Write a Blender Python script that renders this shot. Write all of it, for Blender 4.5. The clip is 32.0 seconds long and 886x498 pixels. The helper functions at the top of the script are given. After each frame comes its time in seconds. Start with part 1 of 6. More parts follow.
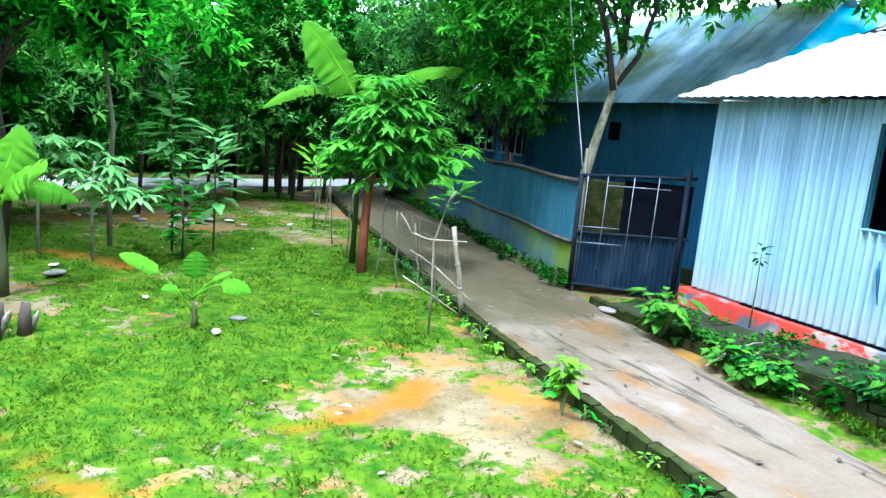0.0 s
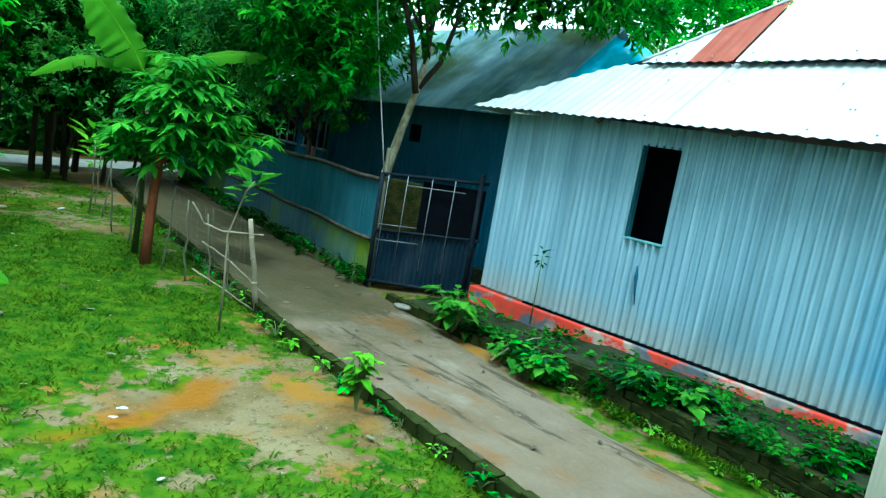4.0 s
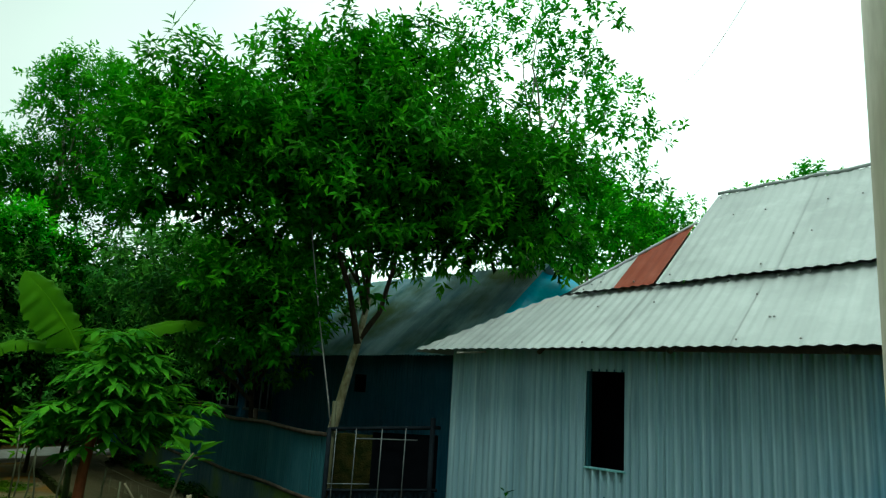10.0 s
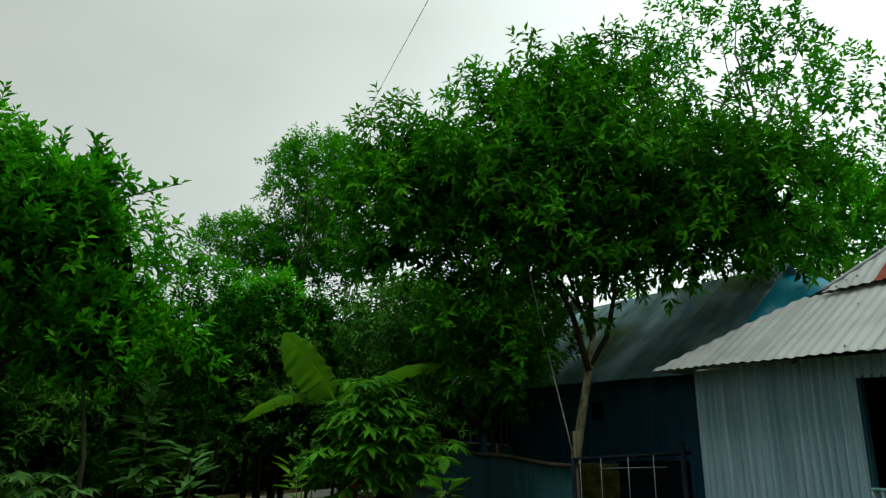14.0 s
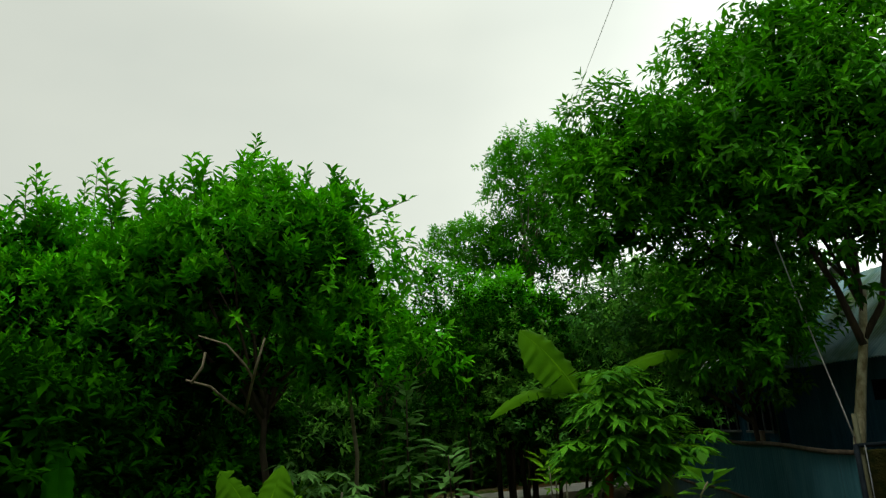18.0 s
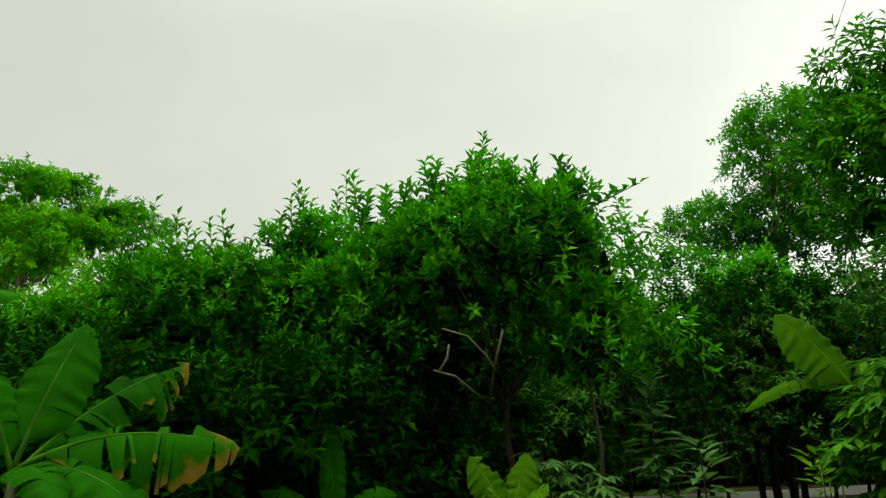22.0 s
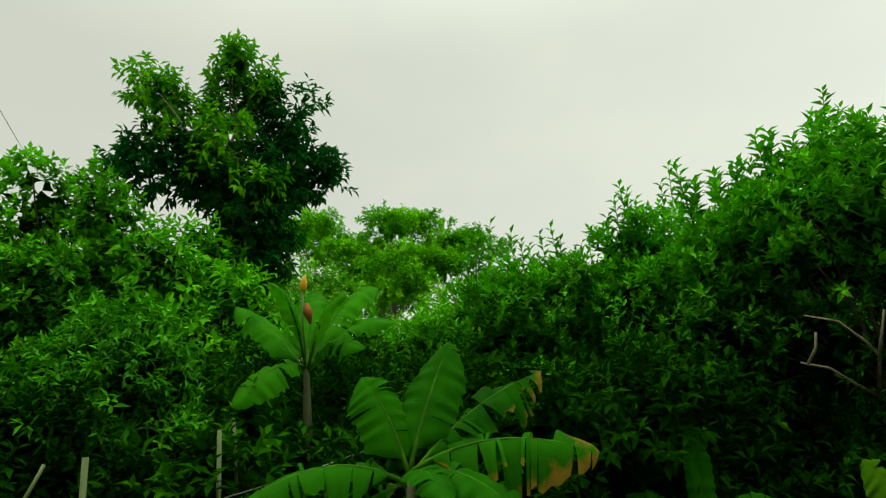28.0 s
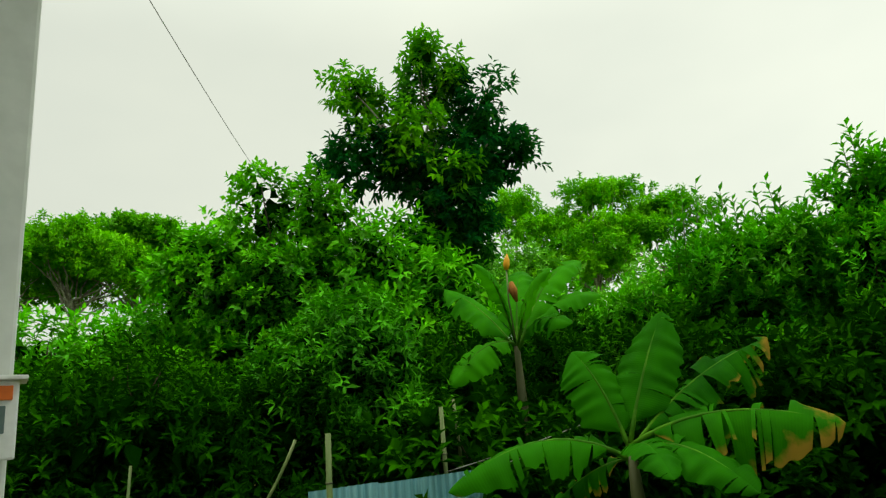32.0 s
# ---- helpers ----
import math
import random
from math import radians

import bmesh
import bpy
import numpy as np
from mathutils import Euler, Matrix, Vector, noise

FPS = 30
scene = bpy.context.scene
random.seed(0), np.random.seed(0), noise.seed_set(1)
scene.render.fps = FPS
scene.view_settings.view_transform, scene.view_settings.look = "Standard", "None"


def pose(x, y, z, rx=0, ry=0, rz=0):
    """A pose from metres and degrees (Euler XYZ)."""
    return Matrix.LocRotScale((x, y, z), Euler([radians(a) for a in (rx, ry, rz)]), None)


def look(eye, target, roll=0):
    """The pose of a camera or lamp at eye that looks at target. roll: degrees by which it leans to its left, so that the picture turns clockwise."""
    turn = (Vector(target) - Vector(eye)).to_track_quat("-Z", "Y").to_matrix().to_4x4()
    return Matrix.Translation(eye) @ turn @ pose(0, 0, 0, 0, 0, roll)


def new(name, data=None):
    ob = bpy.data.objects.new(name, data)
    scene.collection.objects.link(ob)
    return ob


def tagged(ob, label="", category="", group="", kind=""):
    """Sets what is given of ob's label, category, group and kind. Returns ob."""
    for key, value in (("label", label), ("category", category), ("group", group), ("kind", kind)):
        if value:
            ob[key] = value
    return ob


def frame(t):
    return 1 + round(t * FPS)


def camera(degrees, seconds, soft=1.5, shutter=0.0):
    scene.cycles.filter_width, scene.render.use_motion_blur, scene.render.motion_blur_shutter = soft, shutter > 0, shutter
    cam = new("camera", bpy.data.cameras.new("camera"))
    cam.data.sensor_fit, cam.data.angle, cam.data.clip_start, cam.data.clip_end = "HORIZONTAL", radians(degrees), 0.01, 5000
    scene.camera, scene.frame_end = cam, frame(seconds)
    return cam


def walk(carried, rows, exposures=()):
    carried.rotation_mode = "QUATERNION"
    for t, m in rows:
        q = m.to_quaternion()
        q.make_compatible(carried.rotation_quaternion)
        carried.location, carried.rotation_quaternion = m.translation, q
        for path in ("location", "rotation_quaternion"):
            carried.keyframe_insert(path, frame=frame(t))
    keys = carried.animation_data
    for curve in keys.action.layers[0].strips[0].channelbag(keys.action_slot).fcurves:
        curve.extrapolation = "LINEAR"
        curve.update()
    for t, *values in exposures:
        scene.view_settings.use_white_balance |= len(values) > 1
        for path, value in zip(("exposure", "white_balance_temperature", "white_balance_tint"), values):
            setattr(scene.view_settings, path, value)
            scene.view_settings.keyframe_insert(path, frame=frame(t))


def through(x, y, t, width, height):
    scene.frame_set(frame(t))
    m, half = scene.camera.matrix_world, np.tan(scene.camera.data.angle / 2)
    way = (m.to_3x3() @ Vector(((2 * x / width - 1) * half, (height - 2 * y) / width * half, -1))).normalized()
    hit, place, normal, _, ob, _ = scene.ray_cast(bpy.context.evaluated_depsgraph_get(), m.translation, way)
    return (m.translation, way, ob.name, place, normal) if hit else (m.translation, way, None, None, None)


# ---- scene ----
EXPOSURES = [
    (0.0, 2.62, 4850, 20), (1.5, 2.35, 4750, 8), (3.0, 1.75, 4700, -9), (6.0, 1.42, 5350, -12), (7.0, 1.15, 5550, -14), (8.0, 0.8, 5650, -17), (9.0, 0.3, 5800, -17),
    (10.5, -0.35, 6000, -12), (12.0, -0.68, 6100, 0), (13.0, -0.7, 6200, 4), (14.5, -0.52, 6400, 4), (16.5, -0.38, 6600, 4), (18.0, -0.28, 6700, 4), (24.0, -0.12, 6900, 3), (26.8, -0.22, 6900, 3), (28.5, -0.02, 6900, 3), (32.0, 0.18, 6900, 2),
]
cam = camera(65.16, 32.0, soft=1.3)
EYE = (0.0, 0.0, 2.6)
TURNS = [
    (0.0, 78.93, -4.56, 0.70),
    (0.5, 78.60, -5.13, -0.63),
    (1.0, 78.78, -5.94, -3.00),
    (1.5, 79.31, -6.72, -5.42),
    (2.0, 78.91, -7.66, -7.95),
    (2.5, 79.59, -8.38, -10.44),
    (3.0, 79.56, -8.98, -12.19),
    (3.5, 80.01, -9.26, -13.94),
    (5.5, 82.26, -9.42, -19.52),
    (6.0, 82.73, -9.53, -22.12),
    (6.5, 83.00, -10.16, -24.62),
    (7.0, 85.58, -9.52, -25.45),
    (7.5, 89.23, -8.88, -25.37),
    (8.0, 91.54, -7.66, -24.24),
    (8.5, 92.98, -6.78, -23.58),
    (9.0, 96.11, -5.20, -21.82),
    (9.5, 99.01, -4.19, -20.68),
    (10.0, 101.04, -3.34, -19.75),
    (10.5, 102.80, -2.52, -18.80),
    (11.0, 104.16, -1.71, -17.33),
    (11.5, 104.91, -0.85, -14.90),
    (12.0, 104.49, -0.37, -12.65),
    (12.5, 103.79, 0.18, -8.98),
    (13.0, 103.17, 0.29, -6.23),
    (13.5, 103.08, 0.48, -3.77),
    (14.0, 103.03, 0.85, -0.82),
    (14.5, 101.93, 1.28, 2.19),
    (16.5, 102.74, 2.67, 11.19),
    (17.0, 102.92, 3.15, 14.67),
    (17.5, 103.13, 3.36, 16.75),
    (18.0, 103.31, 3.58, 18.72),
    (18.5, 104.16, 3.46, 22.02),
    (19.0, 104.05, 3.35, 24.10),
    (19.5, 103.86, 2.91, 27.06),
    (20.0, 103.48, 2.67, 29.93),
    (20.5, 103.71, 2.86, 32.51),
    (21.0, 103.90, 2.91, 34.65),
    (21.5, 103.83, 2.77, 36.13),
    (22.0, 103.56, 2.63, 37.97),
    (22.5, 103.51, 3.07, 39.46),
    (23.0, 104.12, 3.13, 41.07),
    (23.5, 104.79, 2.87, 43.22),
    (24.0, 105.37, 3.06, 44.83),
    (24.5, 106.85, 2.97, 47.12),
    (26.5, 106.53, 3.58, 58.33),
    (27.0, 106.06, 3.80, 61.25),
    (27.5, 105.87, 3.86, 63.96),
    (28.0, 105.44, 3.90, 65.97),
    (28.5, 104.90, 3.97, 68.09),
    (29.0, 104.13, 4.07, 70.20),
    (29.5, 104.26, 3.96, 72.77),
    (30.0, 104.65, 3.85, 74.58),
    (30.5, 105.24, 4.17, 76.23),
    (31.0, 105.28, 4.58, 78.36),
    (31.5, 105.19, 4.59, 80.76),
    (32.0, 104.74, 4.57, 83.18),
]
walk(cam, [(t, pose(*EYE, a, b, c)) for t, a, b, c in TURNS],
     exposures=EXPOSURES)

# ---- sky, sun ----
SUN_AZ, SUN_EL = radians(-165), radians(64)
world = bpy.data.worlds.new("overcast_sky")
scene.world = world
world.use_nodes = True
wn, wl = world.node_tree.nodes, world.node_tree.links
wn.clear()
w_out = wn.new("ShaderNodeOutputWorld")
w_bg = wn.new("ShaderNodeBackground")
w_sky = wn.new("ShaderNodeTexSky")
w_sky.sky_type, w_sky.sun_disc = "NISHITA", False
w_sky.sun_elevation, w_sky.sun_rotation = SUN_EL, SUN_AZ
w_sky.dust_density, w_sky.air_density = 4.0, 1.0
w_co = wn.new("ShaderNodeTexCoord")
w_map = wn.new("ShaderNodeMapping")
w_map.inputs["Scale"].default_value = (1.0, 1.0, 2.2)
w_noise = wn.new("ShaderNodeTexNoise")
w_noise.inputs["Scale"].default_value, w_noise.inputs["Detail"].default_value = 1.6, 4.0
w_ramp = wn.new("ShaderNodeValToRGB")
w_ramp.color_ramp.elements[0].position, w_ramp.color_ramp.elements[0].color = 0.30, (0.90, 0.92, 0.92, 1)
w_ramp.color_ramp.elements[1].position, w_ramp.color_ramp.elements[1].color = 0.70, (1.06, 1.06, 1.04, 1)
# the cloud is thinner over the houses than over the thicket
w_dot = wn.new("ShaderNodeVectorMath")
w_dot.operation = "DOT_PRODUCT"
w_dot.inputs[1].default_value = (math.sin(radians(45)), math.cos(radians(45)), 0.0)
w_veil = wn.new("ShaderNodeValToRGB")
w_veil.color_ramp.interpolation = "LINEAR"
w_veil.color_ramp.elements[0].position, w_veil.color_ramp.elements[0].color = 0.0, (6.6, 6.8, 6.4, 1)
w_veil.color_ramp.elements[1].position, w_veil.color_ramp.elements[1].color = 1.0, (19.0, 20.0, 19.4, 1)
for pos_, col_ in ((0.22, (7.5, 7.7, 7.2)), (0.6, (9.1, 9.4, 8.9)), (0.72, (10.0, 10.4, 9.9)), (0.8, (11.9, 12.4, 11.9)), (0.89, (17.6, 18.4, 17.8))):
    e_ = w_veil.color_ramp.elements.new(pos_)
    e_.color = (*col_, 1)
w_half = wn.new("ShaderNodeMath")
w_half.operation = "MULTIPLY_ADD"
w_half.inputs[1].default_value, w_half.inputs[2].default_value = 0.5, 0.5
w_mul = wn.new("ShaderNodeMix")
w_mul.data_type, w_mul.blend_type = "RGBA", "MULTIPLY"
w_mul.inputs["Factor"].default_value = 1.0
wl.new(w_co.outputs["Generated"], w_dot.inputs[0])
wl.new(w_dot.outputs["Value"], w_half.inputs[0])
wl.new(w_half.outputs[0], w_veil.inputs["Fac"])
wl.new(w_veil.outputs["Color"], w_mul.inputs["A"])
# an overcast sky is brightest overhead
w_sep = wn.new("ShaderNodeSeparateXYZ")
w_zen = wn.new("ShaderNodeMapRange")
w_zen.interpolation_type = "SMOOTHSTEP"
for key_, val_ in (("From Min", 0.5), ("From Max", 1.0), ("To Min", 1.0), ("To Max", 3.4)):
    w_zen.inputs[key_].default_value = val_
w_top = wn.new("ShaderNodeVectorMath")
w_top.operation = "SCALE"
wl.new(w_co.outputs["Generated"], w_sep.inputs["Vector"])
wl.new(w_sep.outputs["Z"], w_zen.inputs["Value"])
wl.new(w_ramp.outputs["Color"], w_top.inputs[0])
wl.new(w_zen.outputs["Result"], w_top.inputs["Scale"])
# unseen sky behind the house is dimmed to darken surfaces facing the view
w_rear = wn.new("ShaderNodeVectorMath")
w_rear.operation = "DOT_PRODUCT"
w_rear.inputs[1].default_value = (math.sin(radians(147)), math.cos(radians(147)), 0.0)
w_dim = wn.new("ShaderNodeMapRange")
w_dim.interpolation_type = "SMOOTHSTEP"
for key_, val_ in (("From Min", 0.0), ("From Max", 0.75), ("To Min", 1.0), ("To Max", 0.3)):
    w_dim.inputs[key_].default_value = val_
w_both = wn.new("ShaderNodeVectorMath")
w_both.operation = "SCALE"
wl.new(w_co.outputs["Generated"], w_rear.inputs[0])
wl.new(w_rear.outputs["Value"], w_dim.inputs["Value"])
wl.new(w_top.outputs["Vector"], w_both.inputs[0])
wl.new(w_dim.outputs["Result"], w_both.inputs["Scale"])
wl.new(w_both.outputs["Vector"], w_mul.inputs["B"])
w_mix = wn.new("ShaderNodeMix")
w_mix.data_type = "RGBA"
w_mix.inputs["Factor"].default_value = 0.93
wl.new(w_co.outputs["Generated"], w_map.inputs["Vector"])
wl.new(w_map.outputs["Vector"], w_noise.inputs["Vector"])
wl.new(w_noise.outputs["Fac"], w_ramp.inputs["Fac"])
wl.new(w_sky.outputs["Color"], w_mix.inputs["A"])
wl.new(w_mul.outputs["Result"], w_mix.inputs["B"])
wl.new(w_mix.outputs["Result"], w_bg.inputs["Color"])
w_bg.inputs["Strength"].default_value = 0.1
wl.new(w_bg.outputs["Background"], w_out.inputs["Surface"])

sun = new("sun", bpy.data.lights.new("sun", "SUN"))
sun.data.energy, sun.data.angle, sun.data.color = 1.5, radians(13), (1.0, 0.96, 0.88)
sun_dir = Vector((math.sin(SUN_AZ) * math.cos(SUN_EL), math.cos(SUN_AZ) * math.cos(SUN_EL), math.sin(SUN_EL)))
sun.matrix_world = look(sun_dir * 60, (0, 0, 0))

# ---- materials ----


class Nodes:
    """A short way to write a node material."""

    def __init__(self, name):
        self.mat = bpy.data.materials.new(name)
        self.mat.use_nodes = True
        self.tree = self.mat.node_tree
        self.tree.nodes.clear()
        self.out = self.tree.nodes.new("ShaderNodeOutputMaterial")
        self.co = self.add("ShaderNodeTexCoord").outputs["Object"]

    def add(self, kind, **inputs):
        node = self.tree.nodes.new(kind)
        for key, value in inputs.items():
            self.set(node, key.replace("_", " "), value)
        return node

    def set(self, node, key, value):
        if isinstance(value, bpy.types.NodeSocket):
            self.tree.links.new(value, node.inputs[key])
        else:
            node.inputs[key].default_value = value

    def noise(self, scale, detail=3.0, stretch=(1, 1, 1), rough=0.55, co=None):
        m = self.add("ShaderNodeMapping", Vector=co or self.co, Scale=stretch)
        return self.add("ShaderNodeTexNoise", Vector=m.outputs["Vector"], Scale=scale, Detail=detail,
                        Roughness=rough).outputs["Fac"]

    def ramp(self, fac, lo, hi, a=(0, 0, 0), b=(1, 1, 1)):
        r = self.add("ShaderNodeValToRGB", Fac=fac)
        e = r.color_ramp.elements
        e[0].position, e[0].color = lo, (*a, 1)
        e[1].position, e[1].color = hi, (*b, 1)
        return r.outputs["Color"]

    def mix(self, fac, a, b, blend="MIX"):
        m = self.tree.nodes.new("ShaderNodeMix")
        m.data_type, m.blend_type = "RGBA", blend
        self.set(m, "Factor", fac)
        for key, v in (("A", a), ("B", b)):
            self.set(m, key, (*v, 1) if isinstance(v, tuple) and len(v) == 3 else v)
        return m.outputs["Result"]

    def math(self, op, a, b=0.0):
        m = self.tree.nodes.new("ShaderNodeMath")
        m.operation = op
        self.set(m, 0, a) if not isinstance(a, bpy.types.NodeSocket) else self.tree.links.new(a, m.inputs[0])
        if isinstance(b, bpy.types.NodeSocket):
            self.tree.links.new(b, m.inputs[1])
        else:
            m.inputs[1].default_value = b
        return m.outputs[0]

    def bump(self, height, strength=0.4, distance=0.02):
        return self.add("ShaderNodeBump", Height=height, Strength=strength, Distance=distance).outputs["Normal"]

    def done(self, colour, rough=0.7, metal=0.0, normal=None, spec=0.2):
        p = self.add("ShaderNodeBsdfPrincipled")
        self.set(p, "Base Color", (*colour, 1) if isinstance(colour, tuple) else colour)
        self.set(p, "Roughness", rough)
        self.set(p, "Metallic", metal)
        self.set(p, "Specular IOR Level", spec)
        if normal is not None:
            self.set(p, "Normal", normal)
        self.tree.links.new(p.outputs["BSDF"], self.out.inputs["Surface"])
        return self.mat

    def rand(self):
        return self.add("ShaderNodeObjectInfo").outputs["Random"]

    def island(self):
        return self.add("ShaderNodeNewGeometry").outputs["Random Per Island"]


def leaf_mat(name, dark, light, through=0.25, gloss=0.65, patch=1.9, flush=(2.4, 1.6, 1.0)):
    """Leaf: two greens mixed leaf by leaf, with clump-size dark patches painted in for shaded gaps; light shining
    through.
    """
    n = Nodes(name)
    # sharp noise patches put the dark of unlit gaps into the leaf colour
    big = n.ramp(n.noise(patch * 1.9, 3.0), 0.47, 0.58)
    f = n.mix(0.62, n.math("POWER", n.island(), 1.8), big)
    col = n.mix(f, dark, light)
    # young: new growth plus the painted lightening of crown tops
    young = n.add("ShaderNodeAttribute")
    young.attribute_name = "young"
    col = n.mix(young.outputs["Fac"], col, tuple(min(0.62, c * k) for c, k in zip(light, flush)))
    col = n.mix(n.math("MULTIPLY", n.rand(), 0.35), col, tuple(c * 1.35 for c in dark))
    p = n.add("ShaderNodeBsdfPrincipled", Roughness=gloss)
    n.set(p, "Base Color", col)
    n.set(p, "Specular IOR Level", 0.06 if light[1] > 0.25 else 0.0)
    tr = n.add("ShaderNodeBsdfTranslucent")
    n.set(tr, "Color", n.mix(0.4, col, (light[0] * 1.2, light[1] * 1.3, light[2])))
    m = n.add("ShaderNodeMixShader", Fac=through * 0.7)
    n.tree.links.new(p.outputs[0], m.inputs[1])
    n.tree.links.new(tr.outputs[0], m.inputs[2])
    n.tree.links.new(m.outputs[0], n.out.inputs["Surface"])
    return n.mat


def tin_mat(name, base, streak, metal=0.35, rough=0.42, moss=None, rust=0.0, run=(14, 14, 0.12)):
    """Galvanised corrugated sheet: streaks run down, dull spangle, some moss or rust."""
    n = Nodes(name)
    s = n.ramp(n.noise(1.6, 4.0, run), 0.34, 0.70)
    c = n.mix(s, base, streak)
    c = n.mix(n.math("MULTIPLY", n.rand(), 0.3), c, tuple(v * 0.8 for v in base))
    c = n.mix(n.ramp(n.noise(0.8, 5.0), 0.5, 0.8), c, tuple(v * 0.72 for v in base))
    c = n.mix(n.math("MULTIPLY", n.ramp(n.noise(1.9, 6.0, (1.5, 1.5, 0.5)), 0.5, 0.75), 0.35), c, tuple(min(1.0, v * 1.25 + 0.04) for v in streak))
    if rust:
        c = n.mix(n.ramp(n.noise(3.0, 6.0), 0.72 - rust, 0.8 - rust), c, (0.16, 0.06, 0.025))
    if moss:
        c = n.mix(n.ramp(n.noise(0.5, 5.0), 0.50, 0.66), c, moss)
    r = n.math("ADD", n.math("MULTIPLY", n.noise(14, 3.0), 0.25), rough - 0.1)
    return n.done(c, r, metal, n.bump(n.noise(30, 3.0), 0.12, 0.004))


def plain_mat(name, a, b, scale=6.0, rough=0.8, bump=0.4, stretch=(1, 1, 1), metal=0.0, depth=0.01, spec=0.2):
    n = Nodes(name)
    c = n.mix(n.ramp(n.noise(scale, 5.0, stretch), 0.35, 0.68), a, b)
    c = n.mix(n.math("MULTIPLY", n.ramp(n.noise(scale * 7, 4.0, stretch), 0.3, 0.75), 0.35), c,
              tuple(v * 0.6 for v in a))
    return n.done(c, rough, metal, n.bump(n.noise(scale * 5, 5.0, stretch), bump, depth), spec)


def wall_tin():
    """Pale galvanised sheet, bluer towards one end of the house, with mud splashed up from the plinth."""
    n = Nodes("tin_wall_sheet")
    xyz = n.add("ShaderNodeSeparateXYZ", Vector=n.co)
    c = n.mix(n.ramp(n.noise(1.6, 4.0, (14, 14, 0.12)), 0.34, 0.70), (0.185, 0.31, 0.38), (0.31, 0.45, 0.52))
    blue = n.math("ADD", n.math("MULTIPLY", xyz.outputs["X"], 0.22), n.math("MULTIPLY", n.noise(0.9, 4.0, (1, 1, 0.5)), 0.9))
    c = n.mix(n.ramp(blue, -0.5, 0.35), c, (0.085, 0.27, 0.43))
    c = n.mix(n.math("MULTIPLY", n.ramp(n.noise(1.3, 6.0, (2.0, 2.0, 0.35)), 0.52, 0.7), 0.4), c, (0.13, 0.20, 0.23))
    low = n.math("SUBTRACT", n.math("ADD", 0.62, n.math("MULTIPLY", n.noise(2.2, 5.0, (1, 1, 0.5)), 0.5)), xyz.outputs["Z"])
    c = n.mix(n.math("MULTIPLY", n.ramp(n.noise(1.5, 5.0, (9, 9, 0.35)), 0.58, 0.72), 0.5), c, (0.44, 0.58, 0.61))
    c = n.mix(n.math("MULTIPLY", n.ramp(low, 0.0, 0.35), 0.4), c, (0.34, 0.30, 0.20))
    r = n.math("ADD", n.math("MULTIPLY", n.noise(14, 3.0), 0.25), 0.4)
    return n.done(c, r, 0.15, n.bump(n.noise(30, 3.0), 0.12, 0.004))


M = {}
M["tin_wall"] = wall_tin()
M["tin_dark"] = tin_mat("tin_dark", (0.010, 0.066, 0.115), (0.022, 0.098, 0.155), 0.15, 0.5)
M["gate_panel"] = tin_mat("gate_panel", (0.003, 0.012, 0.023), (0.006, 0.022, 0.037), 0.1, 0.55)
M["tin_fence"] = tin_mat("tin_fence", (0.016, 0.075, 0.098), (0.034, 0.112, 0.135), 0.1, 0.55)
M["tin_side"] = tin_mat("tin_side", (0.10, 0.28, 0.31), (0.22, 0.44, 0.46), 0.15, 0.5)
M["tin_roof"] = tin_mat("tin_roof", (0.33, 0.36, 0.36), (0.38, 0.41, 0.41), 0.1, 0.6, run=(5, 0.25, 0.25))
M["tin_roof_old"] = tin_mat("tin_roof_old", (0.07, 0.19, 0.23), (0.34, 0.50, 0.54), 0.15, 0.5, moss=(0.050, 0.105, 0.018), run=(1.6, 0.22, 0.22))
M["tin_rust"] = tin_mat("tin_rust", (0.15, 0.028, 0.014), (0.21, 0.050, 0.026), 0.0, 0.8, run=(5, 0.25, 0.25))
M["tarp_blue"] = plain_mat("tarp_blue", (0.015, 0.42, 0.62), (0.03, 0.56, 0.76), 3.0, 0.35, 0.2)
M["concrete"] = plain_mat("concrete", (0.64, 0.57, 0.46), (0.84, 0.79, 0.70), 3.0, 0.8, 0.25, (2.2, 2.2, 0.35), depth=0.006)
M["concrete_floor"] = plain_mat("concrete_floor", (0.30, 0.29, 0.27), (0.40, 0.39, 0.36), 2.0, 0.8, 0.3)
M["plaster"] = plain_mat("plaster", (0.60, 0.63, 0.59), (0.72, 0.74, 0.70), 1.2, 0.85, 0.2)
M["kerb"] = plain_mat("kerb", (0.010, 0.015, 0.004), (0.034, 0.042, 0.010), 5.0, 0.95, 0.8, spec=0.02)
M["brick"] = plain_mat("brick", (0.22, 0.09, 0.05), (0.30, 0.13, 0.07), 9.0, 0.9, 0.6)
M["bark_grey"] = plain_mat("bark_grey", (0.13, 0.11, 0.065), (0.47, 0.45, 0.34), 5.0, 0.9, 0.9, (1, 1, 0.6), depth=0.02)
M["bark_lichen"] = plain_mat("bark_lichen", (0.20, 0.17, 0.085), (0.62, 0.60, 0.42), 7.0, 0.9, 0.9, (1, 1, 0.6), depth=0.02)
M["bark_dark"] = plain_mat("bark_dark", (0.035, 0.028, 0.02), (0.09, 0.07, 0.05), 7.0, 0.9, 0.9, (1, 1, 0.25), depth=0.02)
M["bark_red"] = plain_mat("bark_red", (0.13, 0.036, 0.014), (0.24, 0.076, 0.030), 8.0, 0.85, 0.6, (1, 1, 0.3))
M["twig_pale"] = plain_mat("twig_pale", (0.15, 0.13, 0.08), (0.30, 0.26, 0.18), 9.0, 0.8, 0.4, (1, 1, 0.3))
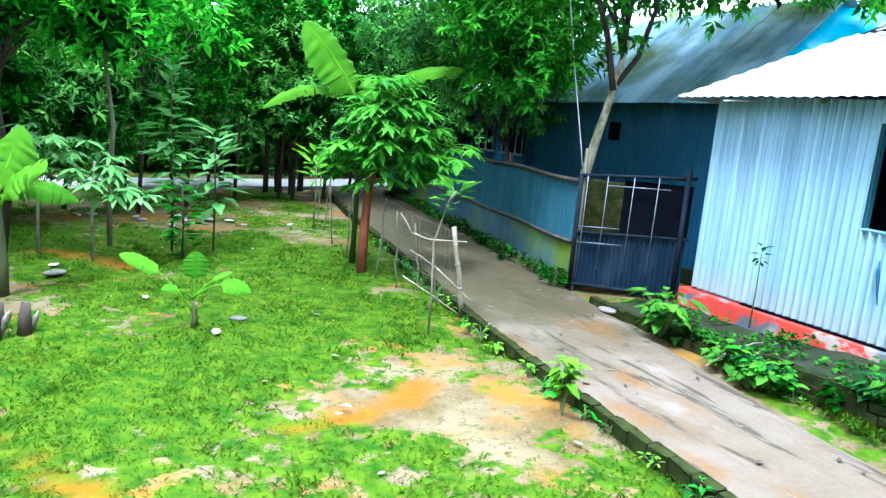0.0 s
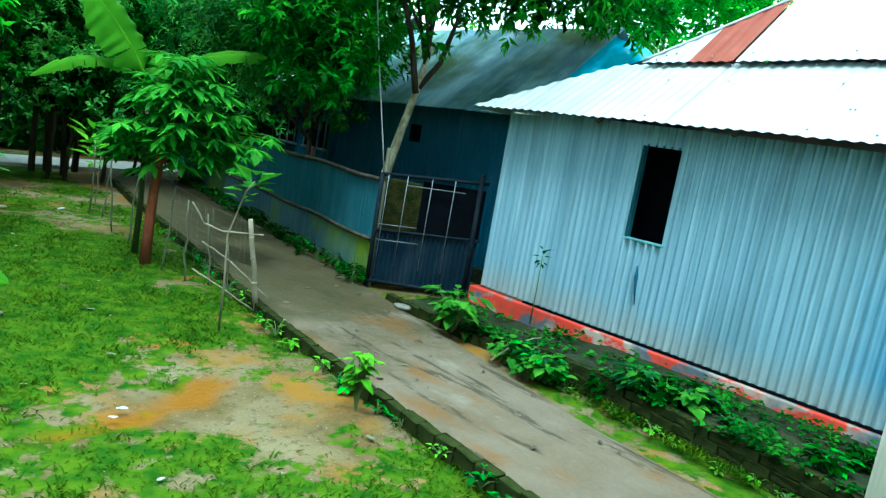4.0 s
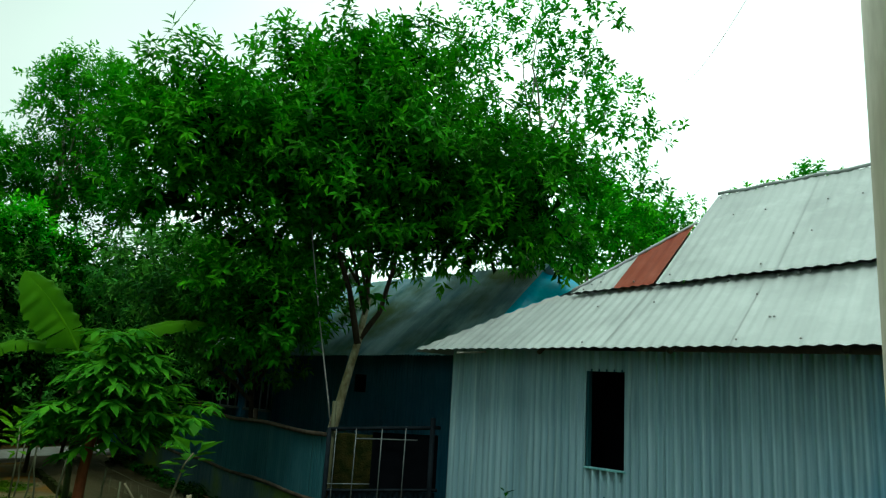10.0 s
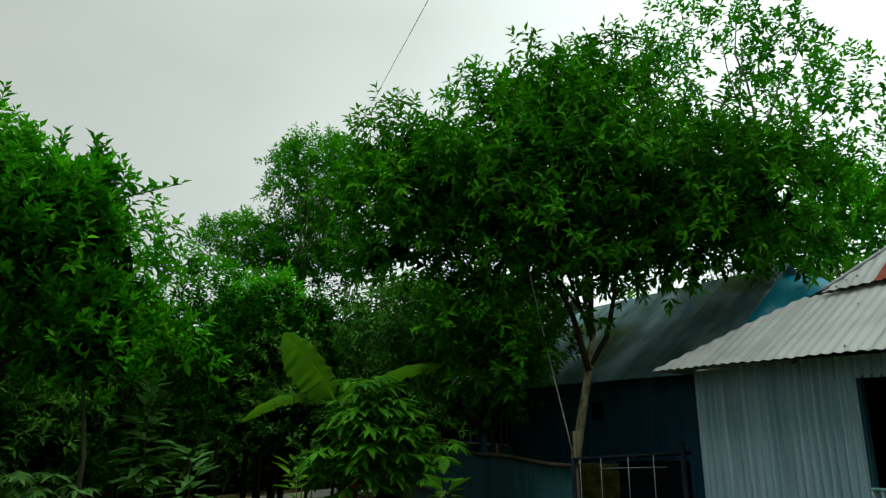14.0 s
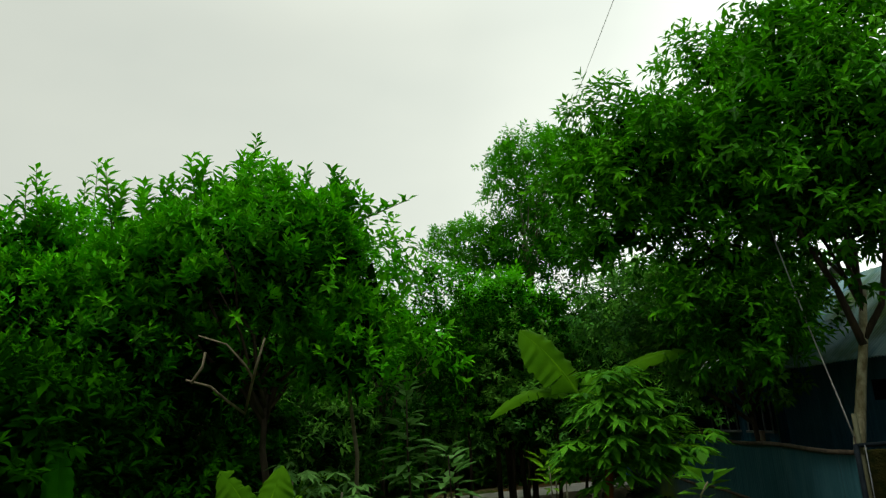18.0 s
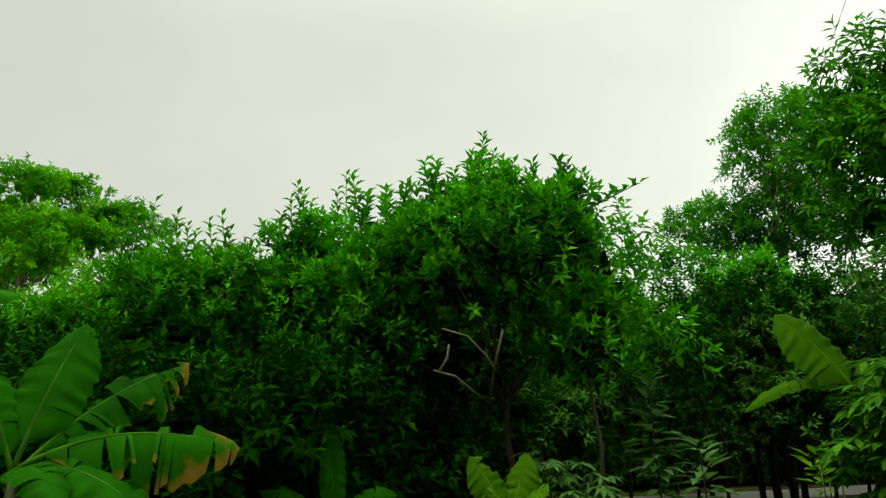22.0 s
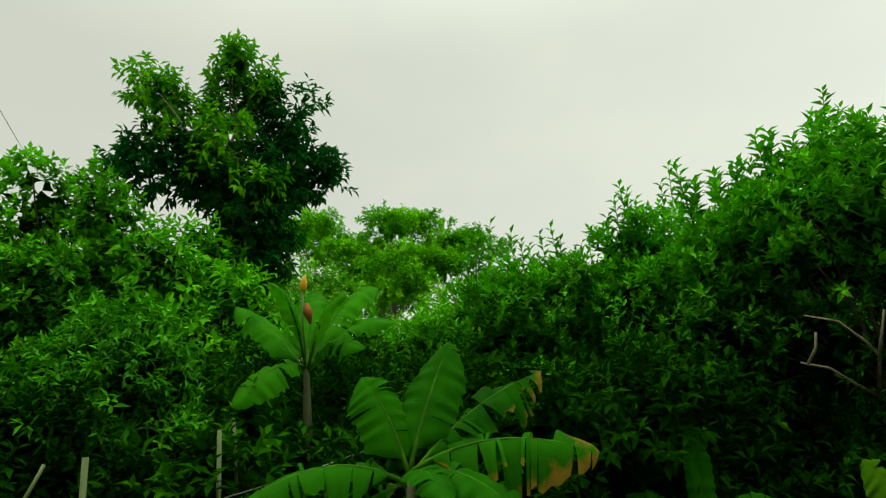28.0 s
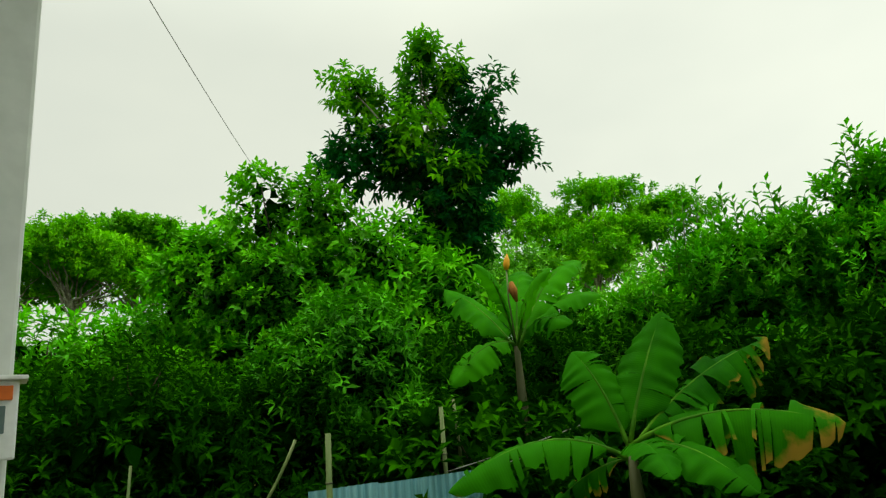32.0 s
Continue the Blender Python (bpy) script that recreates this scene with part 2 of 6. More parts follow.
M["bamboo"] = plain_mat("bamboo", (0.07, 0.075, 0.04), (0.13, 0.135, 0.08), 6.0, 0.6, 0.3, (1, 1, 0.2))
M["bamboo_green"] = plain_mat("bamboo_green", (0.06, 0.11, 0.025), (0.14, 0.18, 0.06), 6.0, 0.55, 0.3, (1, 1, 0.2))
M["gate_iron"] = plain_mat("gate_iron", (0.005, 0.009, 0.014), (0.014, 0.02, 0.026), 9.0, 0.7, 0.3, spec=0.05)
M["gate_bar"] = plain_mat("gate_bar", (0.11, 0.13, 0.14), (0.20, 0.22, 0.23), 9.0, 0.5, 0.3, metal=0.5)
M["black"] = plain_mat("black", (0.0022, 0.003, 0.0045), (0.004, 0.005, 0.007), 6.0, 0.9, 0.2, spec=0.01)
M["moss_wall"] = plain_mat("moss_wall", (0.012, 0.020, 0.005), (0.045, 0.040, 0.012), 7.0, 0.95, 0.9, depth=0.03, spec=0.02)
M["stone"] = plain_mat("stone", (0.10, 0.095, 0.07), (0.20, 0.19, 0.16), 9.0, 0.85, 0.5)
M["paper"] = plain_mat("paper", (0.26, 0.26, 0.22), (0.42, 0.42, 0.38), 9.0, 0.8, 0.2)
M["wire"] = plain_mat("wire", (0.30, 0.30, 0.30), (0.42, 0.42, 0.42), 9.0, 0.6, 0.1)
M["white_paint"] = plain_mat("white_paint", (0.70, 0.72, 0.70), (0.78, 0.79, 0.77), 5.0, 0.45, 0.1)
M["orange"] = plain_mat("orange", (0.62, 0.13, 0.02), (0.70, 0.17, 0.03), 5.0, 0.5, 0.1)
M["red_paint"] = plain_mat("red_paint", (0.50, 0.03, 0.02), (0.60, 0.05, 0.03), 5.0, 0.5, 0.1)
M["meter_glass"] = plain_mat("meter_glass", (0.10, 0.15, 0.14), (0.14, 0.19, 0.18), 5.0, 0.12, 0.0)
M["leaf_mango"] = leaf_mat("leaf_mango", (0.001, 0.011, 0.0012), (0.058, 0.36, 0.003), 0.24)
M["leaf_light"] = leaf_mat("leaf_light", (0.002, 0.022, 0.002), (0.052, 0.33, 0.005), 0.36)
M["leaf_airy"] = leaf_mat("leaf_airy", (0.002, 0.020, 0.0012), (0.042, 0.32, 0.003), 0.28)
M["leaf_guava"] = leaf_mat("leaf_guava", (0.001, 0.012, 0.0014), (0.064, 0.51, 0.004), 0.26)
# near-black green; on the thicket bushes it carries their shade
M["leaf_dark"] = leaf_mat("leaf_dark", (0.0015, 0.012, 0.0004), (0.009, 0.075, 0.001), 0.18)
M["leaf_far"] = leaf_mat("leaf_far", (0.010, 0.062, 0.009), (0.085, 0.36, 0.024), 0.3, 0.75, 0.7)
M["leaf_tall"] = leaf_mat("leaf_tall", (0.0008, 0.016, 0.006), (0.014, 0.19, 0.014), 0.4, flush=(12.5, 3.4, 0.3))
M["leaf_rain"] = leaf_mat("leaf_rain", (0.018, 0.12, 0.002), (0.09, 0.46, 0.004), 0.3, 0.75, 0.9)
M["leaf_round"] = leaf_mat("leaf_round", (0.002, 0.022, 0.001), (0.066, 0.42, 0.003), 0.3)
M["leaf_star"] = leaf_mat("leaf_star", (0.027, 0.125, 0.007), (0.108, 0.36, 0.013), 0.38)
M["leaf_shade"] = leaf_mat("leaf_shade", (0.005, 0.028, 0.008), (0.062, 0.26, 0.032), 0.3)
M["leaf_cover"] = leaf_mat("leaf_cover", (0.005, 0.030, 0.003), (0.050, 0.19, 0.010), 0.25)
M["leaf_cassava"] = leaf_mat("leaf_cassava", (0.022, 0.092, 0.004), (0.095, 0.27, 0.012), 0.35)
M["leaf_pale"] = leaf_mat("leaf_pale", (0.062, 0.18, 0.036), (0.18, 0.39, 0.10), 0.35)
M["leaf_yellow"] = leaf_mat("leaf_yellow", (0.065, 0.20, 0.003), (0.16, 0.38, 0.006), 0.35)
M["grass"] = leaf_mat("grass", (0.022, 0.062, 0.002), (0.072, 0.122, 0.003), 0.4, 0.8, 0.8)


M["banana_stem"] = plain_mat("banana_stem", (0.03, 0.05, 0.012), (0.09, 0.09, 0.035), 5.0, 0.6, 0.3, (1, 1, 0.2))
M["bud"] = plain_mat("bud", (0.60, 0.26, 0.01), (0.70, 0.36, 0.02), 5.0, 0.5, 0.2)
M["dry_bract"] = plain_mat("dry_bract", (0.16, 0.05, 0.008), (0.36, 0.16, 0.02), 8.0, 0.8, 0.4)


def ground_mat():
    """Yard: trodden pale soil where the cover is thin, short grass elsewhere, orange mud in the runnels."""
    n = Nodes("yard_ground")
    cover = n.add("ShaderNodeAttribute")
    cover.attribute_name = "cover"
    mud = n.add("ShaderNodeAttribute")
    mud.attribute_name = "mud"
    soil = n.mix(n.ramp(n.noise(1.4, 6.0), 0.35, 0.68), (0.075, 0.052, 0.018), (0.145, 0.122, 0.068))
    soil = n.mix(n.ramp(n.noise(0.55, 3.0), 0.52, 0.7), soil, (0.18, 0.155, 0.085))
    soil = n.mix(n.math("MULTIPLY", n.noise(24, 4.0), 0.5), soil, (0.08, 0.062, 0.02))
    soil = n.mix(n.ramp(n.noise(11, 6.0, rough=0.7), 0.52, 0.68), soil, (0.055, 0.042, 0.018))
    soil = n.mix(n.ramp(n.noise(30, 4.0), 0.62, 0.72), soil, (0.16, 0.145, 0.10))
    grass = n.mix(n.ramp(n.noise(5.0, 5.0), 0.35, 0.7), (0.014, 0.050, 0.002), (0.058, 0.100, 0.002))
    f = n.math("ADD", cover.outputs["Fac"], n.math("SUBTRACT", n.math("MULTIPLY", n.noise(4.2, 8.0, rough=0.68), 3.2), 1.6))
    soil = n.mix(n.ramp(n.noise(0.9, 6.0), 0.50, 0.64), soil, (0.15, 0.078, 0.012))
    c = n.mix(n.ramp(f, 0.38, 0.58), soil, grass)
    c = n.mix(mud.outputs["Fac"], c, (0.15, 0.062, 0.003))
    r = n.math("SUBTRACT", 0.9, n.math("MULTIPLY", mud.outputs["Fac"], 0.45))
    return n.done(c, r, 0.0, n.bump(n.noise(18, 6.0), 0.6, 0.03), 0.02)


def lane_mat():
    """Trodden pale earth with orange mud and dark rut marks; further along, soil, moss and the mango's shade darken its
    colour.
    """
    n = Nodes("lane_surface")
    xyz = n.add("ShaderNodeSeparateXYZ", Vector=n.co)
    c = n.mix(n.ramp(n.noise(0.9, 5.0), 0.35, 0.7), (0.088, 0.064, 0.036), (0.142, 0.118, 0.084))
    c = n.mix(n.ramp(n.noise(1.1, 5.0, (0.6, 1.3, 1)), 0.55, 0.66), c, (0.115, 0.060, 0.018))
    c = n.mix(n.ramp(n.noise(1.3, 5.0, (0.5, 1, 1)), 0.60, 0.70), c, (0.168, 0.146, 0.108))
    c = n.mix(n.ramp(n.noise(2.2, 6.0, (0.22, 1.5, 1), rough=0.65), 0.56, 0.61), c, (0.038, 0.032, 0.019))
    c = n.mix(n.ramp(n.noise(16.0, 5.0, (0.5, 1, 1)), 0.60, 0.72), c, (0.13, 0.108, 0.074))
    # darker farther out: soil cover plus the mango tree's shade put into the colour
    soil_shade = n.math("ADD", n.math("MULTIPLY", xyz.outputs["X"], -0.12), n.math("SUBTRACT", n.math("MULTIPLY", n.noise(0.8, 7.0, rough=0.68), 1.3), 0.95))
    c = n.mix(n.math("MULTIPLY", n.ramp(soil_shade, 0.34, 0.60), 0.85), c, n.mix(n.noise(2.5, 5.0), (0.020, 0.030, 0.008), (0.062, 0.044, 0.018)))
    c = n.mix(n.math("MULTIPLY", n.noise(30, 4.0), 0.4), c, (0.06, 0.052, 0.032))
    return n.done(c, n.math("ADD", 0.55, n.math("MULTIPLY", n.noise(3, 3.0), 0.4)), 0.0, n.bump(n.noise(14, 6.0), 0.8, 0.03), 0.06)


def plinth_mat():
    """Red paint flaking off pale and grey render, with some brown damp."""
    n = Nodes("plinth_paint")
    red = n.mix(n.noise(4.0, 4.0), (0.38, 0.024, 0.012), (0.54, 0.058, 0.030))
    bare = n.mix(n.ramp(n.noise(1.7, 4.0), 0.42, 0.56), (0.34, 0.27, 0.22), (0.085, 0.105, 0.12))
    c = n.mix(n.ramp(n.noise(1.9, 6.0, (1, 1, 1.4), rough=0.62), 0.48, 0.54), red, bare)
    c = n.mix(n.math("MULTIPLY", n.ramp(n.noise(6.0, 6.0, (1, 1, 0.5)), 0.54, 0.68), 0.6), c, (0.10, 0.062, 0.022))
    return n.done(c, 0.75, 0.0, n.bump(n.noise(16, 5.0), 0.4, 0.01))


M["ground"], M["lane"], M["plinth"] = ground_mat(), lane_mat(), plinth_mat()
M["road"] = plain_mat("road", (0.30, 0.29, 0.26), (0.40, 0.38, 0.34), 1.0, 0.85, 0.3)
M["soil_bed"] = plain_mat("soil_bed", (0.007, 0.015, 0.003), (0.022, 0.028, 0.008), 3.0, 0.95, 0.9, depth=0.04)
M["moss_tin"] = tin_mat("moss_tin", (0.035, 0.08, 0.10), (0.065, 0.11, 0.125), 0.1, 0.6, moss=(0.10, 0.16, 0.004))

# ---- mesh helpers ----


def mesh_ob(name, verts, faces, mat, parent=None, label="", smooth=False):
    """One mesh object from arrays of vertices and faces."""
    me = bpy.data.meshes.new(name)
    me.from_pydata([tuple(v) for v in verts], [], [tuple(f) for f in faces])
    if smooth:
        me.polygons.foreach_set("use_smooth", [True] * len(me.polygons))
    me.materials.append(mat)
    ob = new(name, me)
    ob.parent = parent
    if label:
        ob["label"] = label
    return ob


def part(name, bm, mat, parent=None, label="", smooth=False):
    me = bpy.data.meshes.new(name)
    bm.to_mesh(me)
    bm.free()
    if smooth:
        me.polygons.foreach_set("use_smooth", [True] * len(me.polygons))
    me.materials.append(mat)
    ob = new(name, me)
    ob.parent = parent
    if label:
        ob["label"] = label
    return ob


def empty(name, m=None, label="", category="", group="", kind=""):
    ob = new(name)
    if m is not None:
        ob.matrix_world = m
    return tagged(ob, label, category, group, kind)


def box(bm, x0, y0, z0, x1, y1, z1, bevel=0.0, m=None):
    r = bmesh.ops.create_cube(bm, size=1.0)
    t = Matrix.Translation(((x0 + x1) / 2, (y0 + y1) / 2, (z0 + z1) / 2)) @ Matrix.Diagonal((x1 - x0, y1 - y0, z1 - z0, 1))
    bmesh.ops.transform(bm, matrix=t if m is None else m @ t, verts=r["verts"])
    if bevel:
        es = list({e for v in r["verts"] for e in v.link_edges})
        bmesh.ops.bevel(bm, geom=es, offset=bevel, segments=2, affect="EDGES", profile=0.6)
    return bm


def box_part(name, lo, hi, mat, parent=None, label="", bevel=0.008):
    return part(name, box(bmesh.new(), *lo, *hi, bevel), mat, parent, label)


def tube_data(points, radii, sides=8):
    """Vertices and faces of a tapering tube along points."""
    pts = [Vector(p) for p in points]
    verts, faces = [], []
    side = Vector((1, 0, 0))
    for i, p in enumerate(pts):
        d = (pts[min(i + 1, len(pts) - 1)] - pts[max(i - 1, 0)]).normalized()
        a = d.cross(side if abs(d.dot(side)) < 0.9 else Vector((0, 1, 0))).normalized()
        b = d.cross(a)
        for k in range(sides):
            w = 2 * math.pi * k / sides
            verts.append(p + (a * math.cos(w) + b * math.sin(w)) * radii[i])
    for i in range(len(pts) - 1):
        for k in range(sides):
            k2 = (k + 1) % sides
            faces.append((i * sides + k, i * sides + k2, (i + 1) * sides + k2, (i + 1) * sides + k))
    faces.append(tuple(range(sides))[::-1])
    faces.append(tuple((len(pts) - 1) * sides + k for k in range(sides)))
    return verts, faces


def tube(name, points, radii, mat, parent=None, label="", sides=8):
    if not isinstance(radii, (list, tuple)):
        radii = [radii] * len(points)
    v, f = tube_data(points, radii, sides)
    return mesh_ob(name, v, f, mat, parent, label, True)


def bend(p0, p1, n=6, wob=0.1, rng=random, sag=0.0):
    """Points of a slightly crooked line."""
    p0, p1 = Vector(p0), Vector(p1)
    out = []
    for i in range(n + 1):
        t = i / n
        k = math.sin(math.pi * t)
        off = Vector((rng.uniform(-wob, wob), rng.uniform(-wob, wob), rng.uniform(-wob, wob) * 0.4)) * (k if 0 < i < n else 0)
        out.append(p0.lerp(p1, t) + off - Vector((0, 0, sag * k)))
    return out


def leaf_arrays(pos, along, up, length, width, fold=0.25):
    """Many leaves at once: a folded rhombus each, 4 vertices and 2 faces."""
    n = len(pos)
    along = along / np.linalg.norm(along, axis=1)[:, None]
    side = np.cross(along, up)
    side /= np.linalg.norm(side, axis=1)[:, None] + 1e-9
    nor = np.cross(side, along)
    L, W = length[:, None], width[:, None]
    v = np.empty((n, 4, 3))
    v[:, 0] = pos
    v[:, 1] = pos + along * L * 0.45 + side * W * 0.5 + nor * W * fold
    v[:, 2] = pos + along * L - nor * L * 0.08
    v[:, 3] = pos + along * L * 0.45 - side * W * 0.5 + nor * W * fold
    b = np.arange(n)[:, None] * 4
    f = np.concatenate([b + [0, 1, 2], b + [0, 2, 3]], axis=0)
    return v.reshape(-1, 3), f


def fast_mesh(name, verts, tris, mat, parent=None, label="", young=None):
    me = bpy.data.meshes.new(name)
    nv, nf = len(verts), len(tris)
    me.vertices.add(nv)
    me.vertices.foreach_set("co", np.ascontiguousarray(verts, dtype=np.float32).ravel())
    me.loops.add(nf * 3)
    me.loops.foreach_set("vertex_index", np.ascontiguousarray(tris, dtype=np.int32).ravel())
    me.polygons.add(nf)
    me.polygons.foreach_set("loop_start", np.arange(0, nf * 3, 3, dtype=np.int32))
    me.update(calc_edges=True)
    if young is not None:
        me.attributes.new("young", "FLOAT", "POINT").data.foreach_set("value", np.asarray(young, dtype=np.float32))
    me.materials.append(mat)
    ob = new(name, me)
    ob.parent = parent
    if label:
        ob["label"] = label
    return ob


def unit(v):
    return v / (np.linalg.norm(v, axis=1)[:, None] + 1e-9)


def crown_arrays(rng, blobs, clumps, per, leaf, aspect=0.38, clump_r=0.35, droop=0.2, shell=0.55, upward=0.0, whorl=9, lit_flush=None):
    """Leafy shoots in clumps through a few ellipsoids. blobs: x, y, z, rx, ry, rz. clumps: in all; per: leaves in each;
    whorl: leaves on a shoot.
    Gives vertices, faces, how far each vertex's leaf is lightened for youth and top light, and the places of the
    clumps."""
    blobs = np.array(blobs, float)
    flush = rng.random(len(blobs)) ** 1.5
    vol = (blobs[:, 3] * blobs[:, 4] * blobs[:, 5]) ** 0.75
    which = rng.choice(len(blobs), clumps, p=vol / vol.sum())
    d = unit(rng.normal(size=(clumps, 3)))
    r = (shell + (1 - shell) * rng.random(clumps)) * (0.82 + 0.36 * rng.random(clumps))
    B = blobs[which]
    c = B[:, :3] + d * r[:, None] * B[:, 3:]
    out = unit(d + np.array([0, 0, 0.25 + upward]) + rng.normal(size=(clumps, 3)) * 0.35)
    # shoots of each clump
    m = max(1, round(per / whorl))
    sh = np.repeat(np.arange(clumps), m)
    k = len(sh)
    dome = unit(rng.normal(size=(k, 3)) + np.array([0, 0, 0.7]) + out[sh] * 0.8)
    R = clump_r * rng.uniform(0.7, 1.3, clumps)[sh][:, None]
    root = c[sh] + dome * R * (0.4 + 0.65 * rng.random(k)[:, None] ** 0.6) * np.array([1.15, 1.15, 0.8])
    axis = unit(dome * 0.8 + rng.normal(size=(k, 3)) * 0.3 + np.array([0, 0, 0.45 + upward - 0.5 * droop]))
    side = unit(np.cross(axis, unit(rng.normal(size=(k, 3)))))
    other = np.cross(axis, side)
    new_lit = flush[which][sh] * 0.62 + 0.7 * rng.random(k) ** 2.5 + 0.75 * np.clip(d[sh][:, 2] - 0.1, 0, 1) ** 1.5      # tops lightened for light from above, besides new growth
    if lit_flush is not None:
        new_lit = np.array(lit_flush)[which][sh] + 0.2 * rng.random(k) * (rng.random(k) < 0.3)
    # leaves up each shoot
    idx = np.repeat(np.arange(k), whorl)
    n = len(idx)
    s = np.tile((np.arange(whorl) + 0.5) / whorl, k) + rng.normal(size=n) * 0.04
    a = np.tile(np.arange(whorl) * 2.4, k) + rng.normal(size=n) * 0.3
    rad = side[idx] * np.cos(a)[:, None] + other[idx] * np.sin(a)[:, None]
    pos = root[idx] + axis[idx] * (s * leaf * 1.5)[:, None]
    al = unit(rad * (1.05 - 0.5 * s)[:, None] + axis[idx] * (0.2 + 0.7 * s)[:, None] + rng.normal(size=(n, 3)) * 0.14 - np.array([0, 0, droop]))
    up = unit(axis[idx] * 0.7 + rng.normal(size=(n, 3)) * 0.2 + np.array([0, 0, 0.6]))
    L = leaf * rng.uniform(0.75, 1.2, n) * (1.15 - 0.35 * s)
    v, f = leaf_arrays(pos, al, up, L, L * aspect * rng.uniform(0.85, 1.2, n))
    young = np.repeat(np.clip(new_lit[idx] * (0.45 + 0.75 * s), 0, 1), 4)
    return (v, f, young), c


def tree(name, base, trunk_pts, trunk_r, blobs, clumps, per, leaf, mat, bark, label, category="tree", group="", seed=1, limb_bark=None,
         limbs=9, aspect=0.38, clump_r=0.35, droop=0.2, shell=0.55, upward=0.0, limb_r=0.05, inner=0, lit_flush=None):
    """A tree or bush: crooked tapering trunk, limbs into the crown, and leaves. base is its foot; the rest is relative to it."""
    rng = np.random.default_rng(seed)
    rr = random.Random(seed)
    t = empty(name, Matrix.Translation(base), label, category, group)
    n = len(trunk_pts)
    tube("trunk", trunk_pts, [trunk_r * (1 - 0.55 * i / max(1, n - 1)) for i in range(n)], bark, t, sides=10)
    (v, f, yo_), c = crown_arrays(rng, blobs, clumps, per, leaf, aspect, clump_r, droop, shell, upward, 9, lit_flush)
    high = np.nonzero(c[:, 2] > trunk_pts[-1][2] + 0.5)[0]
    high = high if len(high) >= limbs else np.arange(len(c))
    pick = rng.choice(high, min(limbs, len(high)), replace=False)
    for k in pick:
        start = Vector(trunk_pts[-1]).lerp(Vector(trunk_pts[-2]), rr.uniform(0, 0.6))
        p = bend(start, c[k], 5, 0.16, rr, -0.1)
        tube("limb", p, [limb_r * (1 - 0.75 * i / 5) for i in range(6)], limb_bark or bark, t, sides=6)
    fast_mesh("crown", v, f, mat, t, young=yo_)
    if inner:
        # large near-black leaves added inside the crown in place of its shade
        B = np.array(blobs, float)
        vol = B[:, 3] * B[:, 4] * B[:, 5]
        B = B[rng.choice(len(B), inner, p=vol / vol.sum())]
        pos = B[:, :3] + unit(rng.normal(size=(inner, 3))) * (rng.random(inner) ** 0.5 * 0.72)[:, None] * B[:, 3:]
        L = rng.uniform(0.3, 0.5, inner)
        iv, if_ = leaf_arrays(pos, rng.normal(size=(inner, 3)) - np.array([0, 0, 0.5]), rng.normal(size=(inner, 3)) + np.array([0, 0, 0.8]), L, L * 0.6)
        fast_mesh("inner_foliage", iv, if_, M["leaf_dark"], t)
    return t

# ---- ground, lane, road ----
HM = Matrix.Rotation(math.atan2(-0.875, 0.484), 4, "Z")   # the row of houses: x along the row, y away from the veranda


def loc(x, y, z=0.0):
    """A place given along the row of houses, in the world."""
    return HM @ Vector((x, y, z))


LANE_L = [(3.0, 3.72), (-3.03, 4.11), (-4.73, 4.26), (-7.1, 4.56), (-13.0, 5.62), (-21.3, 7.08)]
LANE_R = [(3.0, 5.1), (-2.05, 5.73), (-3.33, 5.86), (-5.35, 6.3), (-8.2, 6.93), (-13.0, 7.75), (-21.1, 9.25)]


def on_line(line, x):
    for (xa, ya), (xb, yb) in zip(line, line[1:]):
        if xb <= x <= xa:
            return ya + (yb - ya) * (xa - x) / (xa - xb)
    return line[0][1] if x > line[0][0] else line[-1][1]


def cover_at(x, y):
    """How well the yard is grassed, 0 to 1."""
    n = noise.fractal(Vector((x * 0.6, y * 0.6, 3.1)), 0.8, 2.1, 6)
    c = 0.60 + 0.85 * n
    c -= 0.34 * math.exp(-((x - 0.6) ** 2 / 0.5 + (y - 6.5) ** 2 / 0.9))
    c -= 0.22 * math.exp(-((x + 0.35) ** 2 / 0.9 + (y - 7.2) ** 2 / 0.8))     # trodden ground by the lane
    c += 0.14 * math.exp(-((x - 0.5) ** 2 / 0.8 + (y - 4.9) ** 2 / 0.6))
    c -= 0.24 * math.exp(-((x + 1.2) ** 2 / 2.5 + (y - 4.2) ** 2 / 0.6))
    side = 0.484 * y + 0.875 * x - 5.6        # beyond the lane: bare trodden earth
    c -= 0.75 * max(0.0, min(1.0, side * 1.5))
    lx, ly = 0.484 * x - 0.875 * y, 0.875 * x + 0.484 * y
    if -4.4 < lx < 3.0 and on_line(LANE_R, lx) + 0.06 < ly < 6.9:           # grassed verge under the bed
        c = max(c, 0.62 + 0.5 * n)
    c -= 0.6 * math.exp(-((x + 5.8) ** 2 / 6.0 + (y - 14.4) ** 2 / 1.0))     # pale patch by the road
    c -= 0.5 * math.exp(-((x + 2.6) ** 2 / 0.5 + (y - 8.4) ** 2 / 0.25))
    c += 0.5 * math.exp(-((x + 2.4) ** 2 / 3.0 + (y - 6.2) ** 2 / 2.5))
    c += 0.5 * math.exp(-((x + 1.0) ** 2 / 3.5 + (y - 9.6) ** 2 / 3.0)) + 0.5 * math.exp(-((x + 3.6) ** 2 / 9.0 + (y - 11.6) ** 2 / 5.0))
    return max(0.0, min(1.0, c))


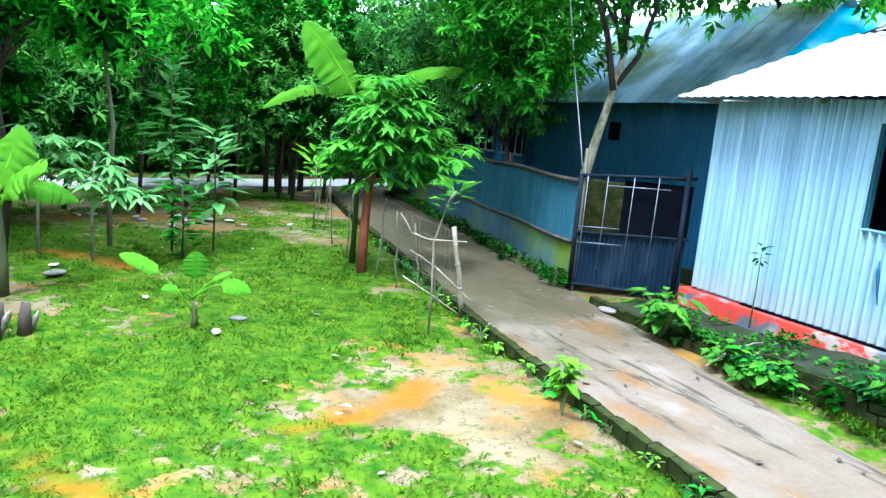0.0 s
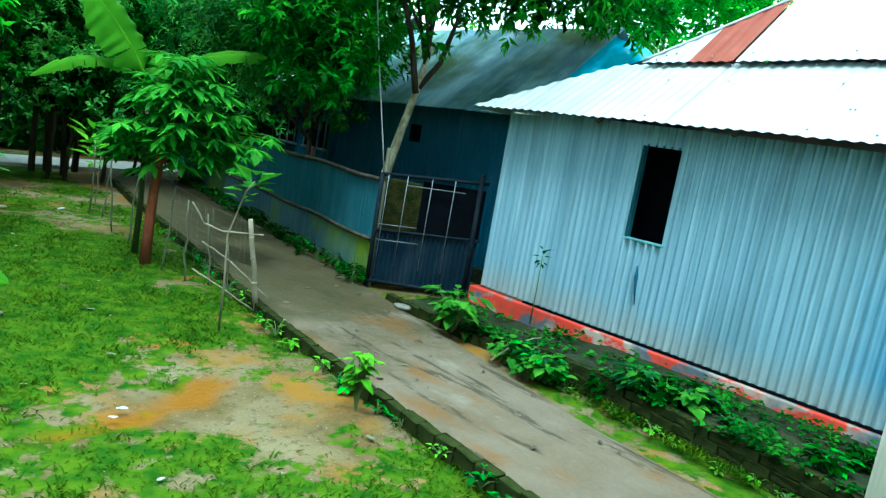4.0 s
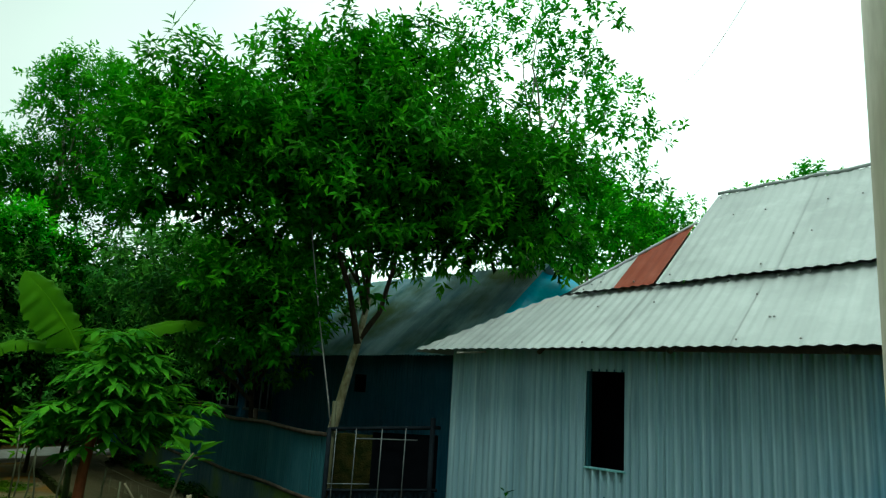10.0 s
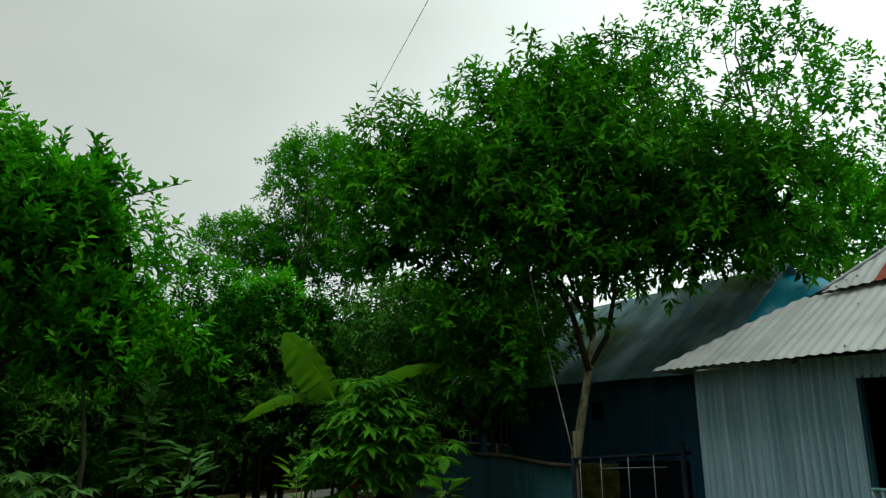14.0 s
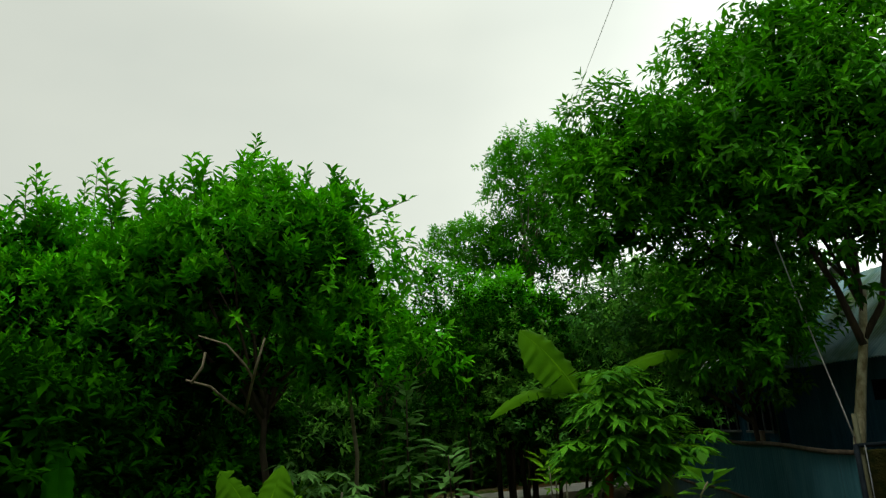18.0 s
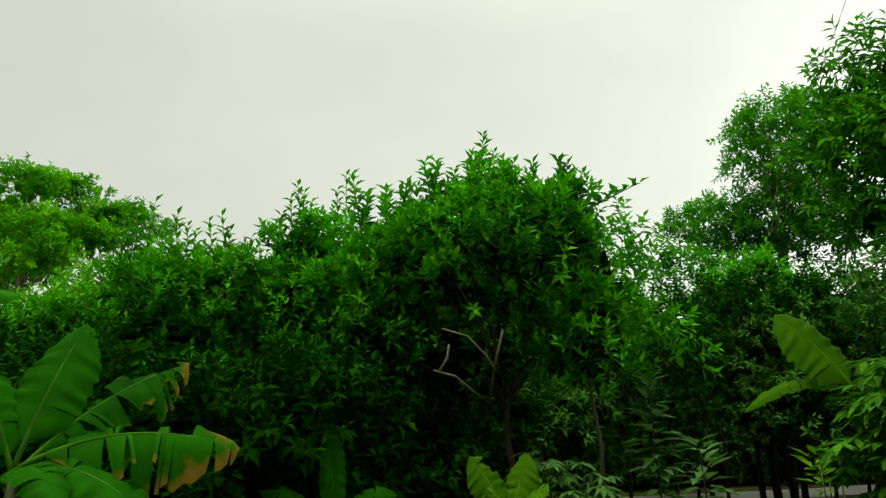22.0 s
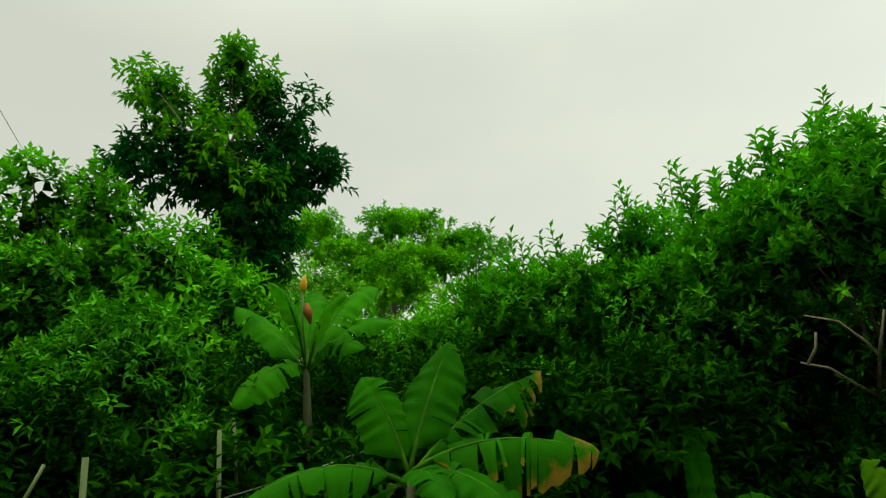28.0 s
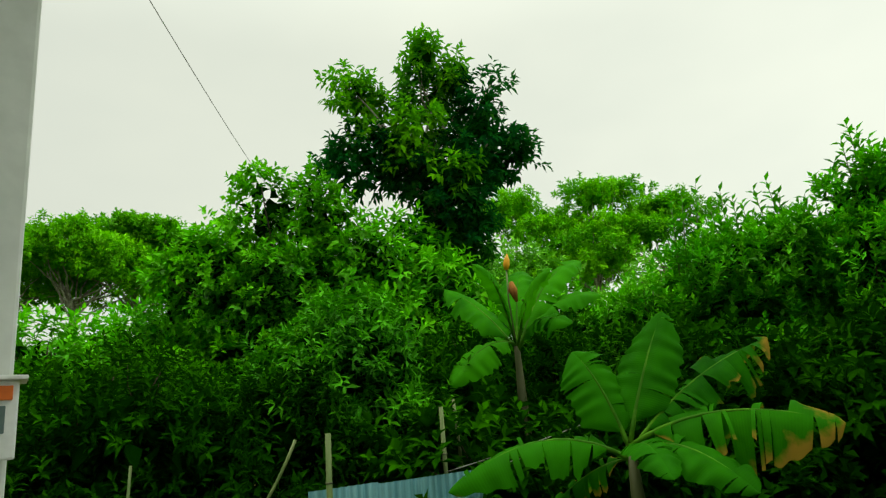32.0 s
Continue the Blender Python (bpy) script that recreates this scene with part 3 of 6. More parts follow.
def mud_at(x, y):
    """Orange mud: a short runnel and a longer one."""
    best = 0.0
    for ax, ay, bx, by, w in ((-1.15, 5.2, -0.5, 5.75, 0.13), (-0.5, 5.75, -0.05, 6.4, 0.17), (-3.2, 4.75, -1.7, 3.75, 0.09), (-6.2, 10.6, -4.6, 10.2, 0.2)):
        t = max(0.0, min(1.0, ((x - ax) * (bx - ax) + (y - ay) * (by - ay)) / ((bx - ax) ** 2 + (by - ay) ** 2)))
        d = math.hypot(x - ax - t * (bx - ax), y - ay - t * (by - ay))
        d += 0.16 * noise.noise(Vector((x * 3, y * 3, 0.5)))
        best = max(best, min(1.0, max(0.0, 1.25 - d / w)))
    return best * 0.85


def spread(lo, hi, step, far):
    xs = list(np.arange(lo, hi + 1e-6, step))
    a, b, k = [], [], step
    while (a[-1] if a else lo) > -far:
        k *= 1.35
        a.append((a[-1] if a else lo) - k)
    k = step
    while (b[-1] if b else hi) < far:
        k *= 1.35
        b.append((b[-1] if b else hi) + k)
    return a[::-1] + xs + b


gx, gy = spread(-11.0, 4.5, 0.14, 900.0), spread(2.5, 19.0, 0.14, 900.0)
verts, cov, mud = [], [], []
for y in gy:
    for x in gx:
        near = -60 < x < 60 and -60 < y < 60
        c = cover_at(x, y) if near else 0.85
        m_ = mud_at(x, y) if near else 0.0
        z = (0.05 * noise.noise(Vector((x * 0.8, y * 0.8, 0))) + 0.02 * noise.noise(Vector((x * 3.1, y * 3.1, 2))) if near else 0) - 0.03 * m_
        verts.append((x, y, z - 0.02))
        cov.append(c), mud.append(m_)
nx = len(gx)
faces = [(j * nx + i, j * nx + i + 1, (j + 1) * nx + i + 1, (j + 1) * nx + i) for j in range(len(gy) - 1) for i in range(nx - 1)]
ground = tagged(mesh_ob("ground", verts, faces, M["ground"], smooth=True),
                "trodden village yard with patchy short grass and orange mud", "ground", kind="structure")
for key, vals in (("cover", cov), ("mud", mud)):
    ground.data.attributes.new(key, "FLOAT", "POINT").data.foreach_set("value", vals)

# the lane: a raised mud strip
verts, faces = [], []
xs = list(np.arange(3.0, -21.0, -0.2))
K = 9
for x in xs:
    yl, yr = on_line(LANE_L, x), on_line(LANE_R, x)
    for k in range(K):
        t = k / (K - 1)
        y = yl + (yr - yl) * t
        rut = -0.03 * (math.exp(-((t - 0.32) / 0.08) ** 2) + math.exp(-((t - 0.72) / 0.08) ** 2))
        z = 0.1 + rut + 0.025 * noise.noise(Vector((x * 1.3, y * 2.0, 7)))
        verts.append((x, y, -0.15 if k in (0, K - 1) else z))
        if k in (0, K - 1):
            verts[-1] = (x, y, 0.03)
for i in range(len(xs) - 1):
    for k in range(K - 1):
        faces.append((i * K + k, i * K + k + 1, (i + 1) * K + k + 1, (i + 1) * K + k))
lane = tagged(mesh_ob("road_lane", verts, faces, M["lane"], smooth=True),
              "moist brown mud lane with shallow wheel ruts, soil and painted shade farther along", "lane", kind="structure")
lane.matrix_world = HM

# the pale road beyond the yard
ROAD = [(-40, 2), (-20, 13.2), (-9.0, 18.9), (-4.5, 22.2), (0, 26.5), (8, 36)]
verts, faces = [], []
for i, (x, y) in enumerate(ROAD):
    a, b = Vector(ROAD[max(0, i - 1)]), Vector(ROAD[min(len(ROAD) - 1, i + 1)])
    d = (b - a).normalized()
    s = Vector((d.y, -d.x)) * 0.95
    for w in (-1, 1):
        verts += [(x + s.x * w, y + s.y * w, -0.1), (x + s.x * w * 0.97, y + s.y * w * 0.97, 0.07)]
for i in range(len(ROAD) - 1):
    p, q = i * 4, i * 4 + 4
    faces += [(p + 1, p + 3, q + 3, q + 1), (p, p + 1, q + 1, q), (p + 3, p + 2, q + 2, q + 3)]
tagged(mesh_ob("road", verts, faces, M["road"]), "pale concrete village road", "road", kind="structure")

# ---- corrugated sheets ----


def corrugated(name, x0, x1, low, high, mat, parent, push=(0, -1, 0), amp=0.021, pitch=0.076, rows=3, label="", per=6, sag=0.0):
    """A tin sheet: waves run across x; low(x) and high(x) give its lower and upper edge."""
    n = max(2, int(round((x1 - x0) / pitch * per)))
    p = Vector(push).normalized()
    verts, faces = [], []
    for i in range(n + 1):
        x = x0 + (x1 - x0) * i / n
        w = amp * math.cos(2 * math.pi * x / pitch)
        (ya, za), (yb, zb) = low(x), high(x)
        for k in range(rows):
            t = k / (rows - 1)
            q = Vector((x, ya + (yb - ya) * t, za + (zb - za) * t)) + p * (w - sag * math.sin(math.pi * t))
            verts.append(q)
    for i in range(n):
        for k in range(rows - 1):
            a = i * rows + k
            faces.append((a, a + rows, a + rows + 1, a + 1))
    return mesh_ob(name, verts, faces, mat, parent, label, True)


def sheets(name, x0, x1, low, high, mat, parent, width=0.78, step=0.006, push=(0, -1, 0), rng=None, **kw):
    """A run of overlapping sheets."""
    rng = rng or random.Random(5)
    x, k, out = x0, 0, []
    while x < x1 - 0.05:
        xe = min(x1, x + width)
        if x1 - xe < 0.2:
            xe = x1
        off = step * (k % 2)
        p = Vector(push).normalized() * off
        lo = lambda q, p=p: (low(q)[0] + p.y, low(q)[1] + p.z)
        hi = lambda q, p=p: (high(q)[0] + p.y, high(q)[1] + p.z)
        out.append(corrugated(name, x, min(x1, xe + 0.03), lo, hi, mat, parent, push, **kw))
        x, k = xe, k + 1
    return out


# ---- the tin house by the lane ----
house = empty("tin_house", HM, "single-storey house of pale corrugated tin on a red-painted plinth", "house")
WX0, WX1, WY, WIN = -6.97, 2.2, 8.11, (-4.64, -4.10, 1.69, 2.88)
wall_top = 3.14
E_Z = lambda x: 3.10 + 0.018 * (x + 7.41)
J_Z = lambda x: 4.05 + 0.055 * (x + 5.9)
R_Z = lambda x: 6.01 + 0.06 * (x + 4.07)
EY, JY, RY = 7.75, 9.25, 11.5
flat = lambda z, y=WY: (lambda x: (y, z))
for a, b, z0, z1 in ((WX0, WIN[0], 0.40, wall_top), (WIN[0], WIN[1], 0.40, WIN[2]), (WIN[0], WIN[1], WIN[3], wall_top), (WIN[1], WX1, 0.40, wall_top)):
    sheets("wall_sheet", a, b, flat(z0), flat(z1), M["tin_wall"], house, pitch=0.108, amp=0.029, per=8)
box_part("wall_back", (WX0, 14.0, 0.4), (WX1, 14.06, 3.3), M["tin_wall"], house)
box_part("wall_side", (WX0, WY + 0.03, 0.4), (WX0 + 0.04, 14.0, 3.3), M["tin_wall"], house)
box_part("wall_side", (WX1 - 0.04, WY + 0.03, 0.4), (WX1, 14.0, 3.3), M["tin_wall"], house)
box_part("corner_post", (WX0 + 0.02, WY + 0.02, 0.38), (WX0 + 0.1, WY + 0.1, 3.1), M["bark_dark"], house)
box_part("floor_inside", (WX0 + 0.05, WY + 0.05, 0.36), (WX1 - 0.05, 13.95, 0.41), M["concrete_floor"], house)
# plinth, red paint flaking; a proud lip carries the sheets
part("plinth", box(bmesh.new(), WX0 - 0.12, WY - 0.10, -0.2, WX1 + 0.1, 14.15, 0.36, 0.02), M["plinth"], house, "flaking red paint over grey render")
box_part("sill_batten", (WX0 + 0.9, WY - 0.035, 0.365), (WX1, WY + 0.02, 0.395), M["black"], house)
# window: dark timber frame, a shutter folded inwards
fr = empty("window", None)
fr.parent = house
x0, x1, z0, z1 = WIN
for nm, lo, hi, mt in (("sill", (x0 - 0.02, WY - 0.03, z0 - 0.025), (x1 + 0.02, WY + 0.07, z0 - 0.005), "tin_side"),
                       ("head", (x0, WY + 0.02, z1), (x1, WY + 0.07, z1 + 0.03), "tin_dark"),
                       ("jamb", (x1 - 0.01, WY + 0.02, z0 - 0.03), (x1 + 0.03, WY + 0.07, z1 + 0.03), "tin_dark")):
    box_part(nm, lo, hi, M[mt], fr, bevel=0.004)
box_part("reveal_board", (x0 - 0.02, WY + 0.02, z0 - 0.02), (x0 + 0.012, WY + 0.11, z1 + 0.02), M["tin_fence"], fr, "dark grey board lining the opening", 0.004)
# black sheet added behind the window for the dark of the room
box_part("dark_curtain", (x0 - 0.25, WY + 0.55, z0 - 0.3), (x1 + 0.4, WY + 0.57, z1 + 0.2), M["black"], fr, "black sheet standing in for the unlit room inside", 0.004)

# two-tier hipped roof
lx = -7.41
low_hi = lambda x: (min(JY, EY + max(0.0, x - lx)), E_Z(x) + (J_Z(max(x, -5.9)) - E_Z(x)) * min(1.0, max(0.0, x - lx) / 1.5))
sheets("roof_sheet", lx, WX1 + 0.4, lambda x: (EY, E_Z(x)), low_hi, M["tin_roof"], house, push=(0, -0.53, 0.85), step=0.008, per=8, pitch=0.15, amp=0.009)
hipx = lambda x: 1.0 if x > -4.15 else max(0.0, (x + 5.52) * 0.475)
up_lo = lambda x: (JY - 0.16, J_Z(x) + 0.0)
up_hi = lambda x: (JY - 0.16 + (RY - JY + 0.16) * hipx(x), J_Z(x) + (R_Z(x) - J_Z(x)) * hipx(x))
for a, b, mt, lb in ((-5.52, -4.80, "tin_roof", ""), (-4.80, -4.19, "tin_rust", "rust-red painted sheet"), (-4.16, WX1 + 0.2, "tin_roof", "")):
    sheets("upper_roof_sheet", a, b, up_lo, up_hi, M[mt], house, push=(0, -0.65, 0.75), step=0.008, per=8, pitch=0.15, amp=0.009, label=lb)
# the sides of the roof turned away from the lane
mesh_ob("roof_side", [(lx, EY, 3.07), (-5.9, JY, 4.02), (-4.18, 10.55, 5.18), (-4.13, RY, 5.95), (-5.9, 13.3, 4.0), (lx, 14.6, 3.07)],
        [(0, 1, 4, 5), (1, 2, 4), (2, 3, 4)], M["tin_roof"], house)
mesh_ob("roof_back", [(lx, 14.6, 3.07), (-5.9, 13.3, 4.0), (-4.07, RY, 5.95), (WX1, RY, 6.3), (WX1 + 0.4, 14.6, 3.07)],
        [(0, 1, 2, 3, 4)], M["tin_roof"], house)
mesh_ob("roof_end", [(WX1 + 0.2, EY + 0.1, 3.2), (WX1 + 0.2, JY, 4.4), (WX1, RY, 6.3), (WX1 + 0.2, 14.6, 3.07)], [(0, 1, 2, 3)], M["tin_roof"], house)
ridge = [(x, RY, R_Z(x) + 0.03 + 0.01 * math.sin(x * 9)) for x in np.arange(-4.14, WX1 + 0.1, 0.15)]
tube("ridge_cap", ridge, 0.03, M["tin_roof"], house, sides=8)
tube("hip_cap", [(x, up_hi(x)[0], up_hi(x)[1] + 0.02) for x in np.linspace(-5.5, -4.17, 12)], 0.022, M["tin_roof"], house, sides=8)
rr = random.Random(11)
for k in range(46):                       # roofing nails with washers
    x = rr.uniform(-5.5, 1.5)
    t = rr.choice((0.06, 0.33, 0.66, 0.93))
    if k % 2:
        (ya, za), (yb, zb) = up_lo(x), up_hi(x)
    else:
        (ya, za), (yb, zb) = (EY, E_Z(x)), low_hi(x)
    p = Vector((x, ya + (yb - ya) * t - 0.015, za + (zb - za) * t + 0.017))
    tube("roof_nail", [p, p + Vector((0, -0.012, 0.016))], [0.017, 0.008], M["wire"], house, sides=6)
for k, x in enumerate((-5.2, -3.4, -1.6, 0.2)):      # rafter tails under the eave
    tube("rafter", [(x, EY + 0.06, E_Z(x) - 0.05), (x, JY, J_Z(x) - 0.07)], 0.035, M["bark_dark"], house, sides=6)
tube("batten_end", [(-6.55, EY - 0.03, E_Z(-6.5) - 0.06), (-6.2, EY + 0.2, E_Z(-6.2) - 0.03)], 0.014, M["paper"], house, sides=6)

# ---- the old house behind the gate ----
old = empty("old_tin_house", HM, "older dark tin house with a mossy grey roof", "house")
OX0, OX1, OY = -13.4, -7.58, 9.7
oe = lambda x: 3.0 + 0.02 * (x + 13.4)
orr = lambda x: 4.98 + 0.022 * (x + 13.4)
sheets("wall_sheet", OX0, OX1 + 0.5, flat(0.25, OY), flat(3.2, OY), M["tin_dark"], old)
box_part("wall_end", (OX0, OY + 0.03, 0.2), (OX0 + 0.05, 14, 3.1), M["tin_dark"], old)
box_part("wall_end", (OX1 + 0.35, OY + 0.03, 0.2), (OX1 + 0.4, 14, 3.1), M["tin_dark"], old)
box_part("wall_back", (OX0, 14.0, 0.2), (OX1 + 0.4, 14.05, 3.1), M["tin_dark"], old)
sheets("roof_sheet", OX0 - 0.2, OX1, lambda x: (9.2, oe(x)), lambda x: (11.7, orr(x)), M["tin_roof_old"], old, push=(0, -0.6, 0.8), step=0.008)
mesh_ob("roof_back", [(OX0 - 0.2, 11.7, 4.97), (OX1, 11.7, 5.08), (OX1, 14.3, 3.0), (OX0 - 0.2, 14.3, 3.0)], [(0, 1, 2, 3)], M["tin_roof_old"], old)
box_part("plinth", (OX0, OY - 0.06, -0.2), (OX1 + 0.5, 14.1, 0.25), M["soil_bed"], old)
# small window, its dark inside drawn as a black panel
for x in (-10.9,):
    box_part("vent", (x, OY - 0.03, 2.35), (x + 0.3, OY + 0.02, 2.7), M["black"], old, bevel=0.004)

# blue plastic over the gable end
verts, faces = [], []
NX, NY = 10, 8
for j in range(NY + 1):
    for i in range(NX + 1):
        s, t = i / NX, j / NY
        x = -7.8 + 1.25 * s
        y = 10.35 + 1.4 * t + 0.25 * s
        z = 3.95 + 1.12 * t - 0.55 * s + 0.06 * math.sin(s * 9 + t * 4) + 0.05 * math.sin(t * 11)
        verts.append((x, y, z))
for j in range(NY):
    for i in range(NX):
        a = j * (NX + 1) + i
        faces.append((a, a + 1, a + NX + 2, a + NX + 1))
tarp = tagged(mesh_ob("plastic_sheet", verts, faces, M["tarp_blue"], smooth=True), "bright blue plastic sheet laid over a roof edge", "tarpaulin")
tarp.matrix_world = HM

# ---- the farther house along the lane ----
far_house = empty("far_tin_house", HM, "tin house with barred windows and a pale roof along the lane", "house")
FX0, FX1, FY = -22.5, -14.0, 9.9
sheets("wall_sheet", FX0, FX1, flat(0.1, FY), flat(3.2, FY), M["tin_dark"], far_house, width=1.2, per=4, pitch=0.1)
sheets("roof_sheet", FX0 - 0.3, FX1 + 0.2, lambda x: (9.35, 3.1), lambda x: (11.9, 5.4), M["tin_roof"], far_house, width=1.2, push=(0, -0.6, 0.8), per=4, pitch=0.1)
box_part("wall_end", (FX1 - 0.05, FY + 0.02, 0.1), (FX1, 14, 3.2), M["tin_dark"], far_house)
mesh_ob("roof_back", [(FX0, 11.9, 5.4), (FX1 + 0.2, 11.9, 5.4), (FX1 + 0.2, 14.4, 3.1), (FX0, 14.4, 3.1)], [(0, 1, 2, 3)], M["tin_roof"], far_house)
for x, wd in ((-16.5, 1.1), (-15.0, 0.92)):
    w = empty("window")
    w.parent = far_house
    # no hole in the wall: a black panel stands for the dark room
    box_part("opening", (x, FY - 0.06, 1.78), (x + wd, FY - 0.03, 2.42), M["black"], w, bevel=0.004)
    for q in (0.0, 0.33, 0.66, 0.97):
        box_part("bar", (x + q * wd, FY - 0.09, 1.75), (x + q * wd + 0.03, FY - 0.06, 2.46), M["gate_bar"], w, bevel=0.004)
    box_part("sill", (x - 0.05, FY - 0.11, 1.72), (x + wd + 0.05, FY - 0.02, 1.77), M["gate_bar"], w, bevel=0.004)

# ---- tin fence along the lane and the gate ----
fence = empty("tin_fence", HM, "blue-grey tin fence with bamboo rails, mossy at the foot", "fence")
FL = [(-8.5, 7.12), (-13.0, 7.95), (-20.2, 9.2)]
fy = lambda x: on_line(FL, x)
sheets("fence_sheet", -20.2, -8.5, lambda x: (fy(x), 0.55), lambda x: (fy(x), 1.75), M["tin_fence"], fence, width=0.8)
sheets("foot_sheet", -20.2, -8.5, lambda x: (fy(x) - 0.015, 0.12), lambda x: (fy(x) - 0.015, 0.72), M["moss_tin"], fence, width=0.8)
for z, w in ((1.74, 0.035), (0.76, 0.03)):
    for a in np.arange(-20.2, -8.6, 2.9):
        b = min(-8.5, a + 2.95)
        tube("rail", [(q, fy(q) - 0.045, z + 0.02 * math.sin(q * 2.2)) for q in np.linspace(a, b, 6)], w, M["bark_dark"], fence, sides=7)
for x in (-20.1, -17.2, -14.3, -11.4, -8.55):
    tube("post", [(x, fy(x) + 0.05, -0.2), (x + 0.02, fy(x) + 0.05, 1.95)], 0.045, M["bark_dark"], fence, sides=8)
tube("tall_post", [loc(-8.42, 7.1, -0.2), loc(-8.42, 7.1, 2.25)], 0.035, M["bamboo"], None)
bpy.data.objects["tall_post"].parent = fence
bpy.data.objects["tall_post"].matrix_parent_inverse = HM.inverted()

G0, G1 = Vector((2.08, 10.75, 0)), Vector((3.72, 10.36, 0))
ang = math.atan2(G1.y - G0.y, G1.x - G0.x)
gate = empty("gate", Matrix.Translation(G0) @ Matrix.Rotation(ang, 4, "Z"), "black iron gate with a mesh of thin bars over blue tin", "gate")
GW = (G1 - G0).length
gz = lambda x: 1.84 + 0.10 * x / GW
for x, r, h in ((0.0, 0.034, 1.86), (GW - 0.12, 0.04, 2.08)):
    tube("post", [(x, 0, -0.15), (x, 0, h)], r, M["gate_iron"], gate, sides=8)
tube("top_rail", [(0, 0, gz(0)), (GW, 0, gz(GW))], 0.028, M["gate_iron"], gate)
tube("mid_rail", [(0, 0, 0.95), (GW, 0, 1.02)], 0.022, M["gate_iron"], gate)
tube("bottom_rail", [(0, 0, 0.12), (GW, 0, 0.12)], 0.03, M["gate_iron"], gate)
for x in (0.09, 0.39, 0.78, 1.14):
    tube("bar", [(x, -0.03, 0.4 if x > 0.1 else 0.2), (x + 0.015, -0.03, gz(x))], 0.0085, M["gate_bar"], gate, sides=6)
for z, a, b in ((1.72, 0.40, 1.34), (1.05, 0.03, 0.66), (0.80, 0.06, 0.72)):
    tube("cross_bar", [(a, -0.03, z), (b, -0.03, z + 0.02)], 0.009, M["gate_bar"], gate, sides=6)
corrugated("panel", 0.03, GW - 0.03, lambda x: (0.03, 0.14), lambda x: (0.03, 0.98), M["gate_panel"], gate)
# black sheet added for the darkness seen between the bars
box_part("upper_mesh", (0.66, 0.05, 1.0), (GW - 0.02, 0.06, 1.82), M["black"], gate, "black sheet standing in for the shadow behind the bars", 0.002)
# an old mossy wall end stands just behind the gate
bm = box(bmesh.new(), 0.02, 0.42, -0.1, 0.86, 0.72, 1.74, 0.03)
bmesh.ops.subdivide_edges(bm, edges=bm.edges[:], cuts=3, use_grid_fill=True)
for v_ in bm.verts:
    v_.co += Vector((noise.noise(v_.co * 3), noise.noise(v_.co * 3 + Vector((5, 0, 0))), noise.noise(v_.co * 3 + Vector((0, 7, 0))))) * 0.04
mossy = tagged(part("mossy_wall", bm, M["moss_wall"]), "stub of old wall, brown and mossy, behind the gate", "wall")
mossy.matrix_world = gate.matrix_world.copy()

# ---- lane edges: dark mossy bricks on end ----


def brick_row(name, line, x_from, x_to, z0, z1, depth, mat, label, off=0.0, step=0.25):
    row = empty(name, HM, label, "kerb", kind="structure")
    rr = random.Random(len(name))
    meshes = []
    for k in range(5):
        bm = box(bmesh.new(), -step / 2 + 0.003, -depth / 2, z0, step / 2 - 0.003, depth / 2, z1 + rr.uniform(-0.015, 0.015), 0.01)
        for v in bm.verts:
            v.co += Vector((rr.uniform(-1, 1), rr.uniform(-1, 1), rr.uniform(-1, 1))) * 0.013
        me = bpy.data.meshes.new("brick")
        bm.to_mesh(me)
        bm.free()
        me.materials.append(mat)
        meshes.append(me)
    x = x_from
    while x > x_to:
        y0, y1 = on_line(line, x), on_line(line, x - step)
        b = new("brick", rr.choice(meshes))
        b.parent = row
        b.matrix_basis = Matrix.Translation((x - step / 2, (y0 + y1) / 2 + off, rr.uniform(-0.007, 0.007))) @ \
            Matrix.Rotation(math.atan2(y0 - y1, step) + rr.uniform(-0.018, 0.018), 4, "Z")
        x -= step
    return row


brick_row("kerb_yard_side", LANE_L, 2.8, -18.0, -0.1, 0.12, 0.11, M["kerb"], "dark mossy brick edging of the lane", -0.02)
BED = [(3.0, 6.1), (-1.1, 6.42), (-2.4, 6.52), (-4.07, 6.74), (-7.6, 6.85)]
for k_, z_ in enumerate((0.0, 0.1, 0.2)):
    brick_row("kerb_bed_side", BED, 2.6 - 0.12 * k_, -4.6, z_ - 0.02, z_ + 0.075, 0.13, M["kerb"], "dark mossy brick retaining edge of a planted bed", 0.012 * (k_ - 1))
verts, faces = [], []
xs = list(np.arange(2.8, -7.5, -0.22))
for x in xs:
    y0 = on_line(BED, x) + 0.05
    for k in range(5):
        y = y0 + (8.0 - y0) * k / 4
        verts.append((x, y, (0.24 if x > -4.5 else max(0.1, 0.24 - 0.12 * (-4.5 - x))) + 0.04 * noise.noise(Vector((x * 2, y * 2, 1)))))
for i in range(len(xs) - 1):
    for k in range(4):
        faces.append((i * 5 + k, i * 5 + k + 1, i * 5 + k + 6, i * 5 + k + 5))
brick_row("kerb_gate_side", BED, -4.62, -7.5, -0.1, 0.12, 0.12, M["kerb"], "low mossy brick edging before the gate")
bed = tagged(mesh_ob("planted_bed", verts, faces, M["soil_bed"], smooth=True), "dark soil bed under the house wall", "soil", kind="structure")
bed.matrix_world = HM

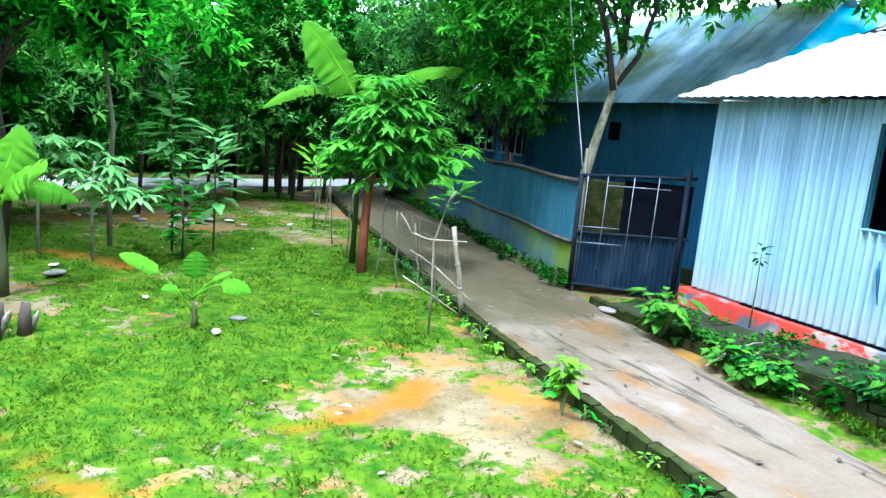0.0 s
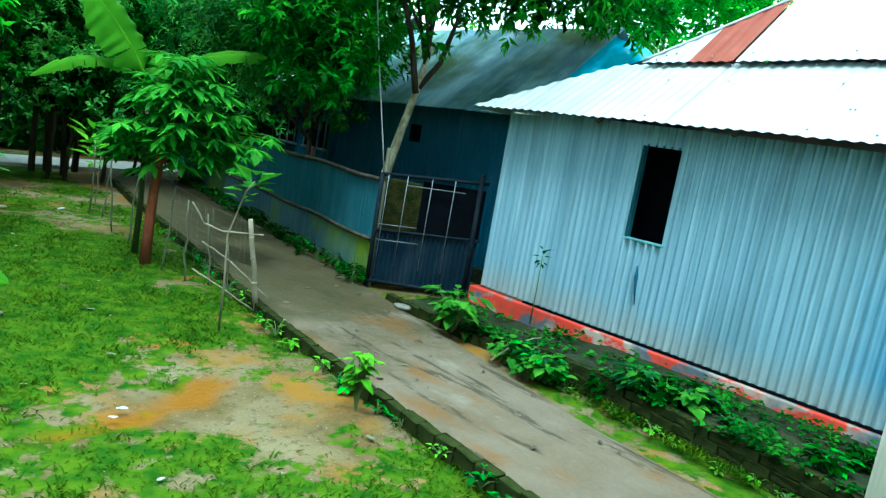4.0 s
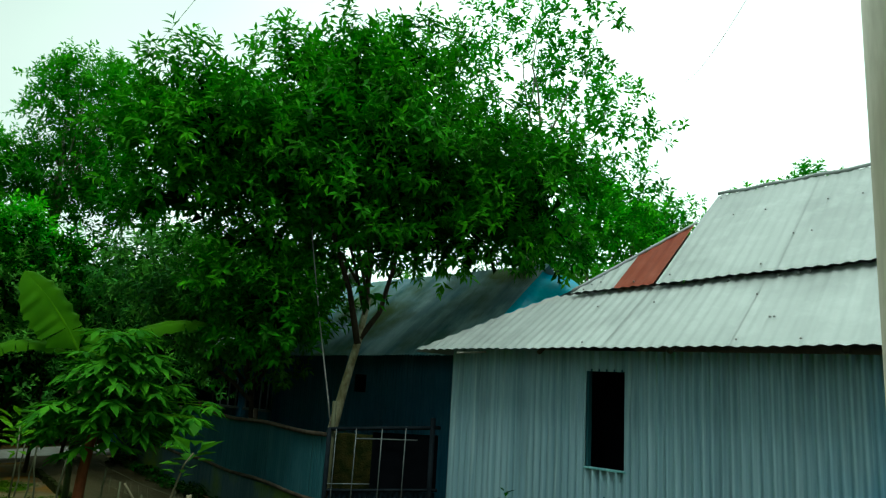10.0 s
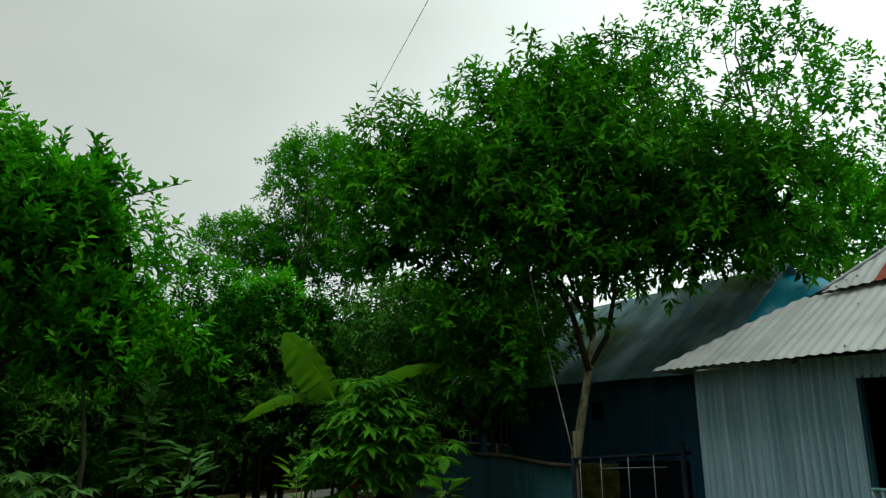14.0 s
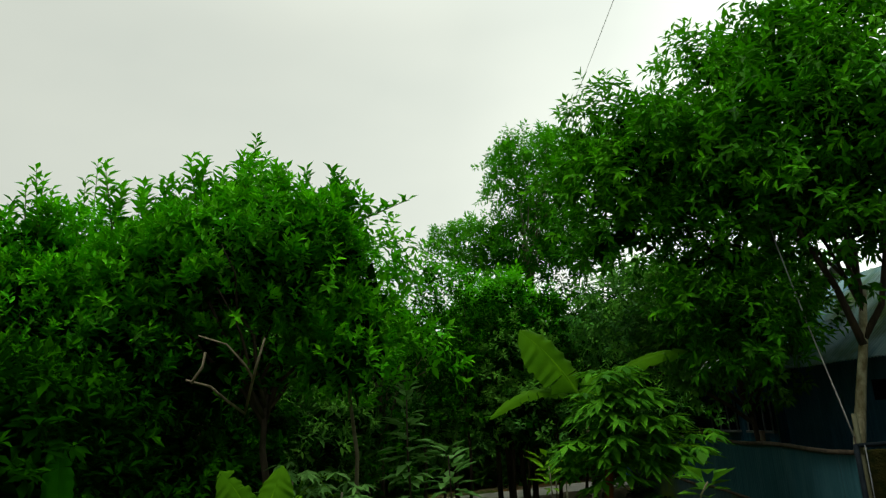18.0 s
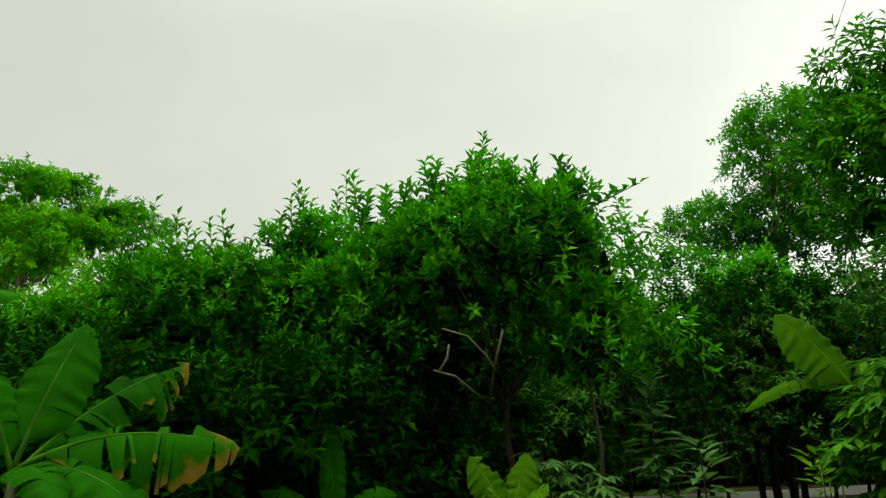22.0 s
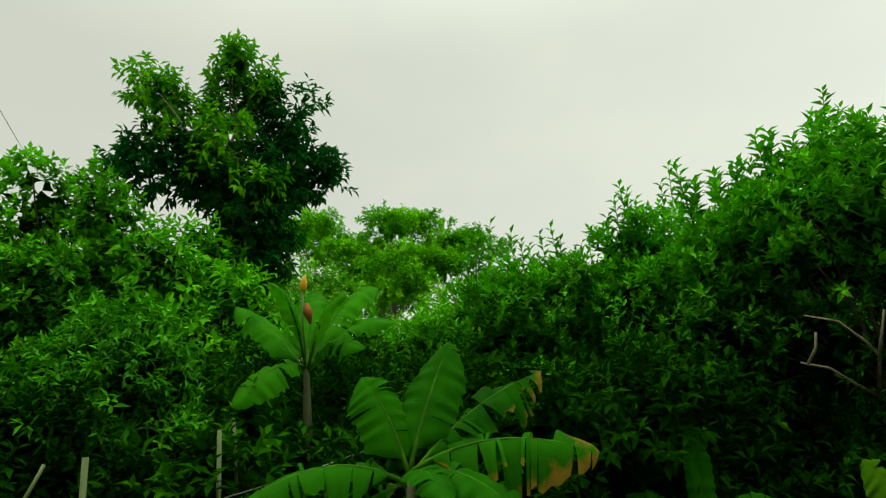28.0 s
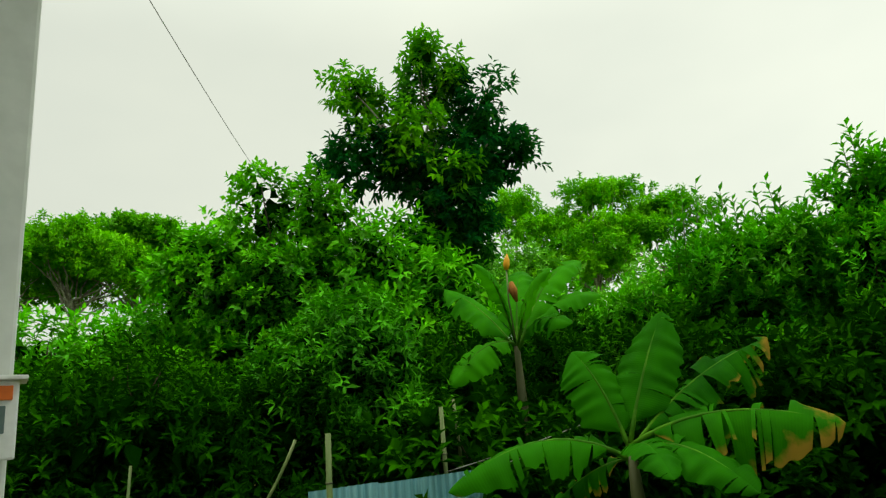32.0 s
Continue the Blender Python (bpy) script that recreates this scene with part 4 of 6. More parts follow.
# ---- the veranda that the view is from ----
ver = empty("veranda", None, "raised concrete veranda with round columns", "veranda", kind="structure")
COL_R = Vector((math.sin(radians(54.5)), math.cos(radians(54.5)), 0)) * 2.62
COL_L = Vector((math.sin(radians(-117.55)), math.cos(radians(-117.55)), 0)) * 2.6
axis = (COL_R - COL_L).normalized()
back = Vector((axis.y, -axis.x, 0))
fm = Matrix(((axis.x, -back.x, 0, 0), (axis.y, -back.y, 0, 0), (0, 0, 1, 0), (0, 0, 0, 1)))   # x along the columns, y outwards
yo = COL_R.dot(-back)
# wall_back is an unseen house body, made tall to block sky light from behind
for nm, lo, hi, mt in (("floor", (-6, yo - 3.0, -0.1), (COL_R.dot(axis) + 0.16, yo + 0.15, 1.05), "concrete_floor"), ("roof_slab", (-6, yo - 3.0, 4.9), (COL_R.dot(axis) + 0.4, yo + 0.25, 5.05), "concrete"),
                       ("wall_back", (-9, yo - 7.0, -0.1), (8, yo - 3.0, 7.4), "plaster")):
    ob = box_part(nm, lo, hi, M[mt], ver, bevel=0.01)
    ob.matrix_local = fm
p = COL_R
tube("column", [(p.x, p.y, 1.0), (p.x, p.y, 2.2), (p.x, p.y, 3.4), (p.x, p.y, 4.9)], 0.128, M["concrete"], ver, "round rendered concrete column", 32)
bm = box(bmesh.new(), -0.14, -0.14, 1.0, 0.14, 0.14, 4.9, 0.012)
ob = part("column", bm, M["plaster"], ver, "square rendered concrete column")
ob.matrix_local = Matrix.Translation(COL_L) @ Matrix.Rotation(radians(28), 4, "Z")

# ---- trees ----
TREES = random.Random(3)


def at(az, dist, z=0.0):
    """A place by compass angle (0 ahead, right positive) and distance from the veranda."""
    return Vector((math.sin(radians(az)) * dist, math.cos(radians(az)) * dist, z))


tree("mango_tree", (2.35, 12.0, 0), [(0, 0, -0.2), (0, 0, 1.0), (0.02, 0, 1.75), (0.17, 0, 2.5), (0.34, 0, 3.25), (0.5, 0.1, 4.1)], 0.11,
     [(0.5, 0.4, 6.4, 3.3, 2.8, 1.9), (0.55, 0.5, 8.25, 1.75, 1.6, 1.15), (-2.4, 0.4, 6.45, 1.5, 1.5, 1.0), (-2.6, 0.4, 7.0, 0.8, 0.8, 0.6), (-3.15, 0.2, 7.4, 0.4, 0.5, 0.6), (-1.1, 0.4, 7.8, 0.8, 0.8, 0.8), (-2.9, 0.3, 5.4, 0.9, 1.0, 0.5),
      (3.2, -0.6, 6.0, 1.45, 1.4, 1.1), (-1.3, 0.3, 3.8, 1.0, 1.0, 0.8), (-1.5, 0.2, 4.85, 0.9, 0.9, 0.5), (2.0, -0.4, 5.15, 1.6, 1.2, 0.45)],
     590, 80, 0.20, M["leaf_mango"], M["bark_lichen"], "spreading mango tree with a pale leaning trunk behind the gate", seed=2,
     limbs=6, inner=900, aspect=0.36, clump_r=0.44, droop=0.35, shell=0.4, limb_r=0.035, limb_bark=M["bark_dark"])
mango = bpy.data.objects["mango_tree"]
for pts_, r_ in ((((0.33, -0.02, 3.2), (0.12, 0.0, 4.1), (-0.25, 0.05, 5.1), (-0.5, 0.1, 6.2)), 0.06), (((0.36, 0.0, 3.3), (0.68, 0.0, 3.78), (0.88, 0.0, 4.6), (0.95, 0.1, 5.6)), 0.055)):
    tube("main_limb", pts_, [r_ * (1 - 0.16 * i) for i in range(4)], M["bark_dark"], mango, sides=9)
tree("light_tree", at(26.5, 19), [(0, 0, 0), (0.1, 0, 4), (0, 0.1, 7), (0.1, 0, 9.5)], 0.2,
     [(-0.9, 0.3, 12.2, 1.5, 1.4, 1.9), (1.05, -0.5, 12.7, 1.0, 1.0, 1.4), (1.6, -0.6, 9.6, 1.7, 1.6, 1.7), (-1.6, 0.4, 8.6, 2.0, 1.6, 1.5), (0.6, 0, 7.4, 2.4, 1.6, 1.2), (2.1, -0.9, 7.6, 1.0, 1.0, 1.1)],
     390, 30, 0.21, M["leaf_airy"], M["bark_grey"], "tall airy tree with light green leaves behind the houses", seed=4, limbs=10, aspect=0.46, clump_r=0.5, limb_r=0.04)
tree("feathery_tree", at(-11.0, 27), [(0, 0, 0), (0.2, 0, 5), (0, 0, 9)], 0.25,
     [(0.6, 0, 11.4, 1.7, 1.9, 1.9), (-2.3, 0, 9.0, 1.4, 1.4, 0.95), (-1.2, 0, 7.6, 1.1, 1.2, 0.7), (0.5, 0, 8.9, 1.8, 1.8, 1.2), (2.2, 0, 8.4, 1.1, 1.1, 0.9)],
     380, 64, 0.22, M["leaf_light"], M["bark_grey"], "feathery light green tree across the road", seed=5, limbs=12, aspect=0.36, clump_r=0.5)
tree("lane_tree", at(4.6, 15.6), [(0, 0, 0), (0.1, 0, 1.4), (0, 0.1, 2.4)], 0.09,
     [(0, 0, 3.35, 1.0, 1.0, 0.75), (-1.0, -0.2, 4.0, 1.2, 1.0, 1.0), (0.5, -0.2, 4.4, 1.1, 1.0, 0.8), (-1.9, 0.1, 4.4, 1.2, 1.0, 0.9)],
     240, 50, 0.2, M["leaf_shade"], M["bark_dark"], "leafy tree hanging over the tin fence", seed=7, limbs=8, aspect=0.36, clump_r=0.42, droop=0.4)
tree("guava_tree", at(-33.0, 12.3), [(0, 0, 0), (0.1, 0.1, 1.2), (-0.05, 0.1, 2.2), (0.1, 0, 3.1)], 0.09,
     [(0, 0, 5.3, 1.7, 1.6, 1.4), (-0.1, 0, 6.2, 0.7, 0.7, 0.6), (0.95, 0.6, 6.0, 0.5, 0.5, 0.5), (-1.1, -0.7, 5.9, 0.5, 0.5, 0.5), (1.45, 0.9, 4.5, 0.7, 0.7, 0.8), (1.1, 0.5, 5.3, 0.8, 0.7, 0.9), (-1.4, -0.8, 5.0, 1.2, 1.2, 1.1),
      (-0.8, 0, 3.6, 1.5, 1.1, 0.8), (1.3, 0.5, 3.7, 1.0, 0.9, 0.8), (-1.9, -1.2, 3.9, 1.0, 1.0, 1.2)],
     560, 46, 0.19, M["leaf_guava"], M["bark_dark"], "bushy fruit tree with upright leafy shoots and bare crooked branches", seed=6, limbs=16, inner=1500,
     aspect=0.42, clump_r=0.30, droop=-0.1, upward=0.3, limb_r=0.04)


def spray(ob, az, el, d, up, lean, mat, seed, leaf=0.2):
    """One upright leafy shoot growing out of a tree, as a part of it."""
    rng = np.random.default_rng(seed)
    r = Vector((math.cos(radians(az)), -math.sin(radians(az)), 0))
    top = at(az, d, 2.6 + d * math.tan(radians(el))) - ob.location
    low = top - r * lean - Vector((0, 0, up))
    n = 22
    s = np.linspace(0.15, 1, n)[:, None]
    pos = np.array([low]) * (1 - s) + np.array([top]) * s
    ang = np.arange(n) * 2.4
    al = np.stack([np.cos(ang), np.sin(ang), 0.35 + 0.5 * s[:, 0]], 1) + rng.normal(size=(n, 3)) * 0.25
    L = leaf * (1.15 - 0.45 * s[:, 0]) * rng.uniform(0.85, 1.2, n)
    v, f = leaf_arrays(pos, al, np.tile([0, 0, 1.0], (n, 1)), L, L * 0.42)
    tube("shoot", [low, (low + top) / 2, top], [0.016, 0.011, 0.005], M["bamboo_green"], ob, sides=5)
    fast_mesh("shoot_foliage", v, f, mat, ob, young=np.repeat(np.clip(0.1 + rng.random() * s[:, 0], 0, 1), 4))


guava = bpy.data.objects["guava_tree"]
for k, (az, el, up, lean) in enumerate(((-33.3, 22.6, 1.0, 0.12), (-34.6, 20.9, 0.9, -0.1), (-37.5, 20.8, 0.8, 0.05), (-38.6, 20.7, 0.8, -0.1), (-29.2, 20.0, 0.8, 0.05), (-27.0, 20.2, 0.8, -0.1), (-26.3, 19.6, 0.8, 0.1),
                                       (-20.6, 17.5, 0.35, 0.9), (-31.5, 20.5, 0.7, 0.0), (-44.9, 19.8, 1.1, -0.15), (-43.5, 18.4, 0.8, 0.15), (-42.0, 18.6, 0.7, 0.0), (-40.2, 19.0, 0.8, 0.1), (-36.0, 20.0, 0.7, 0.0))):
    spray(guava, az, el, 12.2, up, lean, M["leaf_guava"], 600 + k, 0.29)
for k, pts_ in enumerate((((-0.05, -0.4, 2.79), (0.5, -0.99, 3.29), (0.57, -1.3, 3.48), (0.35, -1.46, 3.8), (0.03, -1.7, 3.94)),
                          ((0.5, -0.99, 3.29), (0.7, -1.22, 3.44), (0.76, -1.18, 3.67), (0.81, -1.15, 3.88)),
                          ((-0.05, -0.4, 2.79), (0.18, -1.21, 2.99), (0.17, -1.59, 3.19), (-0.1, -1.8, 3.3)),
                          ((-0.04, -1.75, 3.25), (0.08, -1.66, 3.48), (0.11, -1.64, 3.69)))):
    tube("bare_branch", pts_, [0.024 - 0.003 * i for i in range(len(pts_))], M["twig_pale"], guava, sides=7)

# azimuth, distance, elevation of the dense crown's top, its radius, tips of the long shoots above it
LEFT = [(-49.5, 13.2, 15.6, 0.55, ((-49.5, 18.9), (-49.0, 18.3), (-50.1, 17.9), (-48.4, 17.6), (-50.8, 16.6))),
        (-55.6, 13.6, 12.8, 1.0, ((-55.6, 16.3), (-56.6, 15.8), (-54.9, 15.2), (-57.6, 15.0), (-53.7, 13.9))),
        (-60.4, 13.3, 12.8, 1.0, ((-60.7, 17.1), (-59.0, 16.2), (-61.9, 16.4), (-58.2, 15.4), (-62.8, 16.2), (-60.0, 15.6))),
        (-45.6, 14.0, 15.2, 1.1, ((-45.4, 19.8), (-44.6, 18.9), (-46.2, 18.6), (-43.6, 18.4))),
        (-52.4, 14.5, 10.6, 1.1, ((-52.5, 15.7), (-51.6, 15.4), (-53.2, 14.8), (-51.0, 14.6))),
        (-58.0, 16.5, 12.0, 1.5, ((-57.0, 14.0), (-59.0, 13.6))),
        (-66.0, 14.5, 9.2, 1.5, ((-65.0, 11.4), (-67.2, 10.8), (-63.6, 11.6))),
        (-71.0, 15.5, 8.8, 1.5, ((-70.0, 10.4), (-72.2, 10.0)))]
for k, (az, d, el, r, tips) in enumerate(LEFT):
    top = 2.6 + d * math.tan(radians(el))
    yt = tree("young_tree", at(az, d), [(0, 0, 0), (0.08, 0, 1.5), (0, 0.05, 2.6), (0.05, 0, 3.6)], 0.06,
              [(0, 0, top - 0.9, r, r, 0.9), (0.3 * (-1) ** k, 0, top - 1.9, r * 1.25, r * 1.25, 1.0), (-0.4, 0, top - 2.8, max(1.0, r * 1.2), r * 1.1, 1.0), (0.5, 0.2, top - 3.6, max(1.0, r * 1.1), r, 0.9)],
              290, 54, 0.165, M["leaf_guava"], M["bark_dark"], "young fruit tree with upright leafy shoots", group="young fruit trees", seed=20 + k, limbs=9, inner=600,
              aspect=0.44, clump_r=0.30, droop=-0.1, upward=0.3, limb_r=0.03)
    for q, (a_, e_) in enumerate(tips):
        up_ = d * (math.tan(radians(e_)) - math.tan(radians(el))) + 0.6
        spray(yt, a_, e_, d, max(0.7, up_), TREES.uniform(-0.2, 0.2), M["leaf_guava"], 700 + 10 * k + q, 0.27)

# lime lobes: new leaves, with the sunlit top left put into the colour
tree("tall_tree", at(-82.0, 16.2), [(0, 0, 0), (0.1, 0.1, 3.5), (0, 0, 6.5), (0, 0.05, 8.6)], 0.14,
     [(-0.1, 0.05, 8.9, 1.0, 1.3, 0.9), (0, -0.15, 10.85, 0.5, 0.42, 0.85), (0, -1.75, 10.4, 0.45, 0.42, 0.75), (0.1, 1.2, 10.6, 0.5, 0.55, 0.8), (0.1, 1.5, 9.2, 0.6, 0.8, 0.6), (0.1, 2.0, 8.95, 0.42, 0.4, 0.38),
      (0, -1.8, 9.1, 0.7, 0.9, 0.7), (0, 0.2, 7.6, 0.9, 0.9, 0.9), (0, 0.2, 6.6, 0.7, 0.7, 0.7),
      (0.2, -1.95, 10.95, 0.4, 0.34, 0.5), (0.2, -0.2, 11.75, 0.4, 0.3, 0.4), (0.7, -0.5, 9.75, 0.4, 0.42, 0.35), (0.8, 0.25, 8.35, 0.35, 0.5, 0.25), (0.4, 0.55, 11.2, 0.3, 0.25, 0.35), (0.8, -0.8, 8.9, 0.35, 0.4, 0.3)],
     290, 44, 0.26, M["leaf_tall"], M["bark_grey"], "tall tree with glossy drooping leaves above the thicket", seed=31, limbs=16, inner=160, lit_flush=(0, 0.4, 0.9, 0.0, 0, 0, 0, 0, 0.2, 2.6, 2.3, 2.2, 2.0, 2.2, 1.8), aspect=0.42, clump_r=0.25, droop=0.5, limb_r=0.06)
tree("round_tree", at(-95.0, 15.5), [(0, 0, 0), (0, 0.1, 3.0), (0.1, 0, 5.0)], 0.13,
     [(0, 0, 5.6, 1.5, 2.2, 1.8), (0, -0.45, 7.75, 0.75, 0.65, 0.9), (0, 0.6, 7.55, 0.65, 0.55, 0.85), (0, 1.1, 7.15, 0.65, 0.55, 0.85), (0, -1.6, 6.3, 1.0, 1.2, 1.2), (0, 1.4, 4.6, 1.4, 1.5, 1.6), (0, -1.0, 3.8, 1.5, 1.7, 1.4)],
     460, 46, 0.19, M["leaf_round"], M["bark_dark"], "dense round-leaved tree in the thicket", seed=32, limbs=10, inner=1700, aspect=0.6, clump_r=0.36)
tree("lower_tree", at(-90.5, 11.5), [(0, 0, 0), (0.1, 0, 1.2), (0, 0.1, 2.4)], 0.07,
     [(0, 0, 3.6, 1.1, 1.3, 1.1), (0, -0.7, 2.9, 1.0, 1.2, 0.9), (0, 0.6, 2.6, 1.0, 1.1, 0.9), (0, 0.2, 4.3, 0.6, 0.8, 0.5)],
     240, 40, 0.2, M["leaf_airy"], M["bark_dark"], "leafy small tree with narrow drooping leaves", seed=33, limbs=8, inner=1000, aspect=0.3, clump_r=0.28, droop=0.4)
for k, (az, d, top, mt) in enumerate(((-87.3, 15.3, 7.3, "leaf_guava"), (-101.0, 17.5, 7.2, "leaf_guava"), (-106.5, 18.5, 5.8, "leaf_guava"), (-112.5, 17.0, 5.4, "leaf_guava"), (-75.5, 18.0, 5.5, "leaf_guava"), (-118.5, 17.5, 5.4, "leaf_guava"), (-84.0, 15.0, 5.6, "leaf_guava"))):
    tree("thicket_tree", at(az, d), [(0, 0, 0), (0.1, 0.1, 2.0), (0, 0, 4.0)], 0.1,
         [(0, 0, top - 1.2, 1.3, 1.4, 1.1), (0.3, 1.1, top - 2.2, 1.3, 1.3, 1.2), (-0.2, -1.1, top - 2.6, 1.3, 1.3, 1.2), (0, 0.2, top - 3.9, 1.6, 1.8, 1.1)],
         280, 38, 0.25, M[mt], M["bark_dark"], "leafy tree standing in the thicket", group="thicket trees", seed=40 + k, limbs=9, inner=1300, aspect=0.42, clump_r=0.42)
RAIN = [(-76.0, 47, 18.0), (-69.6, 46, 17.7), (-63.8, 47, 15.9), (-101.0, 46, 15.4), (-106.2, 46, 16.4), (-111.0, 44, 15.4), (-116.5, 46, 15.4)]
for k, (az, d, top) in enumerate(RAIN):
    rr = random.Random(50 + k)
    bl = []
    for q in range(17):
        sink = (q / 16) ** 1.3 * (6.4 if k < 3 else 3.2)
        reach = min(4.6, 1.6 + 1.1 * sink ** 0.9)
        w_ = rr.uniform(0, 6.283)
        bl.append((reach * math.cos(w_), reach * math.sin(w_), top - 0.5 - sink, rr.uniform(1.5, 2.6), rr.uniform(1.5, 2.6), rr.uniform(0.28, 0.42)))
    tree("rain_tree", at(az, d), [(0, 0, 0), (0.3, 0, 5), (0, 0.3, 9), (0.1, 0, 11.5)], 0.35, bl, 330, 60, 0.30, M["leaf_rain"], M["bark_grey"],
         "wide flat-topped tree far beyond the thicket", group="flat-topped trees", seed=50 + k, limbs=18, aspect=0.5, clump_r=0.55, shell=0.2, limb_r=0.075)

# far woods that close the view, and the thicket under the trees
WOODS = [(36.5, 38, 14.0), (41.5, 40, 14.3), (51.2, 46, 16.2), (-30, 30, 7.5), (-22, 28, 5.8), (-15, 30, 5.4), (-37, 26, 8.5), (-4, 32, 6.4), (4, 36, 7.0), (14, 36, 8.0), (30, 40, 13.0), (39, 42, 12.5), (48, 44, 9.5), (60, 44, 9.0),
         (-48, 30, 8.4), (-58, 32, 8.6), (-68, 34, 8.8), (-80, 32, 10.5), (-92, 34, 11.0), (-104, 34, 7.6), (-116, 34, 7.4), (-128, 34, 9.0), (-42, 46, 12), (-34, 46, 10.5), (-26, 47, 8.4), (-18, 46, 7.8), (-10, 47, 9.2), (-2, 47, 8.4), (7, 48, 9.0), (17, 48, 9.6), (150, 40, 9.0), (105, 40, 9.0), (-165, 40, 9.0)]
for k, (az, d, h) in enumerate(WOODS):
    rng = np.random.default_rng(70 + k)
    c = at(az, d)
    bl = []
    for j in range(9):
        q = c + Vector((rng.uniform(-3.6, 3.6), rng.uniform(-3.0, 3.0), 0))
        r = rng.uniform(1.6, 2.6)
        bl.append((q.x, q.y, h * (0.10 + 0.88 * (j / 8) ** 0.9) - r * 0.6, r, r, r * 0.85))
    (v, f, yo_), cc = crown_arrays(rng, bl, 330, 45, 0.34, 0.45, 0.8, 0.2, 0.3)
    w = empty("far_woods", None, "dense dark wood closing the view", "woods", kind="stuff")
    fast_mesh("foliage", v, f, M["leaf_guava" if k < 3 else "leaf_shade" if 3 <= k < 8 else "leaf_far"], w, young=yo_)
    for j in range(3):
        b = c + Vector((rng.uniform(-4, 4), rng.uniform(-3, 1), 0))
        tube("trunk", [b, b + Vector((rng.uniform(-.3, .3), 0, h * 0.35)), b + Vector((rng.uniform(-.5, .5), 0, h * 0.75))], [0.14, 0.11, 0.06], M["bark_dark"], w, sides=7)

for k, (az, d, top) in enumerate(((-20.6, 17.0, 6.3), (-17.0, 18.5, 6.2), (-24.0, 16.0, 5.4), (-13.6, 19.0, 6.2), (-10.0, 19.5, 6.5), (-6.3, 19.5, 7.3), (-2.6, 20.5, 7.5), (0.8, 20.0, 7.0), (4.2, 19.5, 6.4))):
    tree("airy_bush", at(az, d), [(0, 0, 0), (0.1, 0, 1.5), (0, 0.1, 3.0)], 0.05,
         [(0, 0, top - 1.0, 0.8, 0.8, 0.9), (0.7, 0.2, top - 2.0, 1.0, 1.0, 1.0), (-0.7, 0, top - 2.4, 1.0, 1.0, 1.0), (0, 0, top - 3.6, 1.3, 1.2, 0.9)],
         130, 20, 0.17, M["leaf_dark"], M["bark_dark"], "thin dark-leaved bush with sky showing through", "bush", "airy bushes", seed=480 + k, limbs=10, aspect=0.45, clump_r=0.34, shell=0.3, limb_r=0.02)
BUSH = [(-40, 13.5, 3.2), (-36, 15.5, 3.4), (-45, 12.5, 3.4), (-50, 11.5, 3.3), (-55, 11.5, 3.6), (-60, 11.0, 3.6), (-65, 12, 3.8), (-70, 13, 4.4), (-75, 13.5, 4.6), (-80, 12.5, 4.2),
        (-85, 13, 4.0), (-97, 11.5, 3.4), (-102, 12, 4.0), (-107, 11.5, 3.8), (-112, 12, 4.2), (-117, 12, 4.0), (-123, 12, 4.0)]
ROADSIDE = [(-25, 19, 3.8), (-19, 21, 3.4), (-29, 16.5, 3.6), (-8, 21, 3.2), (-3.5, 20, 3.4), (-12.5, 19.0, 3.6), (-31, 25, 3.2), (-27, 25, 3.0), (-23.5, 25.5, 3.2), (-20, 26, 3.0), (-16.5, 26, 3.2), (-13, 26.5, 3.2), (-9.5, 27, 3.0), (-6, 28, 3.4), (-35, 24, 3.2)]
BUSH = BUSH + ROADSIDE + [(-77.0, 9.9, 2.9), (-73.0, 10.2, 2.7)]
for k, (az, d, h) in enumerate(BUSH):
    rr = random.Random(200 + k)
    bl = [(rr.uniform(-1.1, 1.1), rr.uniform(-1.1, 1.1), h * q, rr.uniform(0.8, 1.25), rr.uniform(0.8, 1.25), h * 0.26) for q in (0.28, 0.45, 0.62, 0.76, 0.36)]
    if 17 <= k < 23:
        bl = [(x, y, z + 1.2, a, b, c) for x, y, z, a, b, c in bl]
    # the shade at the thicket's foot is put into the bushes' leaf colour
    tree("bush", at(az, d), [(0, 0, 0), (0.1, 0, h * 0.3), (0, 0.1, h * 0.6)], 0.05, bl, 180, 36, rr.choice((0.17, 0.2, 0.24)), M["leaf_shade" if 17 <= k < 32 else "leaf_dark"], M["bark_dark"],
         "leafy bush of the thicket, coloured dark for its shade", "bush", "thicket bushes", seed=200 + k, limbs=6, inner=350, aspect=rr.choice((0.4, 0.5, 0.32)), clump_r=0.38, limb_r=0.025)

# ---- banana plants ----


